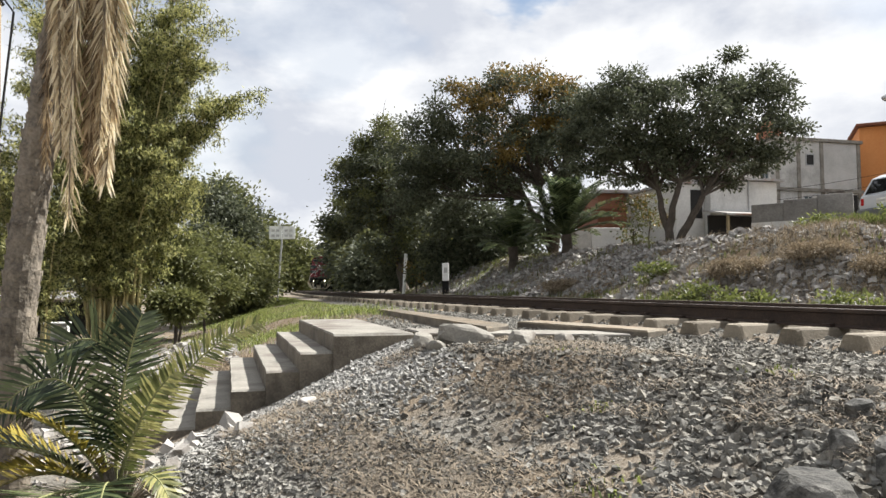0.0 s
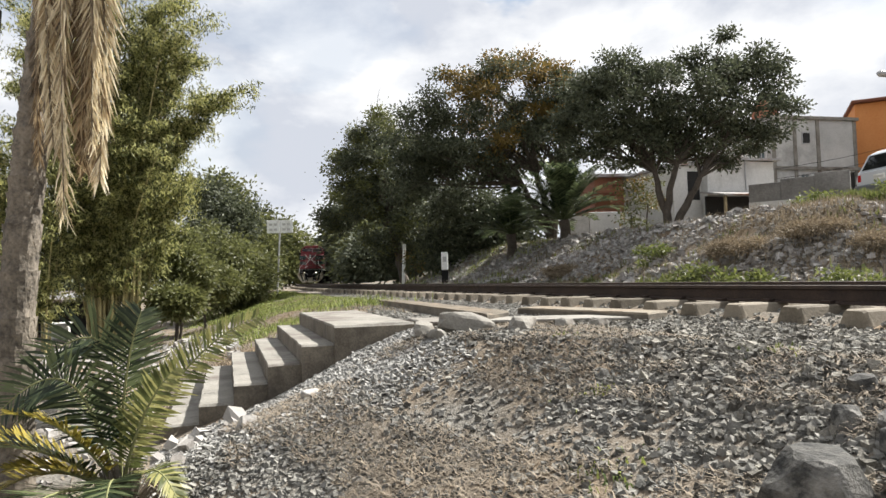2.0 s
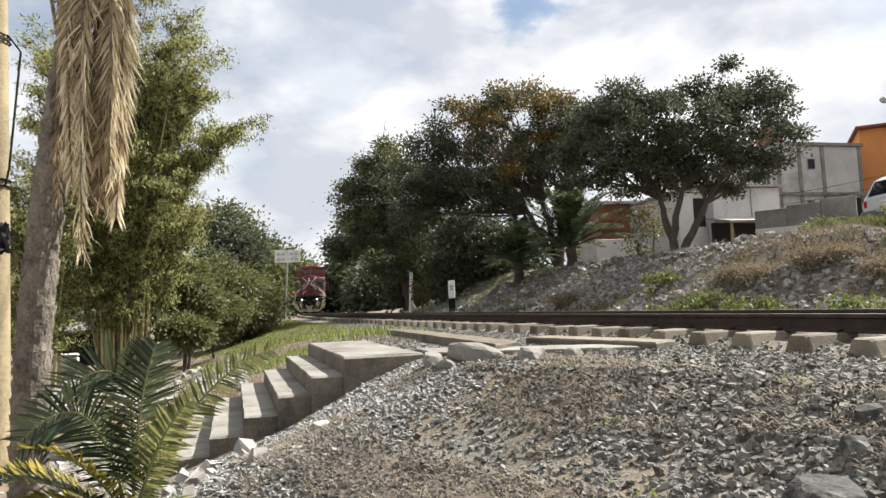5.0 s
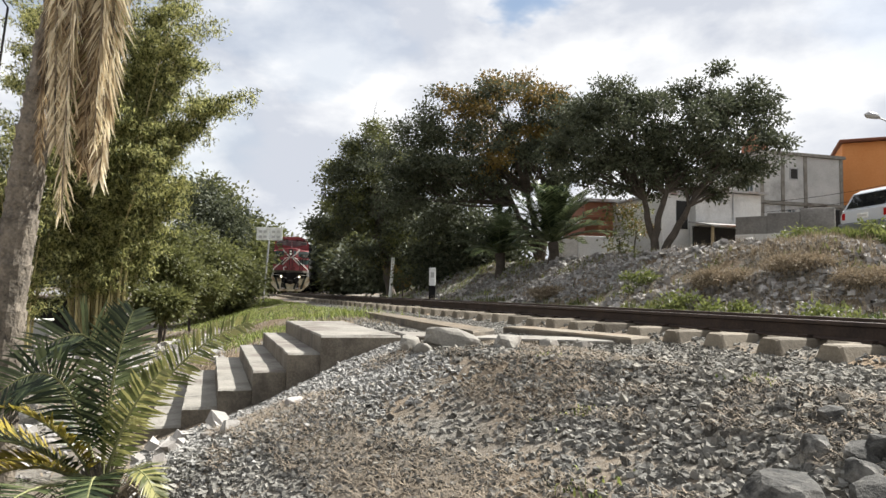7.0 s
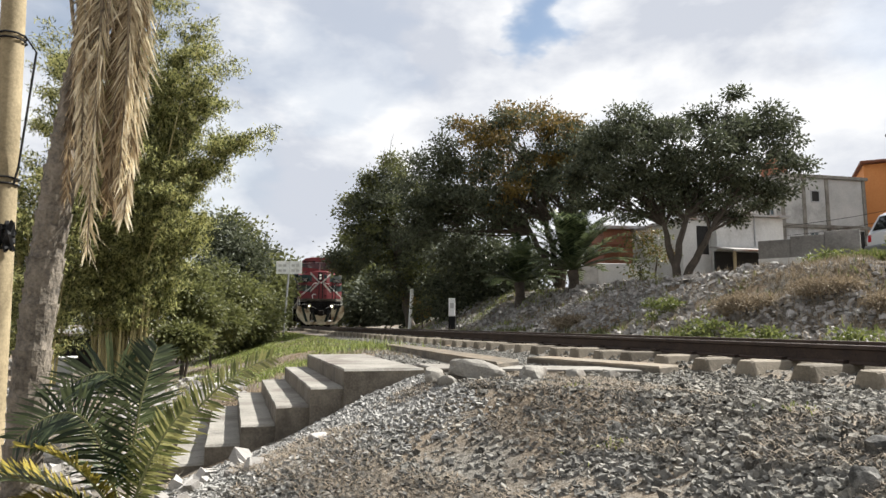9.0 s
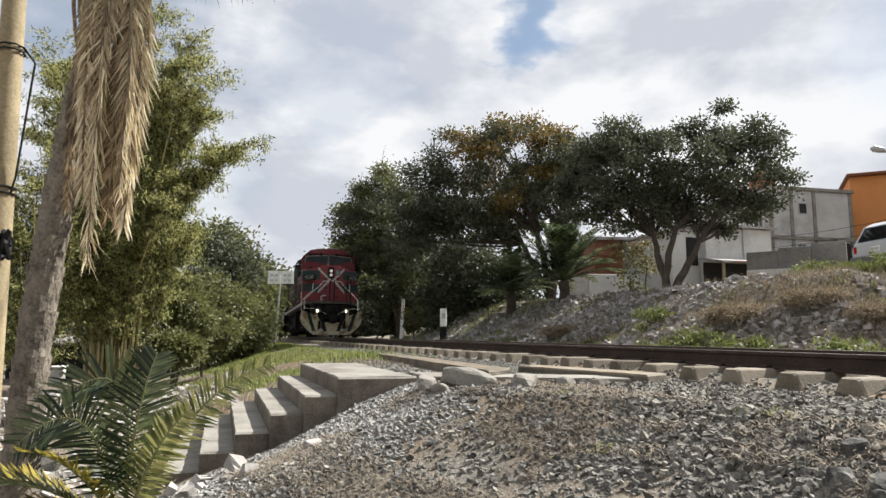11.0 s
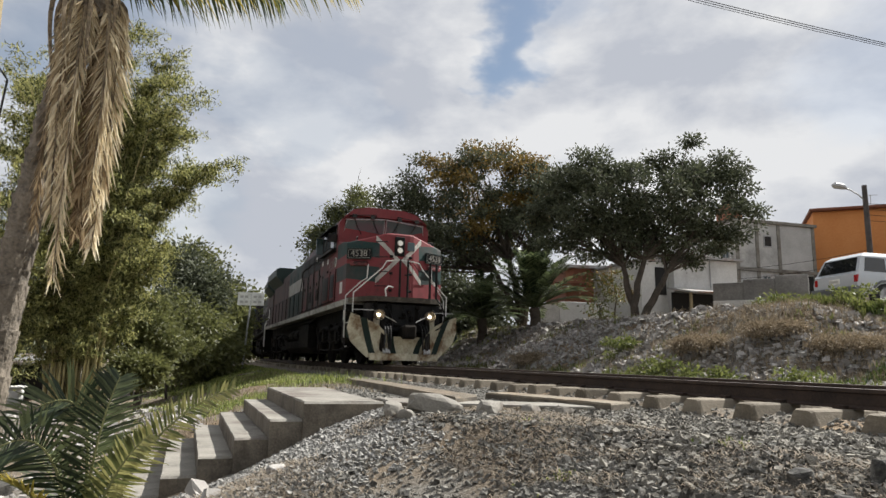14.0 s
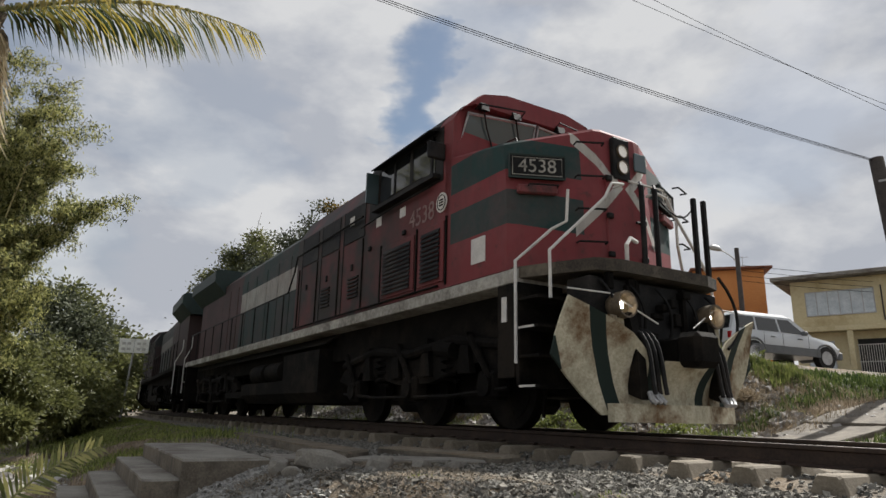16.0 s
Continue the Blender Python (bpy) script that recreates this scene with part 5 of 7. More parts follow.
    part("wall", Shape().box(0, 16, 0, 8, -0.6, 5.6, 0, 0.02), M["yellow"], h)
    part("eave", Shape().box(-0.9, 16.4, -0.9, 8.4, 5.6, 5.85, 0, 0.03), M["concrete"], h)
    part("upper_room", Shape().box(7.4, 12, 1.0, 6, 5.85, 7.4), M["yellow"], h)
    part("upper_eave", Shape().box(6.9, 12.4, 0.4, 6.4, 7.4, 7.6, 0, 0.03), M["concrete"], h)
    part("ledge", Shape().box(-0.2, 16.2, -0.75, 0.0, 2.45, 2.75, 0, 0.03), M["yellow"], h)
    window(h, 2.5, 3.5, 3.5, 1.35, -0.03, bars=5, pane="curtain")
    window(h, 7.6, 3.5, 1.8, 1.35, -0.03, bars=3, pane="curtain")
    window(h, 1.3, 0.2, 1.4, 1.7, -0.03, bars=4, pane="curtain")
    part("doorway", Shape().box(3.15, 4.75, -0.03, 0.5, -0.5, 2.0), M["dark"], h)
    for x in (2.75, 4.8, 7.2):
        part("column", Shape().box(x, x + 0.3, -0.7, -0.4, -0.6, 2.45, 0, 0.02), M["yellow"], h)
    g = Shape()
    for i in range(14):
        g.box(3.17 + i * 0.115, 3.2 + i * 0.115, -0.12, -0.08, -0.5, 1.7)
    for z in (-0.4, 0.7, 1.65):
        g.box(3.12, 4.78, -0.12, -0.08, z, z + 0.05)
    part("gate", g, M["handrail"], h, "white barred gate")
    part("cable_mast", Shape().tube([(8.3, 2, 7.6), (8.3, 2, 8.2)], 0.04, 6), M["pole"], h)
    part("downpipe", Shape().tube([(4.6, -0.1, 3.0), (4.6, -0.1, 5.0)], 0.04, 6), M["pole"], h)
    # brick and white walls behind the palm
    a = uv(1040, 400, 33)
    h = thing("brick_house", "red brick house half hidden by trees", "house", at=pose(a.x, a.y, 2.0, 0, 0, 3))
    part("wall", Shape().box(0.5, 3.6, 0, 4, -0.6, 3.1, 0, 0.02), M["brick"], h)
    part("roof", Shape().box(0.4, 3.8, -0.3, 4.2, 3.1, 3.25), M["tin"], h)
    part("red_awning", Shape().box(-0.3, 1.3, -0.5, -0.02, 2.0, 2.25), M["orange_d"], h)
    window(h, 2.6, 1.8, 0.9, 1.0, -0.03, bars=2, pane="dark")
    a = uv(1012, 445, 30)
    h = thing("garden_wall", "white garden wall with a grey steel gate", "wall", at=pose(a.x, a.y, 1.5, 0, 0, 4))
    part("wall", Shape().box(0.9, 3.3, 0, 0.2, -0.6, 1.55, 0, 0.015), M["white"], h)
    part("gate", Shape().box(0, 0.88, 0.02, 0.1, -0.6, 1.4), M["block"], h)
    # distant low white buildings seen under the trees
    for i, (x, y, d, w_, hh) in enumerate([(740, 490, 55, 2.4, 2.0), (590, 520, 120, 6.0, 2.6)]):
        a = uv(x, y, d)
        h = thing("far_house", "small pale house far behind the trees", "house", at=pose(a.x, a.y, ground_at(a.x, a.y), 0, 0, 0))
        part("wall", Shape().box(0, w_, 0, 3, -0.3, hh), M["white"], h)
        part("roof", Shape().box(-0.2, w_ + 0.2, -0.2, 3.2, hh, hh + 0.15), M["tin"], h)
        part("doorway", Shape().box(w_ * 0.3, w_ * 0.5, -0.02, 0.1, 0, 1.6), M["dark"], h)
    # shack with tin roof on the waste ground
    a = uv(35, 560, 20)
    h = thing("shack", "low shack with rusty tin roof and clutter", "shack", at=pose(a.x, a.y, ground_at(a.x, a.y), 0, 0, 12))
    part("roof", Shape().prism([(-0.6, 1.1), (2.2, 1.35), (2.2, 1.42), (-0.6, 1.17)], 0, -1.2, 2.4), M["tin"], h)
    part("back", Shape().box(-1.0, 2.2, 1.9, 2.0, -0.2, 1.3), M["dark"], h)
    for x in (-1.0, 0.6, 2.2):
        part("post", Shape().tube([(x, -0.4, -0.2), (x, -0.4, 1.15)], 0.05, 6), M["wood"], h)
    a = uv(100, 545, 19.2)
    sh = Shape().box(-0.32, 0.32, -0.25, 0.25, 0, 0.5, 0, 0.08).box(-0.36, 0.36, -0.28, 0.28, 0.5, 0.56, 0, 0.02)
    ob = part("water_bin", sh, M["white"])
    ob.matrix_basis = pose(a.x, a.y, ground_at(a.x, a.y) + 0.0, 0, 0, 20)
    tagged(ob, "pale plastic bin standing by the shack", "bin")


build_houses()


def build_street():
    rng = random.Random(5)
    # timber pole beside the palm
    b = Vector((-5.1, 7.1, -1.5))
    t = thing("utility_pole", "pale wooden utility pole with wire wrapped round it", "utility pole", at=Matrix.Translation(b))
    part("pole", Shape().tube([(0.1, 0, -0.2), (0.02, 0, 3), (-0.12, 0, 8)], [0.15, 0.14, 0.11], 12), M["wood"], t, smooth=True)
    w = Shape()
    for z in (3.2, 3.27, 4.9, 4.96):
        w.tube([(0.155 * math.cos(i * 0.7) + 0.02 - (z - 3) * 0.03, 0.155 * math.sin(i * 0.7), z + 0.01 * math.sin(i)) for i in range(10)], 0.012, 4)
    w.tube([(0.15, -0.05, 4.95), (0.3, -0.05, 4.75), (0.2, -0.05, 3.4), (0.16, -0.05, 3.2)], 0.012, 4)
    part("wire_wrap", w, M["black"], t)
    part("cable_coil", Shape().tube([(0.16 + 0.07 * math.cos(i), -0.1 + 0.05 * math.sin(2 * i), 2.6 + 0.16 * math.sin(i * 1.3)) for i in range(26)], 0.03, 5), M["black"], t)
    # street lamp before the orange house
    l = uv(1585, 330, 31.0)
    g = Vector((23.0, 31.0, 2.3))
    t = thing("street_lamp", "street lamp on a dark pole with a curved arm", "street lamp", at=Matrix.Translation(g))
    part("pole", Shape().tube([(0, 0, -0.3), (0, 0, 7.25)], [0.16, 0.12], 10), M["pole"], t)
    part("arm", Shape().tube([(0, 0, 6.4), (-0.35, 0, 6.75), (-0.8, 0, 7.0), (-1.1, 0, 7.08)], 0.035, 6), M["steel"], t)
    part("lamp_head", Shape().tube([(-0.95, 0, 7.06), (-1.15, 0, 7.14), (-1.55, 0, 7.2), (-1.7, 0, 7.2)], [0.06, 0.15, 0.17, 0.06], 10), M["steel"], t, smooth=True)
    # leaning dark pole that carries the cables over the track
    top = Vector((12.8, 11.72, 6.25))
    t = thing("cable_pole", "dark leaning timber pole carrying cables", "utility pole", at=Matrix.Translation(Vector((13.0, 11.7, 0.9))))
    part("pole", Shape().tube([(0.05, 0, -0.5), (0, 0, 2.5), (-0.2, 0.02, 5.35)], [0.19, 0.17, 0.15], 12), M["pole"], t, smooth=True)
    part("band", Shape().disc((-0.14, 0, 4.75), (0.04, 0, -1), 0.165, 0.05, 14), M["steel"], t)
    # cables
    far = Vector((-8.0, 8.9, 9.0))
    for i in range(3):
        a = top + Vector((0, 0, -0.05 - 0.025 * i))
        b2 = far + Vector((0.1 * i, 0, -0.03 * i + 0.05))
        pts = [a.lerp(b2, k / 24) - Vector((0, 0, (0.3 + 0.03 * i) * 4 * (k / 24) * (1 - k / 24))) for k in range(25)]
        c = part("cable", Shape().tube(pts, 0.007 if i < 2 else 0.005, 4), M["black"])
        tagged(c, "black overhead cable slung across the track", "cable", "overhead cables")
    for i in range(4):
        a, b2 = Vector((23.0, 31.0, 6.2 - 0.5 * i)), Vector((6.0, 33.5, 5.6 - 0.5 * i))
        pts = [a.lerp(b2, k / 16) - Vector((0, 0, 0.9 * 4 * (k / 16) * (1 - k / 16))) for k in range(17)]
        tagged(part("cable", Shape().tube(pts, 0.014, 4), M["black"]), "street cable sagging in front of the houses", "cable", "street cables")
        a, b2 = Vector((23.0, 31.0, 8.6 - 0.3 * i)), Vector((52.0, 29.0, 9.6 - 0.3 * i))
        pts = [a.lerp(b2, k / 16) - Vector((0, 0, 0.7 * 4 * (k / 16) * (1 - k / 16))) for k in range(17)]
        tagged(part("cable", Shape().tube(pts, 0.014, 4), M["black"]), "street cable sagging in front of the houses", "cable", "street cables")
    # high cables over the street and the pole that holds them
    t = thing("utility_pole", "tall dark street pole holding two thin cables", "utility pole", at=Matrix.Translation(Vector((28.2, 16.2, ground_at(28.2, 16.2)))))
    hp = 8.3 - ground_at(28.2, 16.2)
    part("pole", Shape().tube([(0, 0, -0.4), (0, 0, hp)], [0.15, 0.11], 10), M["pole"], t, smooth=True)
    for i in range(2):
        a, b2 = Vector((2.6, 17.7 + i, 17.7)), Vector((28.2, 16.2, 7.3 + 0.9 * i))
        pts = [a.lerp(b2, k / 16) - Vector((0, 0, 0.5 * 4 * (k / 16) * (1 - k / 16))) for k in range(17)]
        tagged(part("cable", Shape().tube(pts, 0.008, 4), M["black"]), "thin high cable crossing above the street", "cable", "street cables")
    # twin-plate sign by the track
    b = at_ground(Vector((-7.0, 28.0, 0)))
    t = thing("track_sign", "pale rectangular track sign on a slanting post", "sign", at=Matrix.Translation(b))
    zt = 2.88 - b.z
    part("post", Shape().tube([(-0.2, 0, -0.2), (0, 0, zt - 0.02)], 0.04, 7), M["steel"], t)
    for x0, x1 in ((-0.57, -0.02), (0.0, 0.55)):
        pl = part("plate", Shape().box(x0, x1, -0.07, -0.05, zt - 0.56, zt, 0, 0.004), M["sign"], t)
        for r in range(2):
            for q in range(2):
                part("faded_bar", Shape().box(x0 + 0.1 + q * 0.2, x0 + 0.24 + q * 0.2, -0.076, -0.0705, zt - 0.46 + r * 0.22, zt - 0.36 + r * 0.22), M["ink"], pl)
    # distance post
    b = at_ground(Vector((0.08, 29.0, 0)))
    t = thing("distance_post", "white concrete post with a black foot", "post", at=Matrix.Translation(b))
    h = 1.34 - b.z
    part("post", Shape().box(-0.15, 0.15, -0.1, 0.1, h * 0.42, h, 0, 0.03), M["sign"], t)
    part("foot", Shape().box(-0.15, 0.15, -0.1, 0.1, -0.2, h * 0.42 - 0.004, 0, 0.02), M["black"], t)
    part("faded_bar", Shape().box(-0.08, 0.08, -0.108, -0.102, h * 0.68, h * 0.85), M["ink"], t)
    # leaning pale post under the trees
    a = at_ground(uv(712, 495, 36))
    sh = Shape().tube([(0, 0, -0.2), (0.12, 0, 2.3)], 0.09, 8)
    ob = part("leaning_post", sh, M["sign"])
    ob.matrix_basis = Matrix.Translation(a)
    tagged(ob, "pale leaning concrete post under the trees", "post")
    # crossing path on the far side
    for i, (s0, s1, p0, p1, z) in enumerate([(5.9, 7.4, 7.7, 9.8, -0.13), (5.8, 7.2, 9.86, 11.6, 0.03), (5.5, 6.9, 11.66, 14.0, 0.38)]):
        slab("path_slab", [(s0, p0), (s0 - 0.3, p1), (s1 - 0.3, p1), (s1, p0)], 0.06 + 0.02 * i, 0.3, "cracked concrete path slab across the verge", "slab", "stained_shaded", seed=50 + i, follow=True)


build_street()


def build_car():
    c, yaw = Vector((12.5, 17.3)), 8.0
    t = thing("parked_car", "white sport utility car with grey cladding, parked", "car", at=pose(c.x, c.y, 1.9, 0, 1.5, yaw))
    # x forward from the tail, y to the left, 0 at the near side; lower body by sections across its length
    def ring(x, z0, z1, inset):
        return [(x, 0.06 + inset, z0), (x, inset, z0 + 0.25), (x, inset + 0.02, z1 - 0.12), (x, inset + 0.08, z1), (x, 1.72 - inset, z1), (x, 1.78 - inset, z1 - 0.12), (x, 1.8 - inset, z0 + 0.25), (x, 1.74 - inset, z0)]
    body = Shape().loft([ring(0.0, 0.5, 0.98, 0.06), ring(0.08, 0.4, 1.04, 0.0), ring(2.9, 0.38, 1.02, 0.0), ring(3.4, 0.4, 1.0, 0.0), ring(4.2, 0.42, 0.9, 0.03), ring(4.45, 0.45, 0.78, 0.1), ring(4.52, 0.5, 0.7, 0.16)])
    part("body", body, M["carwhite"], t, smooth=True)
    cab = Shape().loft([[(0.06, 0.08, 1.0), (0.06, 1.72, 1.0), (3.35, 1.72, 1.0), (3.35, 0.08, 1.0)], [(0.3, 0.2, 1.52), (0.3, 1.6, 1.52), (2.55, 1.6, 1.56), (2.55, 0.2, 1.56)], [(0.5, 0.3, 1.64), (0.5, 1.5, 1.64), (2.4, 1.5, 1.66), (2.4, 0.3, 1.66)]])
    part("cabin", cab, M["carwhite"], t)
    def pane(name, pts):
        n = (Vector(pts[1]) - Vector(pts[0])).cross(Vector(pts[2]) - Vector(pts[0])).normalized() * 0.012
        part(name, Shape().add([Vector(p) + n for p in pts] + [Vector(p) - n for p in pts], [(0, 1, 2, 3), (7, 6, 5, 4), (0, 4, 5, 1), (1, 5, 6, 2), (2, 6, 7, 3), (3, 7, 4, 0)]), M["carglass"], t)
    pane("rear_window", [(0.085, 0.2, 1.06), (0.265, 0.3, 1.48), (0.265, 1.5, 1.48), (0.085, 1.6, 1.06)])
    for x0, x1, u0, u1 in ((0.28, 1.0, 0.42, 1.05), (1.1, 1.95, 1.12, 1.92), (2.05, 3.0, 2.0, 2.45)):
        pane("side_window", [(x0, 0.093, 1.06), (x1, 0.093, 1.06), (u1, 0.19, 1.48), (u0, 0.19, 1.48)])
    pane("windscreen", [(3.28, 0.2, 1.05), (2.62, 0.28, 1.5), (2.62, 1.52, 1.5), (3.28, 1.6, 1.05)])
    part("cladding", Shape().box(0.75, 3.5, -0.02, 0.02, 0.36, 0.62, 0, 0.01), M["cargrey"], t)
    part("rear_bumper", Shape().box(-0.1, 0.12, 0.02, 1.78, 0.36, 0.62, 0, 0.05), M["cargrey"], t)
    part("front_bumper", Shape().box(4.4, 4.62, 0.1, 1.7, 0.36, 0.62, 0, 0.05), M["cargrey"], t)
    for y in (0.05, 1.55):
        part("tail_light", Shape().box(-0.012, 0.12, y, y + 0.14, 0.72, 0.94, 0, 0.02), M["red_lens"], t)
    part("plate", Shape().box(-0.012, 0.06, 0.7, 1.1, 0.72, 0.88, 0, 0.006), M["sign"], t)
    part("plate_bar", Shape().box(-0.018, -0.013, 0.75, 1.05, 0.77, 0.83), M["ink"], t)
    part("mirror", Shape().box(2.75, 2.9, -0.16, 0.02, 1.0, 1.14, 0, 0.03), M["cargrey"], t)
    for x in (1.5, 2.6):
        part("door_handle", Shape().box(x, x + 0.18, -0.025, 0.0, 0.86, 0.9, 0, 0.006), M["cargrey"], t)
    for x in (1.25, 2.0, 3.05):
        part("door_seam", Shape().box(x, x + 0.008, -0.004, 0.003, 0.45, 1.0), M["black"], t)
    for x in (0.85, 3.75):
        for y in (0.1, 1.7):
            wh = part("wheel", Shape().disc((x, y, 0.36), (0, 1, 0), 0.36, 0.22, 22), M["tyre"], t)
            part("rim", Shape().disc((x, y + (-0.105 if y < 1 else 0.105), 0.36), (0, 1, 0), 0.22, 0.03, 14), M["steel"], wh)
        part("wheel_arch", Shape().tube([(x + 0.43 * math.cos(a), 0.0, 0.36 + 0.43 * math.sin(a)) for a in [i * math.pi / 10 for i in range(11)]], 0.035, 5), M["cargrey"], t)


build_car()


# ---- the train ----
def livery(name, dark=False):
    """Weathered railway paint: red body, dark green bands, pale stripes, sooty streaks, laid out along the body in its own space."""
    m = bpy.data.materials.new(name)
    m.use_nodes = True
    t = m.node_tree
    b = t.nodes["Principled BSDF"]
    b.inputs["Roughness"].default_value = 0.68
    b.inputs["Specular IOR Level"].default_value = 0.3
    co = t.nodes.new("ShaderNodeTexCoord")
    sep = t.nodes.new("ShaderNodeSeparateXYZ")
    t.links.new(co.outputs["Object"], sep.inputs[0])
    X, Y, Z = sep.outputs

    def math_(op, a, c=0.0, d=None):
        n = t.nodes.new("ShaderNodeMath")
        n.operation = op
        for i, v in enumerate((a, c, d)):
            if v is None:
                continue
            if hasattr(v, "links"):
                t.links.new(v, n.inputs[i])
            else:
                n.inputs[i].default_value = v
        return n.outputs[0]

    def band(v, lo, hi):
        return math_("MULTIPLY", math_("GREATER_THAN", v, lo), math_("LESS_THAN", v, hi))

    def over(col, fac, c):
        n = t.nodes.new("ShaderNodeMix")
        n.data_type = "RGBA"
        for i, v in ((0, fac), (6, col), (7, c)):
            if hasattr(v, "links"):
                t.links.new(v, n.inputs[i])
            else:
                n.inputs[i].default_value = v if i == 0 else (*v, 1)
        return n.outputs[2]

    red, green, pale = ((0.19, 0.033, 0.037), (0.010, 0.040, 0.037), (0.44, 0.43, 0.39)) if not dark else ((0.05, 0.03, 0.03), (0.02, 0.03, 0.028), (0.16, 0.155, 0.14))
    absY = math_("ABSOLUTE", Y)
    front = math_("GREATER_THAN", X, -2.5)
    outer = math_("GREATER_THAN", absY, 0.62)
    slant = math_("ADD", Z, math_("MULTIPLY", math_("MAXIMUM", math_("SUBTRACT", 1.5, absY), 0.0), 0.12))
    g = math_("MULTIPLY", math_("MULTIPLY", front, outer), math_("ADD", band(slant, 3.26, 3.72), band(slant, 2.52, 2.98)))
    col = over(red, g, green)
    # pale diagonal cross on the nose
    nose = math_("GREATER_THAN", X, -1.35)
    diag = math_("ABSOLUTE", math_("SUBTRACT", math_("ABSOLUTE", math_("SUBTRACT", Z, 3.12)), math_("MULTIPLY", math_("SUBTRACT", absY, 0.1), 1.05)))
    cross = math_("MULTIPLY", nose, math_("MULTIPLY", math_("LESS_THAN", diag, 0.085), math_("LESS_THAN", absY, 0.72)))
    col = over(col, cross, pale)
    # long hood bands
    lean = math_("ADD", X, math_("MULTIPLY", Z, -0.35))
    hood = band(lean, -18.9, -10.6)
    mid = band(Z, 3.12, 3.72)
    col = over(col, hood, green)
    col = over(col, math_("MULTIPLY", hood, mid), pale)
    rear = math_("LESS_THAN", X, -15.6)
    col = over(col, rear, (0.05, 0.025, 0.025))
    # chalky fading, vertical streaks and soot
    mp = nd(t, "ShaderNodeMapping")
    mp.inputs["Scale"].default_value = (2.2, 2.2, 0.7)
    t.links.new(co.outputs["Object"], mp.inputs[0])
    for vec, scale, lo, hi, c, amount in ((co.outputs["Object"], 1.3, 0.42, 0.72, (0.22, 0.09, 0.09) if not dark else (0.06, 0.05, 0.045), 0.3), (mp.outputs[0], 2.2, 0.47, 0.75, (0.05, 0.03, 0.028), 0.4), (co.outputs["Object"], 6.0, 0.58, 0.72, (0.05, 0.035, 0.03), 0.6)):
        n = nd(t, "ShaderNodeTexNoise", Scale=scale, Detail=7.0, Roughness=0.65)
        t.links.new(vec, n.inputs["Vector"])
        r = t.nodes.new("ShaderNodeMapRange")
        r.inputs[1].default_value, r.inputs[2].default_value, r.inputs[4].default_value = lo, hi, amount
        t.links.new(n.outputs["Fac"], r.inputs[0])
        col = over(col, r.outputs[0], c)
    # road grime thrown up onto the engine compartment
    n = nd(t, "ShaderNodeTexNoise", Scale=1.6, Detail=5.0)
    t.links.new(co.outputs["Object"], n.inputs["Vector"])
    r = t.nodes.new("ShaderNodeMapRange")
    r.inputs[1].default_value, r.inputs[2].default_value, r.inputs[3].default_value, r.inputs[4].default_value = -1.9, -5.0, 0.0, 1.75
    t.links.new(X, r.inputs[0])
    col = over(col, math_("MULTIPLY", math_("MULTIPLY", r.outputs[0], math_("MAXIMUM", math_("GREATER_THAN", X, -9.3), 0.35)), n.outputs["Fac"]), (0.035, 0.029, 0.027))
    t.links.new(col, b.inputs["Base Color"])
    n = nd(t, "ShaderNodeTexNoise", Scale=3.0, Detail=4.0)
    bp = nd(t, "ShaderNodeBump", Strength=0.12, Distance=0.02)
    t.links.new(co.outputs["Object"], n.inputs["Vector"])
    t.links.new(n.outputs["Fac"], bp.inputs["Height"])
    t.links.new(bp.outputs[0], b.inputs["Normal"])
    return m


def striped(name):
    """Cream plough blade with slanting dark green bars, fanned out from the middle."""
    m = M["cream"].copy()
    m.name = name
    t = m.node_tree
    b = t.nodes["Principled BSDF"]
    src = b.inputs["Base Color"].links[0].from_socket
    co = t.nodes.new("ShaderNodeTexCoord")
    sep = t.nodes.new("ShaderNodeSeparateXYZ")
    t.links.new(co.outputs["Object"], sep.inputs[0])
    def math_(op, a, c):
        n = t.nodes.new("ShaderNodeMath")
        n.operation = op
        for i, v in enumerate((a, c)):
            if hasattr(v, "links"):
                t.links.new(v, n.inputs[i])
            else:
                n.inputs[i].default_value = v
        return n.outputs[0]
    u = math_("SUBTRACT", math_("ABSOLUTE", sep.outputs[1], 0.0), math_("MULTIPLY", sep.outputs[2], 0.32))
    fac = math_("LESS_THAN", math_("FRACT", math_("ADD", math_("DIVIDE", u, 0.6), 0.767), 0.0), 0.3)
    mx = t.nodes.new("ShaderNodeMix")
    mx.data_type = "RGBA"
    mx.inputs[7].default_value = (0.010, 0.020, 0.016, 1)
    t.links.new(fac, mx.inputs[0])
    t.links.new(src, mx.inputs[6])
    t.links.new(mx.outputs[2], b.inputs["Base Color"])
    return m


PLOW = striped("plough_stripes")


def ring_mesh(name, o, outer, inner, depth):
    """A short open tube facing forward, with a wall."""
    sh = Shape()
    n = 18
    def circle(x, r):
        return [o + Vector((x, r * math.cos(6.2832 * k / n), r * math.sin(6.2832 * k / n))) for k in range(n)]
    sh.loft([circle(0, outer), circle(depth, outer), circle(depth, inner), circle(0, inner)], caps=False)
    return sh.mesh(name, [M["lamp_shell"]], True)


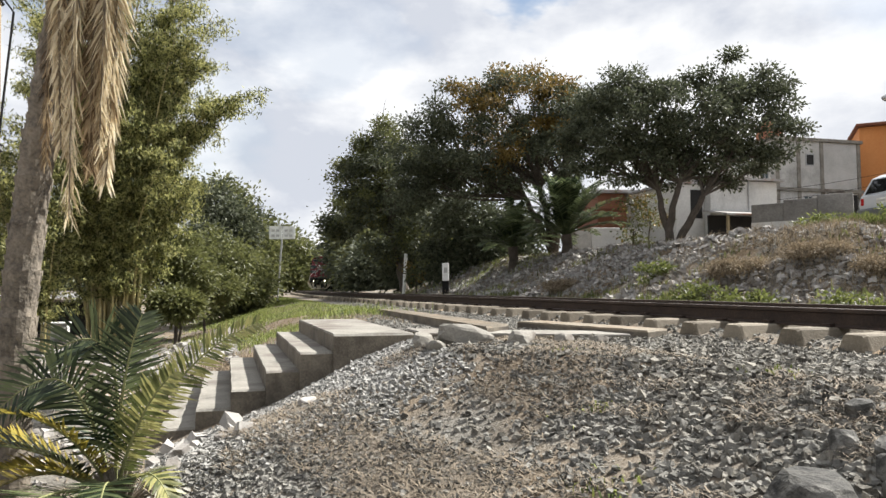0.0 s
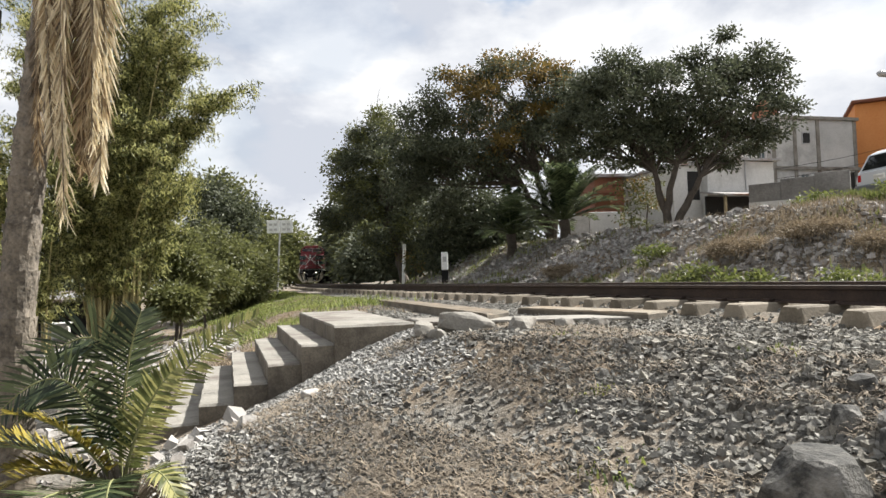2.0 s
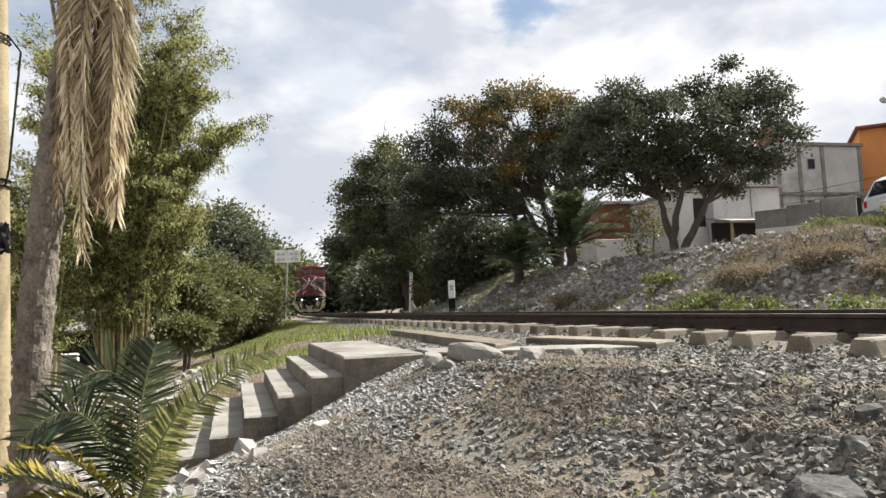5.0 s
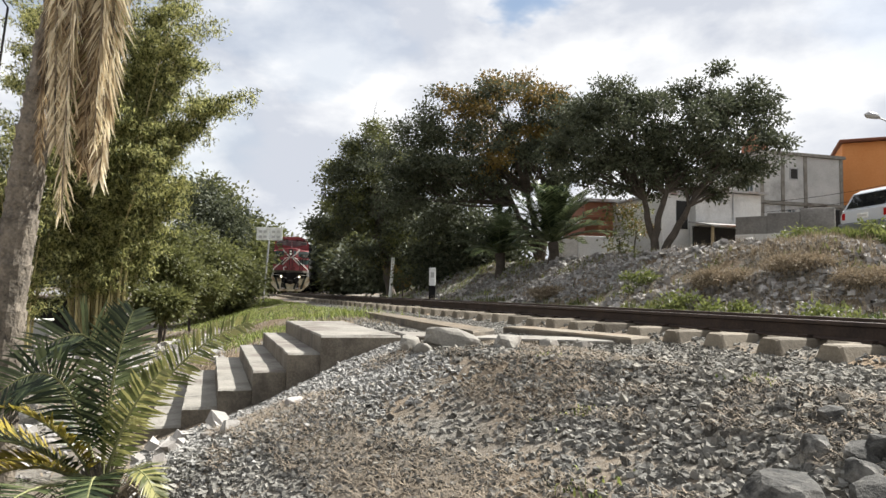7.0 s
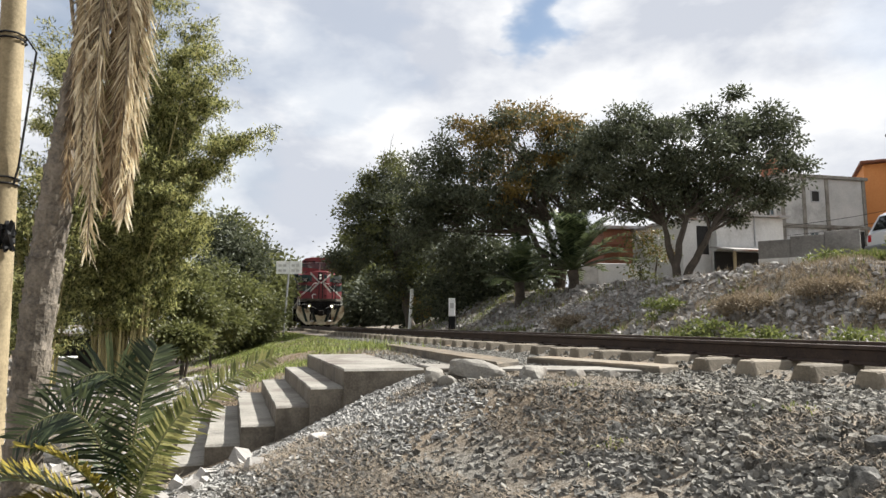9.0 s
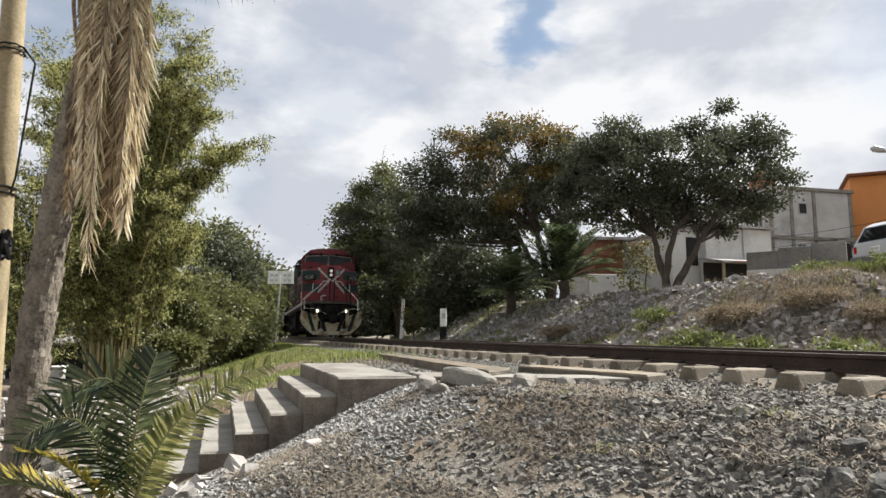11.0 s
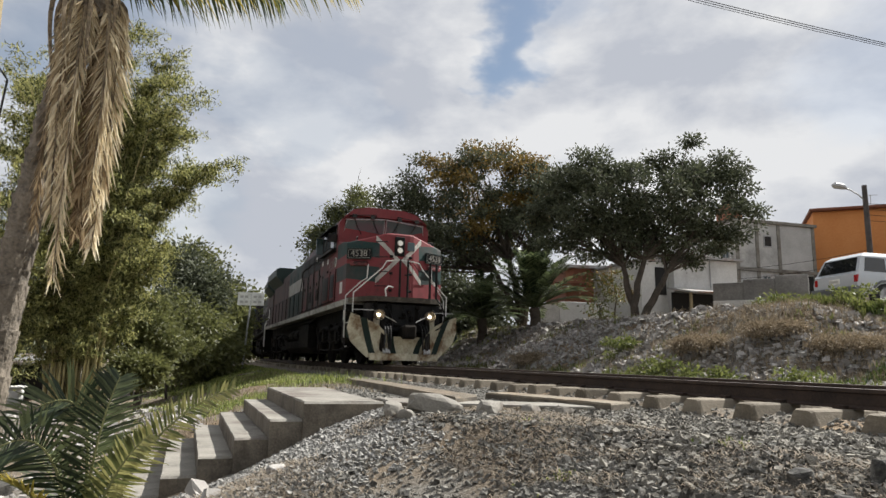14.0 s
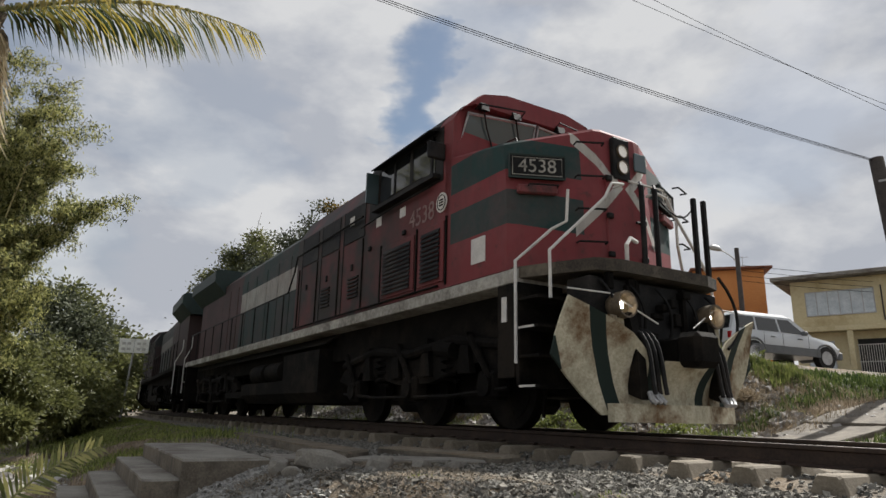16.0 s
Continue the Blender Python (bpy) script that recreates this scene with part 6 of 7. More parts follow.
def text_part(body, parent, m, size, mat, label, name="lettering"):
    cu = bpy.data.curves.new(name, "FONT")
    cu.body, cu.size, cu.extrude, cu.align_x, cu.align_y = body, size, 0.004, "CENTER", "CENTER"
    tmp = bpy.data.objects.new(name, cu)
    me = bpy.data.meshes.new_from_object(tmp)
    bpy.data.objects.remove(tmp)
    me.materials.clear()
    me.materials.append(mat)
    me.transform(m)
    ob = new(name, me)
    ob.parent = parent
    return tagged(ob, label=label)


def face_m(o, right, up):
    """Axes for flat lettering at o that reads along right."""
    r, u = Vector(right).normalized(), Vector(up).normalized()
    n = r.cross(u).normalized()
    u = n.cross(r)
    return Matrix.Translation(o) @ Matrix((r, u, n)).transposed().to_4x4()


def locomotive(label, paint, lead=True):
    t = thing("locomotive", label, "locomotive")
    H = 1.5
    # nose and cab
    def plan(z, f=0.0, w=1.0):
        pts = [(-0.62 - f, 0.3), (-0.64 - f, 0.42), (-1.06 - f, 1.36 * w), (-1.16 - f, H * w), (-2.66, H * w)]
        return [Vector((x, -y, z)) for x, y in pts] + [Vector((x, y, z)) for x, y in pts[::-1]]
    nose = Shape()
    top = [Vector((x, y, z)) for x, y, z in [(-0.68, -0.3, 3.85), (-0.7, -0.42, 3.84), (-1.12, -1.34, 3.6), (-1.22, -H, 3.56), (-2.66, -H, 3.82), (-2.66, H, 3.82), (-1.22, H, 3.56), (-1.12, 1.34, 3.6), (-0.7, 0.42, 3.84), (-0.68, 0.3, 3.85)]]
    nose.loft([plan(1.88), plan(2.9), [Vector((v.x, v.y, v.z - 0.04)) for v in top], [Vector((v.x - 0.03, v.y * 0.985, v.z)) for v in top]])
    part("nose", nose, paint, t, "faded red nose with green bands and a pale cross" if lead else "")
    cab = Shape()
    sec = [(H, 1.88), (H, 4.38), (1.42, 4.52), (1.05, 4.87), (0.6, 4.97)]
    sec = [(-y, z) for y, z in sec] + [(y, z) for y, z in sec[::-1]]
    lo = [Vector((-2.62 if z < 4 else -2.45 - 0.1 * (z - 4.4), y, z)) for y, z in sec]
    cab.loft([lo, [Vector((-2.95, v.y, v.z)) for v in lo], [Vector((-5.1, v.y, v.z)) for v in lo], [Vector((-5.35, v.y, v.z - 0.05 * (v.z > 4))) for v in lo]])
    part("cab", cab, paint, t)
    part("roof_brow", Shape().loft([[Vector((-2.31 - 0.03 * (z > 4.6), y, z)) for y, z in [(-1.4, 4.54), (-1.04, 4.85), (-0.6, 4.95), (0.6, 4.95), (1.04, 4.85), (1.4, 4.54), (1.2, 4.65), (-1.2, 4.65)]], [Vector((-2.47, y, z)) for y, z in [(-1.42, 4.52), (-1.05, 4.87), (-0.6, 4.97), (0.6, 4.97), (1.05, 4.87), (1.42, 4.52), (1.2, 4.63), (-1.2, 4.63)]]]), paint, t)
    for sg in (-1, 1):
        a = [(-2.6, sg * 0.03, 3.88), (-2.6, sg * 1.38, 3.84), (-2.42, sg * 1.28, 4.5), (-2.39, sg * 0.03, 4.6)]
        ws = part("windscreen", Shape().add([Vector(p) + Vector((0.012, 0, 0)) for p in a] + [Vector(p) - Vector((0.02, 0, 0)) for p in a], [(0, 1, 2, 3), (7, 6, 5, 4), (0, 4, 5, 1), (1, 5, 6, 2), (2, 6, 7, 3), (3, 7, 4, 0)]), M["winglass"], t)
        fr = [Vector(p) + Vector((0.02, 0, 0)) for p in a]
        part("window_frame", Shape().tube(fr + [fr[0]], 0.026, 5), M["steel"], ws)
        part("wiper", Shape().tube([Vector((-2.58, sg * 0.75, 3.9)), Vector((-2.55, sg * 1.0, 4.1)), Vector((-2.48, sg * 0.35, 4.28))], 0.012, 4), M["black"], ws)
        # cab side windows with visor and mirror
        y = sg * (H + 0.004)
        part("cab_window", Shape().box(-4.85, -2.95, y - 0.012, y + 0.012, 3.62, 4.28), M["carglass"], t)
        part("window_post", Shape().box(-3.75, -3.66, y - 0.02, y + 0.02, 3.62, 4.3), M["black"], t)
        part("window_ledge", Shape().box(-4.95, -2.8, min(y, y + sg * 0.14), max(y, y + sg * 0.14), 3.54, 3.61), M["black"], t)
        part("sun_visor", Shape().prism([(sg * H, 4.34), (sg * (H + 0.2), 4.27), (sg * (H + 0.2), 4.29), (sg * H, 4.4)], 0, -4.9, -2.85), M["black"], t)
        part("wind_deflector", Shape().box(-4.98, -4.94, min(y, y + sg * 0.25), max(y, y + sg * 0.25), 3.7, 4.25), M["winglass"], t)
        # grilles below the cab
        for x0, x1 in ((-4.7, -3.55), (-3.4, -2.65)):
            g = part("grille_frame", Shape().box(x0, x1, min(y, y + sg * 0.02), max(y, y + sg * 0.02), 1.98, 2.86, 0, 0.008), paint, t)
            s2 = Shape()
            for k in range(11):
                s2.prism([(y + sg * 0.022, 2.06 + k * 0.068), (y + sg * 0.045, 2.03 + k * 0.068), (y + sg * 0.045, 2.05 + k * 0.068), (y + sg * 0.022, 2.1 + k * 0.068)], 0, x0 + 0.1, x1 - 0.1)
            part("louvre_panel", s2, M["black"], g)
    for sg in (-1, 1):
        yy = sg * (H + 0.003)
        part("soot_panel", Shape().box(-5.3, -2.72, yy - 0.006, yy + 0.002 if sg < 0 else yy + 0.006, 3.5, 4.36), M["black"], t)
        for x in (-4.9, -4.3, -3.05):
            part("window_frame", Shape().box(x - 0.03, x + 0.03, sg * (H + 0.012) - 0.015, sg * (H + 0.012) + 0.015, 3.6, 4.32), M["black"], t)
        part("arm_rest", Shape().box(-4.4, -3.2, min(yy, yy + sg * 0.1), max(yy, yy + sg * 0.1), 3.62, 3.68, 0, 0.012), M["under"], t)
        for x in (-5.2, -3.9):
            part("latch", Shape().box(x - 0.05, x + 0.05, min(yy, yy + sg * 0.04), max(yy, yy + sg * 0.04), 2.92, 3.0, 0, 0.01), M["black"], t)
        # frame and hinges round the battery doors
        for x in (-4.75, -3.48, -2.6):
            part("door_strip", Shape().box(x - 0.02, x + 0.02, yy - 0.02, yy + 0.02, 1.92, 2.92, 0, 0.004), M["under"], t)
        part("mirror", Shape().box(-2.72, -2.66, min(yy, yy + sg * 0.3), max(yy, yy + sg * 0.3), 3.78, 4.05, 0, 0.02), M["black"], t)
        part("cab_rail", Shape().tube([(-5.5, sg * (H + 0.07), 3.4), (-4.2, sg * (H + 0.07), 3.46), (-3.0, sg * (H + 0.07), 3.46)], 0.016, 5), M["black"], t)
        part("step_panel", Shape().box(-1.35, -1.02, sg * 1.48 - 0.02, sg * 1.48 + 0.02, 0.6, 1.7), M["under"], t)
        part("number_tab", Shape().box(-1.26, -1.16, sg * 1.505 - 0.004, sg * 1.505 + 0.004, 1.25, 1.55), M["handrail"], t)
    for sg in (-1, 1):
        part("soot_panel", Shape().prism([(sg * (H + 0.005), 4.37), (sg * 1.427, 4.525), (sg * 1.056, 4.877), (sg * 1.04, 4.865), (sg * 1.41, 4.51), (sg * (H - 0.012), 4.37)], 0, -5.3, -2.85), M["black"], t)
    part("hook_bar", Shape().tube([(-0.1, -0.55, 1.9), (-0.05, -0.6, 2.1), (-0.08, -0.5, 2.2), (-0.12, -0.35, 2.18)], 0.025, 6), M["handrail"], t)
    # headlight column and nose door
    col = part("headlight_column", Shape().box(-0.66, -0.575, -0.19, 0.11, 3.16, 3.74, 0, 0.015), M["black"], t)
    lit = M["lamp_on"] if lead else M["black"]
    for z in (3.33, 3.55):
        hl = part("headlight", Shape().tube([(-0.58, -0.04, z), (-0.56, -0.04, z)], 0.1, 16), M["steel"], col)
        hl.data = ring_mesh("headlight", Vector((-0.575, -0.04, z)), 0.095, 0.085, 0.03)
        part("lens", Shape().disc((-0.568, -0.04, z), (1, 0, 0), 0.084, 0.012, 16), M["lamp_dim"] if lead else M["black"], hl)
    part("nose_door", Shape().box(-0.635, -0.6, -0.32, 0.34, 1.95, 3.2, 0, 0.012), paint, t)
    part("door_window", Shape().box(-0.61, -0.575, 0.2, 0.42, 3.34, 3.6, 0, 0.01), M["winglass"], t)
    for y in (-0.13, 0.11):
        part("platform_post", Shape().tube([(-0.2, y, 1.88), (-0.2, y, 2.95), (-0.24, y + 0.02, 3.0)], 0.034, 8), M["black"], t)
    part("platform_bar", Shape().tube([(-0.22, -0.32, 2.98), (-0.22, 0.3, 2.98)], 0.014, 5), M["handrail"], t)
    # number boards on the bevelled corners
    for sg in (-1, 1):
        r = Vector((0.42, 0.93 * 1.0, 0)) if sg < 0 else Vector((-0.42, 0.93, 0))
        n = Vector((0.93, -0.42, 0)) if sg < 0 else Vector((0.93, 0.42, 0))
        o = Vector((-0.99, sg * 1.16, 3.2)) + n * 0.045
        mm = face_m(o, r, (0, 0, 1))
        bd = part("number_board", Shape().box(-0.36, 0.36, -0.15, 0.15, -0.05, 0.03, 0, 0.012, mm), M["black"], t)
        if lead:
            text_part("4538", bd, mm @ Matrix.Translation((0, 0, 0.036)), 0.25, M["sill"], "white running number")
        rim_ = [mm @ Vector(p) for p in ((-0.36, -0.15, 0.03), (0.36, -0.15, 0.03), (0.36, 0.15, 0.03), (-0.36, 0.15, 0.03), (-0.36, -0.15, 0.03))]
        part("board_rim", Shape().tube(rim_, 0.016, 4), M["dullgreen"], bd)
        part("board_line", Shape().tube([mm @ Vector(p) for p in ((-0.32, -0.115, 0.032), (0.32, -0.115, 0.032), (0.32, 0.115, 0.032), (-0.32, 0.115, 0.032), (-0.32, -0.115, 0.032))], 0.006, 4), M["sill"], bd)
        part("marker_light", Shape().box(-0.26, 0.26, -0.36, -0.24, -0.03, 0.05, 0, 0.02, mm), M["redbox"] if lead else M["under"], t)
        for z in (2.3, 2.72, 3.15, 3.6):
            a = mm @ Vector((0.5, z - 3.25, 0.0))
            c = mm @ Vector((0.86, z - 3.25, 0.02))
            part("grab_iron", Shape().tube([a, a + n * 0.09, c + n * 0.09, c], 0.014, 5), M["black"], t)
    if lead:
        y = -H - 0.006
        text_part("4538", t, face_m((-3.35, y, 3.1), (1, 0, 0), (0, 0, 1)), 0.4, M["ghost"], "faded pale running number")
        part("round_emblem", Shape().disc((-2.75, y, 3.16), (0, 1, 0), 0.15, 0.012, 24), M["handrail"], t, "round pale emblem")
        part("emblem_ring", Shape().tube([(-2.75 + 0.115 * math.cos(k * 0.4488), y - 0.007, 3.16 + 0.115 * math.sin(k * 0.4488)) for k in range(15)], 0.009, 4), M["under"], t)
        for dz in (-0.04, 0.0, 0.04):
            part("emblem_bar", Shape().box(-2.81, -2.69, y - 0.012, y - 0.007, 3.15 + dz, 3.17 + dz), M["under"], t)
        part("paint_patch", Shape().box(-1.95, -1.62, y, y + 0.01, 2.08, 2.42), M["handrail"], t, "bare pale patch")
        for x, z in ((-4.1, 3.25), (-5.0, 3.3), (-6.2, 3.6)):
            part("paint_patch", Shape().box(x, x + 0.2, y, y + 0.008, z, z + 0.16), M["handrail"], t, "bare pale patch")
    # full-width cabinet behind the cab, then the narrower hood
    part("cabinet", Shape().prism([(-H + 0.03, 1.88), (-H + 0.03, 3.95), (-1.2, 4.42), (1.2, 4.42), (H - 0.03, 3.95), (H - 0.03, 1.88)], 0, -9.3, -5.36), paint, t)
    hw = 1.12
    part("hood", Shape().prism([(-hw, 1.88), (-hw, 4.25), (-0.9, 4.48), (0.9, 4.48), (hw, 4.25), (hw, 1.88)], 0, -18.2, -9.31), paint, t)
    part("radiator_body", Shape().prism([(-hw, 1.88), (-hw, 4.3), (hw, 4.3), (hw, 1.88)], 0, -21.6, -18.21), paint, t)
    part("radiator_wing", Shape().prism([(-hw, 4.0), (-1.52, 4.42), (-1.52, 4.78), (-1.35, 4.86), (1.35, 4.86), (1.52, 4.78), (1.52, 4.42), (hw, 4.0)], 0, -22.0, -18.0), M["dullgreen"], t, "dark green overhanging radiator housing")
    for x0 in (-8.9, -7.7, -6.5):
        for sg in (-1, 1):
            yy = sg * (H - 0.03)
            part("upper_vent", Shape().box(x0, x0 + 0.95, yy - 0.015, yy + 0.015, 3.28, 3.93, 0, 0.008), M["black"], t)
            part("seam", Shape().box(x0 - 0.06, x0 - 0.03, yy - 0.01, yy + 0.01, 1.95, 3.95), M["black"], t)
    for x0 in (-7.6, -6.2):
        lv = Shape()
        for k in range(6):
            lv.box(x0, x0 + 0.45, -H - 0.0, -H + 0.035, 2.2 + k * 0.07, 2.235 + k * 0.07)
        part("louvre_panel", lv, M["black"], t)
    for i in range(8):
        x = -9.8 - i * 1.05
        for sg in (-1, 1):
            part("hood_door", Shape().box(x - 0.98, x, sg * hw - 0.016, sg * hw + 0.016, 1.98, 3.98, 0, 0.008), paint, t)
    part("exhaust", Shape().box(-12.6, -11.8, -0.4, 0.4, 4.48, 4.72, 0, 0.03), M["black"], t)
    part("air_intake", Shape().box(-17.6, -16.0, -0.75, 0.75, 4.48, 4.7, 0, 0.04), M["dullgreen"], t)
    part("roof_pipe", Shape().tube([(-3.2, 0.5, 4.98), (-3.2, 0.5, 5.1), (-3.2, 0.0, 5.1), (-3.2, 0.0, 4.98)], 0.02, 5), M["black"], t)
    part("horn", Shape().tube([(-6.2, 0.3, 4.42), (-6.2, 0.3, 4.6), (-5.8, 0.3, 4.62), (-5.6, 0.3, 4.62)], [0.03, 0.03, 0.04, 0.1], 8), M["black"], t)
    for sg in (-1, 1):
        rr = [Vector((-2.33, sg * 0.35, 4.64)), Vector((-2.22, sg * 0.35, 4.7)), Vector((-2.22, sg * 1.2, 4.6)), Vector((-2.33, sg * 1.2, 4.56))]
        part("brow_rail", Shape().tube(rr, 0.014, 5), M["black"], t)
    # wipers' motor boxes, roof grab, bell rope and lifting eyes
    for sg in (-1, 1):
        for y in (0.45, 1.05):
            part("wiper_motor", Shape().prism([(-2.4, 4.6), (-2.27, 4.56), (-2.3, 4.68), (-2.4, 4.72)], 1, sg * y - 0.07, sg * y + 0.07), M["black"], t)
            part("wiper_arm", Shape().tube([(-2.32, sg * y, 4.58), (-2.4, sg * (y - 0.1), 4.35), (-2.5, sg * (y - 0.28), 4.08)], 0.012, 4), M["black"], t)
        part("roof_grab", Shape().tube([(-2.75, sg * 0.2, 4.96), (-2.75, sg * 0.2, 5.05), (-2.75, sg * 0.62, 5.05), (-2.75, sg * 0.62, 4.95)], 0.014, 5), M["steel"], t)
        part("nose_rail", Shape().tube([(-1.3, sg * 1.2, 3.62), (-1.35, sg * 1.2, 3.74), (-2.2, sg * 0.95, 3.95), (-2.3, sg * 0.95, 3.86)], 0.014, 5), M["black"], t)
        part("marker_grab", Shape().tube([(-0.98, sg * 1.3, 2.94), (-0.9, sg * 1.34, 2.94), (-0.74, sg * 1.0, 2.94), (-0.82, sg * 0.96, 2.94)], 0.012, 5), M["black"], t)
        for z in (2.1, 2.6, 3.1):
            part("door_hinge", Shape().box(-0.6, -0.55, sg * 0.3 - 0.05, sg * 0.3 + 0.05, z, z + 0.07, 0, 0.01), M["black"], t)
    part("door_latch", Shape().tube([(-0.58, 0.22, 2.62), (-0.53, 0.22, 2.62), (-0.53, 0.12, 2.6)], 0.018, 5), M["black"], t)
    part("chain", Shape().tube(curve3((-0.34, 0.35, 2.9), (-0.2, 0.5, 2.6), (-0.18, 0.65, 2.6), (-0.15, 0.78, 2.85), 8), 0.012, 4), M["black"], t)
    # small stains, bolt rows and doors along the cabinet side
    for sg in (-1, 1):
        yy = sg * (H - 0.03)
        for x0 in (-9.1, -7.95, -6.75, -5.6):
            part("door_strip", Shape().box(x0 - 0.02, x0 + 0.02, yy - 0.02, yy + 0.02, 1.95, 3.25, 0, 0.004), M["under"], t)
        for x0 in (-8.6, -7.4, -6.1):
            part("latch", Shape().box(x0, x0 + 0.07, yy - 0.03, yy + 0.03, 2.72, 2.84, 0, 0.01), M["black"], t)
        part("side_pipe", Shape().tube([(-9.2, sg * (H + 0.02), 1.93), (-2.8, sg * (H + 0.02), 1.93)], 0.018, 5), M["under"], t)
    # deck and underframe
    part("deck", Shape().box(-21.9, -1.0, -H, H, 1.7, 1.876, 0, 0.012), M["sill"] if lead else M["under"], t, "grimy pale sill" if lead else "")
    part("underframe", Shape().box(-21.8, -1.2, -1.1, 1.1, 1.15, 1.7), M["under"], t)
    for sg in (-1, 1):
        pts = [(-21.6, sg * (H - 0.04), 2.85)] + [(x, sg * (H - 0.04), 2.85) for x in (-18, -14, -9.9)] + [(-9.5, sg * (H - 0.04), 3.3), (-9.3, sg * (H - 0.02), 3.6), (-5.5, sg * (H + 0.05), 3.62)]
        part("handrail", Shape().tube(pts, 0.02, 5), M["black"], t)
        for i in range(10):
            x = -10.2 - i * 1.25
            part("stanchion", Shape().tube([(x, sg * (H - 0.04), 1.876), (x, sg * (H - 0.04), 2.85)], 0.018, 5), M["black"], t)
        # end rails and steps at both ends
        for x0, d in ((-0.55, 1), (-22.0, -1)):
            w = M["handrail"]
            if d > 0:
                part("step_rail", Shape().tube([(-0.95, sg * (H + 0.03), 0.75), (-0.95, sg * (H + 0.03), 1.95), (-0.72, sg * 1.15, 2.35), (-0.62, sg * 1.0, 2.45), (-0.6, sg * 0.98, 2.85)], 0.02, 6), w, t)
                part("end_rail", Shape().tube([(-0.45, sg * 1.42, 1.45), (-0.45, sg * 1.42, 2.0), (-0.34, sg * 0.62, 2.75), (-0.34, sg * 0.5, 2.95), (-0.34, sg * 0.3, 2.98), (-0.5, sg * 0.3, 2.98)], 0.02, 6), w, t)
            else:
                part("step_rail", Shape().tube([(-22.0, sg * (H + 0.03), 0.75), (-22.0, sg * (H + 0.03), 2.0), (-22.1, sg * 1.3, 2.5), (-22.1, sg * 1.3, 2.9)], 0.02, 6), w, t)
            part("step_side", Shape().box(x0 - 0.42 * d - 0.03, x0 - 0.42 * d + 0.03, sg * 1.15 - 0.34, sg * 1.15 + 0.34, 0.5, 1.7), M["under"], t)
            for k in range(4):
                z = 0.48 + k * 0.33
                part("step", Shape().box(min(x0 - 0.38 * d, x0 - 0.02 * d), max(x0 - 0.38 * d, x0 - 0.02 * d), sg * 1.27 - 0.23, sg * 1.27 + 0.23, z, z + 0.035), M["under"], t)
                part("step_edge", Shape().box(min(x0 - 0.38 * d, x0 - 0.1 * d), max(x0 - 0.38 * d, x0 - 0.1 * d), sg * 1.5 - 0.008, sg * 1.5 + 0.008, z + 0.005, z + 0.03), M["handrail" if k % 2 == 0 else "under"], t)
    # front platform, anticlimber, coupler, ditch lights
    part("front_platform", Shape().prism([(0.0, -0.75), (-0.1, -1.05), (-0.65, -1.3), (-1.1, -1.48), (-1.1, 1.48), (-0.65, 1.3), (-0.1, 1.05), (0.0, 0.75)], 2, 1.76, 1.9), M["tread"] if lead else M["under"], t)
    part("pilot_beam", Shape().box(-0.55, -0.16, -1.1, 1.1, 0.95, 1.71, 0, 0.02), M["black"], t)
    rb = random.Random(8)
    for k in range(12):
        y0, z0 = rb.uniform(-1.0, 0.9), rb.uniform(1.0, 1.6)
        part("fitting", Shape().box(-0.17, -0.17 + rb.uniform(0.04, 0.14), y0, y0 + rb.uniform(0.06, 0.2), z0, z0 + rb.uniform(0.06, 0.2), 0, 0.012), M["under"], t)
    for k in range(5):
        y0 = -0.95 + 0.45 * k
        part("brake_pipe", Shape().tube(curve3((-0.14, y0, 1.66), (0.02, y0 + 0.05, 1.5), (0.0, y0 + 0.16, 1.3), (-0.08, y0 + 0.12, 1.05), 7), 0.018, 5), M["black"], t)
    for y0 in (-0.4, 0.4):
        part("beam_rib", Shape().box(-0.17, -0.1, y0 - 0.03, y0 + 0.03, 0.98, 1.7), M["under"], t)
    part("rear_beam", Shape().box(-22.15, -21.85, -1.35, 1.35, 0.7, 1.8, 0, 0.02), M["under"], t)
    part("coupler", Shape().box(-0.3, 0.35, -0.12, 0.12, 0.78, 1.06, 0, 0.03).box(0.2, 0.52, -0.2, 0.2, 0.72, 1.1, 0, 0.06), M["under"], t)
    part("rear_coupler", Shape().box(-22.6, -22.1, -0.14, 0.14, 0.75, 1.05, 0, 0.03), M["under"], t)
    for y in (-0.76, 0.76):
        dl = part("ditch_light", Shape().tube([(-0.25, y, 1.38), (-0.1, y, 1.38), (-0.06, y, 1.38)], [0.08, 0.14, 0.145], 16), M["lamp_shell"], t)
        part("lamp_rim", ring_mesh("lamp_rim", Vector((-0.07, y, 1.38)), 0.15, 0.13, 0.15), M["lamp_shell"], dl)
        part("reflector", Shape().disc((-0.052, y, 1.38), (1, 0, 0), 0.129, 0.01, 16), M["reflector"], dl)
        part("lens", Shape().disc((-0.04, y, 1.38), (1, 0, 0), 0.04, 0.012, 16), lit, dl)
    for y in (-1, 1):
        part("uncoupling_lever", Shape().tube([(-0.08, y * 1.5, 1.5), (-0.04, y * 0.9, 1.5), (0.08, y * 0.3, 1.2)], 0.01, 5), M["handrail"], t)
    # plough: two curved blades that meet in the middle
    blade = Shape()
    rows, cols = 7, 13
    vs = []
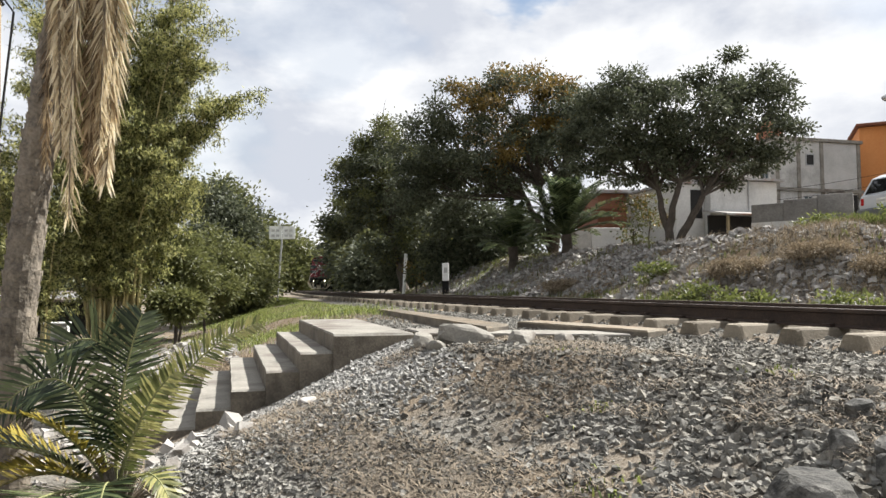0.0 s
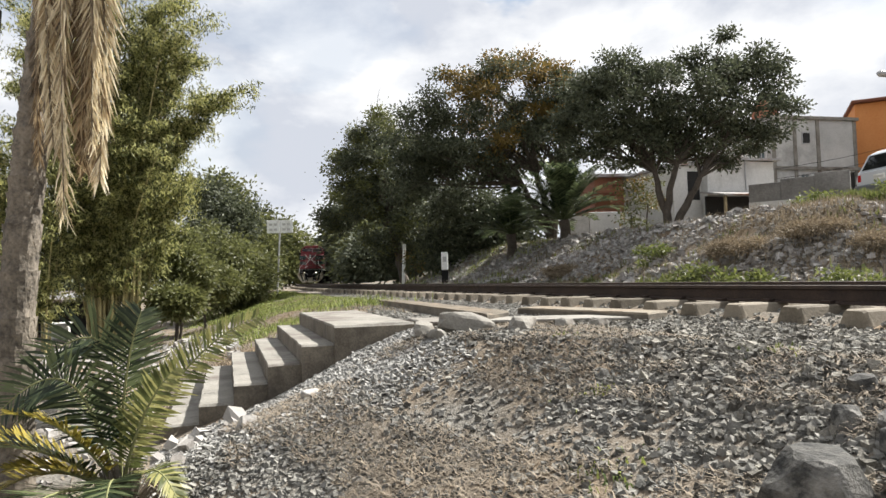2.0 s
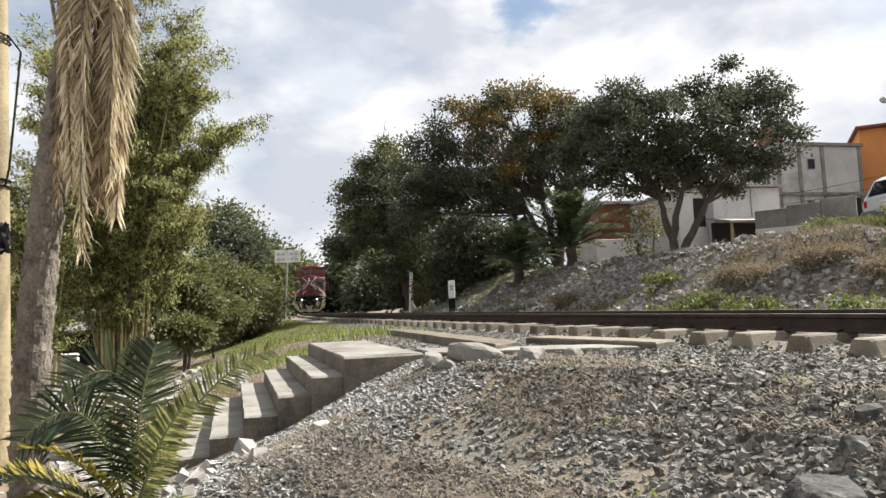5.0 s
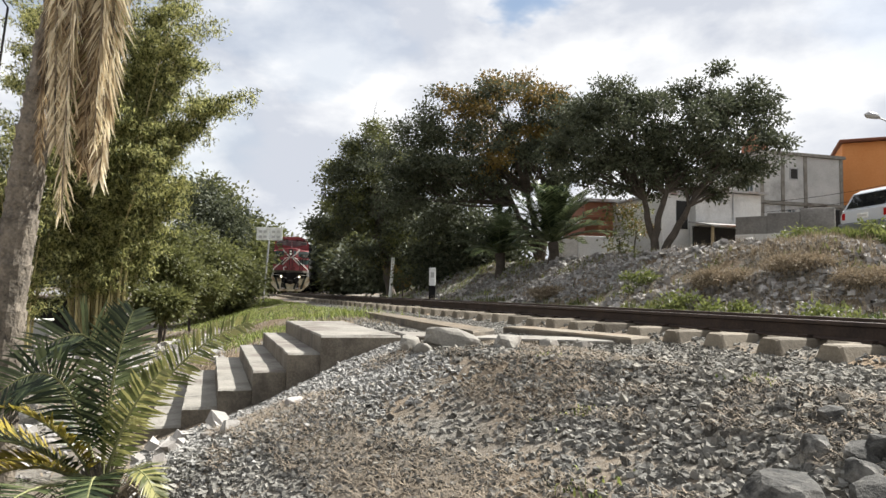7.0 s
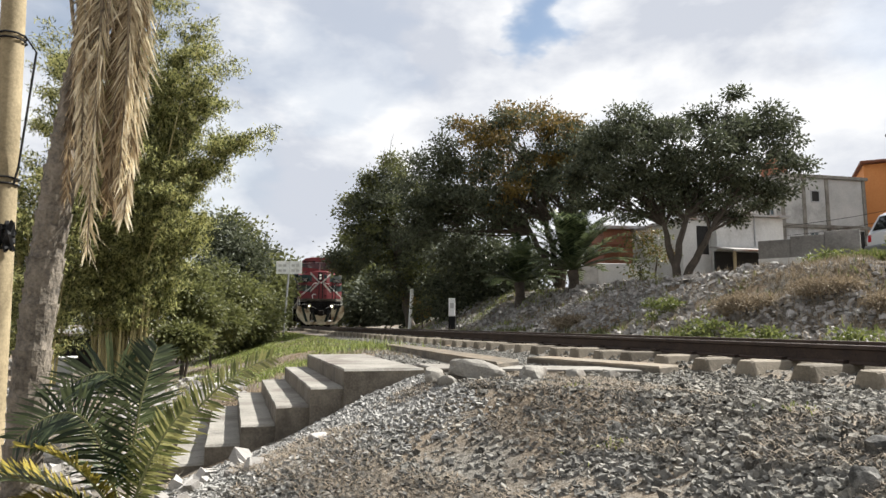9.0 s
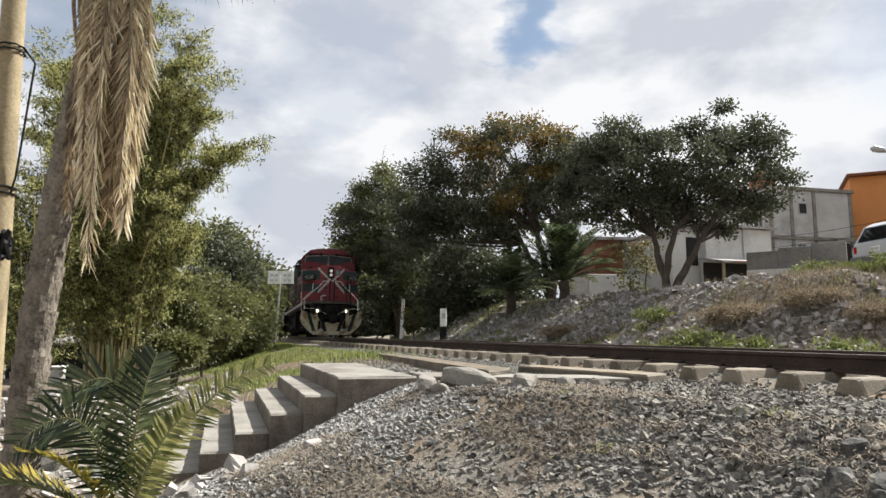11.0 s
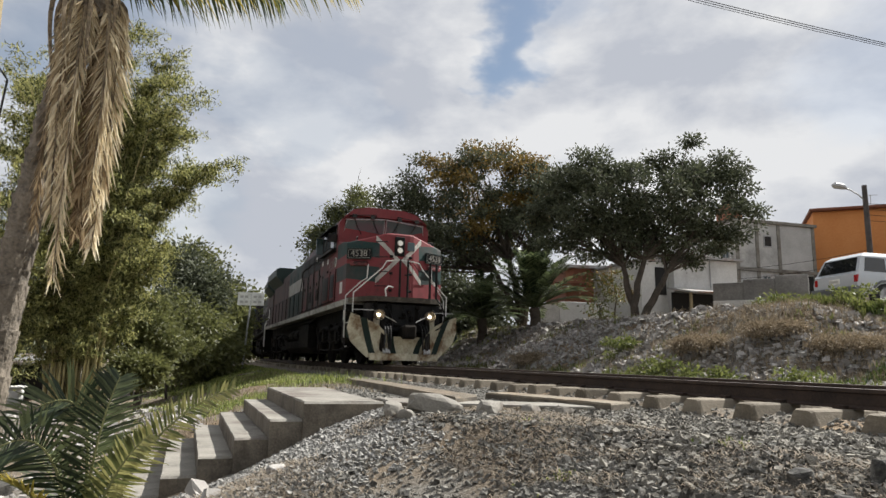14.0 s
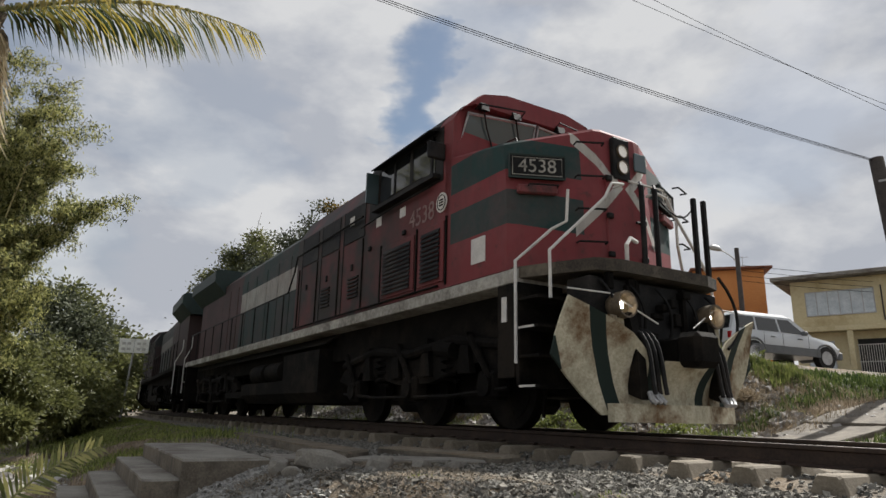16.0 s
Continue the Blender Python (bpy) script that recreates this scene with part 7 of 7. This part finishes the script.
    for i in range(rows):
        f = i / (rows - 1)
        for j in range(cols):
            y = -1 + 2 * j / (cols - 1)
            a = abs(y)
            ztop = 0.95 + 0.45 * max(0.0, (a - 0.42) / 0.58) ** 0.7 if a > 0.42 else 0.78
            z = 0.2 + (ztop - 0.2) * f
            half = 1.05 + 0.62 * min(1.0, f / 0.5) ** 0.9 - 0.1 * max(0.0, f - 0.5) / 0.5
            x = 0.24 - 0.26 * a - 0.2 * math.sin(math.pi * (0.12 + 0.76 * f)) + 0.12 * f
            vs.append(Vector((x, y * half, z)))
    fs = [(i * cols + j, i * cols + j + 1, (i + 1) * cols + j + 1, (i + 1) * cols + j) for i in range(rows - 1) for j in range(cols - 1)]
    n0 = len(vs)
    blade.add(vs + [v - Vector((0.03, 0, 0)) for v in vs], fs + [tuple(k + n0 for k in f[::-1]) for f in fs]
              + [(j, n0 + j, n0 + j + 1, j + 1) for j in range(cols - 1)] + [((rows - 1) * cols + j, (rows - 1) * cols + j + 1, n0 + (rows - 1) * cols + j + 1, n0 + (rows - 1) * cols + j) for j in range(cols - 1)]
              + [(i * cols, (i + 1) * cols, n0 + (i + 1) * cols, n0 + i * cols) for i in range(rows - 1)] + [(i * cols + cols - 1, n0 + i * cols + cols - 1, n0 + (i + 1) * cols + cols - 1, (i + 1) * cols + cols - 1) for i in range(rows - 1)])
    part("plough", blade, PLOW if lead else M["under"], t, "cream plough with dark diagonal stripes" if lead else "", smooth=True)
    part("plough_edge", Shape().prism([(0.26, -0.05), (0.04, -1.0), (-0.06, -1.0), (0.16, -0.05), (0.16, 0.05), (-0.06, 1.0), (0.04, 1.0), (0.26, 0.05)], 2, 0.13, 0.32), M["cream"] if lead else M["under"], t)
    for sg in (-1, 1):
        # added dark prisms: they stand for the black gaps in the blades
        part("hose_bracket", Shape().prism([(-0.02, 0.42), (0.16, 0.36), (0.14, 0.8), (0.04, 1.3), (-0.06, 1.3)], 1, sg * 0.66 - 0.06, sg * 0.66 + 0.06), M["under"], t)
        part("lamp_bracket", Shape().prism([(-0.1, 1.0), (0.0, 0.96), (-0.02, 1.26), (-0.1, 1.28)], 1, sg * 0.82 - 0.08, sg * 0.82 + 0.08), M["cream"] if lead else M["under"], t)
        for k in range(3):
            part("hose_coupling", Shape().tube([(0.22, sg * (0.52 + 0.07 * k), 0.44), (0.27, sg * (0.53 + 0.07 * k), 0.36), (0.3, sg * (0.5 + 0.07 * k), 0.33)], [0.03, 0.036, 0.028], 7), M["steel"], t)
    rng = random.Random(2)
    for y in (-0.62, -0.54, -0.46, 0.46, 0.54, 0.62):
        part("air_hose", Shape().tube(curve3((-0.1, y, 1.15), (0.3, y, 1.1), (0.22, y * 1.02, 0.7), (0.24 + rng.uniform(0, 0.08), y * rng.uniform(0.95, 1.1), 0.42), 8), 0.025, 6), M["black"], t)
    part("cable_loop", Shape().tube(curve3((0.0, 0.95, 1.9), (0.1, 1.3, 1.5), (0.05, 1.2, 1.1), (0.1, 0.9, 1.0), 8), 0.02, 5), M["black"], t)
    for y in (0.78, 0.98):
        part("flag_post", Shape().box(-0.18, -0.12, y - 0.028, y + 0.028, 1.9, 2.95, 0, 0.006), M["black"], t)
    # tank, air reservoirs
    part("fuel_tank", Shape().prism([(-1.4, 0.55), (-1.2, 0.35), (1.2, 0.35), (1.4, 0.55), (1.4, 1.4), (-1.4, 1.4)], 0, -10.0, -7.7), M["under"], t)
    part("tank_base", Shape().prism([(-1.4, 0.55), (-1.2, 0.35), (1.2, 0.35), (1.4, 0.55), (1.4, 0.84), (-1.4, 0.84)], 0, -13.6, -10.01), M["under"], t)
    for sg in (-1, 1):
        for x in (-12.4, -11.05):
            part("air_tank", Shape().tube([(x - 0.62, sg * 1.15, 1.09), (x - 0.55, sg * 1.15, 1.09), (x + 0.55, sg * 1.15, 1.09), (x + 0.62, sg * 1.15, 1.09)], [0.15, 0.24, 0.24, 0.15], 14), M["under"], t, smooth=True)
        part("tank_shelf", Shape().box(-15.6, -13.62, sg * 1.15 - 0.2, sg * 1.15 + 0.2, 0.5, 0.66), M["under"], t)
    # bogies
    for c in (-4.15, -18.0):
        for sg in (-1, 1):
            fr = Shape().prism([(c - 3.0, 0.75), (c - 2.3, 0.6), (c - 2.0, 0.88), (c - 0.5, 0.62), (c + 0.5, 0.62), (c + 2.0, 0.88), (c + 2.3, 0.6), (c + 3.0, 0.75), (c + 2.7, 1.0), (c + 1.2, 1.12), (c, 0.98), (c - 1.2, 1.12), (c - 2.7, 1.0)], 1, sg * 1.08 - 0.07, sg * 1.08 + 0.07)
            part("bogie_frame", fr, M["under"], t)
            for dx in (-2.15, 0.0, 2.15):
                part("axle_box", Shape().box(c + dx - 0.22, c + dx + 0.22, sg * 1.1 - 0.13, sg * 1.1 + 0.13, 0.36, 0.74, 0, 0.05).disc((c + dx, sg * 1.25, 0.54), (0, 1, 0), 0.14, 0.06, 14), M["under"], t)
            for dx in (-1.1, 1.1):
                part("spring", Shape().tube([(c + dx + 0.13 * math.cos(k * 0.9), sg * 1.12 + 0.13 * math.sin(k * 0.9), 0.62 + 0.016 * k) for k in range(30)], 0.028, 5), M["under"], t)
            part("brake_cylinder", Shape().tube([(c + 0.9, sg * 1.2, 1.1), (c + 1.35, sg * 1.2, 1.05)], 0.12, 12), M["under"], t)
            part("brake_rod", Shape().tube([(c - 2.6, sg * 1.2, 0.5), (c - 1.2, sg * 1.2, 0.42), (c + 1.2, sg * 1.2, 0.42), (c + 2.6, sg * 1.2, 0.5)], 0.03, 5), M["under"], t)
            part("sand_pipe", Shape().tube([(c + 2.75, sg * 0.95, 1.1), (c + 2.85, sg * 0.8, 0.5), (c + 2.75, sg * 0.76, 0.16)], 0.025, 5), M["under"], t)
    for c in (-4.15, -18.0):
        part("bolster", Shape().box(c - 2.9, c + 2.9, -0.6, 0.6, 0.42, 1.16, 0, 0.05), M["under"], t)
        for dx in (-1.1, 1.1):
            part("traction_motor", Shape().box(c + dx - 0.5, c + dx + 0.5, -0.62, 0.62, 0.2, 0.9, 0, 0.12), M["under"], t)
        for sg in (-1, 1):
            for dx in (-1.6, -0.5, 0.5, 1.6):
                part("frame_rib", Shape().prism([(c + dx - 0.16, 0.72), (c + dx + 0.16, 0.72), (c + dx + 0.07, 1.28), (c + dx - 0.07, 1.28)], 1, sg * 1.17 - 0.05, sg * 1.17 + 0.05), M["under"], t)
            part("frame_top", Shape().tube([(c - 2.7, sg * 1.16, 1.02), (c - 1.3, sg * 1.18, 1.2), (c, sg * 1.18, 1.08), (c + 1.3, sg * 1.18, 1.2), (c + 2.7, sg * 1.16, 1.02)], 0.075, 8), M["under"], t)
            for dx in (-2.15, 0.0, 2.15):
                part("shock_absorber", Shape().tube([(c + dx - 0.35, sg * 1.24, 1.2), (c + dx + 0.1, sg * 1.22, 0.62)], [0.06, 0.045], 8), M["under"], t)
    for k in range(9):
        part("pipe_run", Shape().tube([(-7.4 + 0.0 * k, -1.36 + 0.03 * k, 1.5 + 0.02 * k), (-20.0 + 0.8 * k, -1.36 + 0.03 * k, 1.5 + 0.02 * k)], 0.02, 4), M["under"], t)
    for ob in t.children_recursive:
        ob.data.transform(Matrix.Diagonal((1.0, 1.015, 1.022, 1.0)))
    wheels = []
    for c in (-4.15, -18.0):
        for dx in (-2.15, 0.0, 2.15):
            sh = Shape()
            for sg in (-1, 1):
                y = sg * 0.755
                sh.tube([(0, y - sg * 0.075, 0), (0, y - sg * 0.045, 0), (0, y - sg * 0.044, 0), (0, y + sg * 0.06, 0)], [0.56, 0.56, 0.53, 0.525], 26)
                sh.disc((0, y + sg * 0.062, 0), (0, 1, 0), 0.4, 0.02, 20)
                for k in range(5):
                    a = k * 1.2566
                    sh.disc((0.3 * math.cos(a), y + sg * 0.076, 0.3 * math.sin(a)), (0, 1, 0), 0.035, 0.012, 8)
            sh.tube([(0, -0.8, 0), (0, 0.8, 0)], 0.1, 10)
            w = part("wheelset", sh, [M["under"]], t)
            w.matrix_basis = pose(c + dx, 0, 0.528)
            wheels.append((w, c + dx))
    return t, wheels


LOCO, LOCO_WHEELS = locomotive("weathered red, green and grey diesel locomotive with lit headlights", livery("railway_livery"))
LOCO2, LOCO2_WHEELS = locomotive("grimy dark diesel locomotive coupled back to front", livery("dark_livery", True), lead=False)


# ---- what moves ----
FRONT = [(0.0, 96.0), (2.0, 85.6), (4.5, 71.8), (7.0, 57.4), (9.0, 45.8), (10.5, 37.6), (11.5, 32.2), (12.5, 26.8), (13.5, 20.9), (14.5, 14.25), (15.2, 9.6), (16.0, 4.98)]
LENGTH = 22.9


def front_at(t):
    """Smooth way of the train's nose along the track."""
    ts, ss = [a for a, _ in FRONT], [b for _, b in FRONT]
    k = max(0, min(len(ts) - 2, int(np.searchsorted(ts, t, "right")) - 1))
    def slope(i):
        a, b = max(0, i - 1), min(len(ts) - 1, i + 1)
        return (ss[b] - ss[a]) / (ts[b] - ts[a])
    h = ts[k + 1] - ts[k]
    u = (t - ts[k]) / h
    return (2 * u**3 - 3 * u**2 + 1) * ss[k] + (u**3 - 2 * u**2 + u) * h * slope(k) + (-2 * u**3 + 3 * u**2) * ss[k + 1] + (u**3 - u**2) * h * slope(k + 1)


def rigid(s_front, turned):
    """A locomotive standing on its two bogies; turned: its cab faces away."""
    a, b = along(s_front + 4.15, TRACK_P), along(s_front + 18.0, TRACK_P)
    if turned:
        a, b = along(s_front + LENGTH - 4.15, TRACK_P), along(s_front + LENGTH - 18.0, TRACK_P)
    f = (a - b).normalized()
    o = a + f * 4.15
    return pose(o.x, o.y, 0.0, 0, 0, math.degrees(math.atan2(f.y, f.x)))


def motions():
    times = [i * 0.5 for i in range(33)]
    walk(LOCO, [(t, rigid(front_at(t), False)) for t in times])
    walk(LOCO2, [(t, rigid(front_at(t) + LENGTH - 0.2, True)) for t in times])
    fine = [i * 0.1 for i in range(161)]
    s0 = front_at(0.0)
    for wheels, sign in ((LOCO_WHEELS, 1), (LOCO2_WHEELS, -1)):
        for w, x in wheels:
            walk(w, [(t, pose(x, 0, 0.528, 0, sign * math.degrees((s0 - front_at(t)) / 0.528), 0)) for t in fine])


motions()
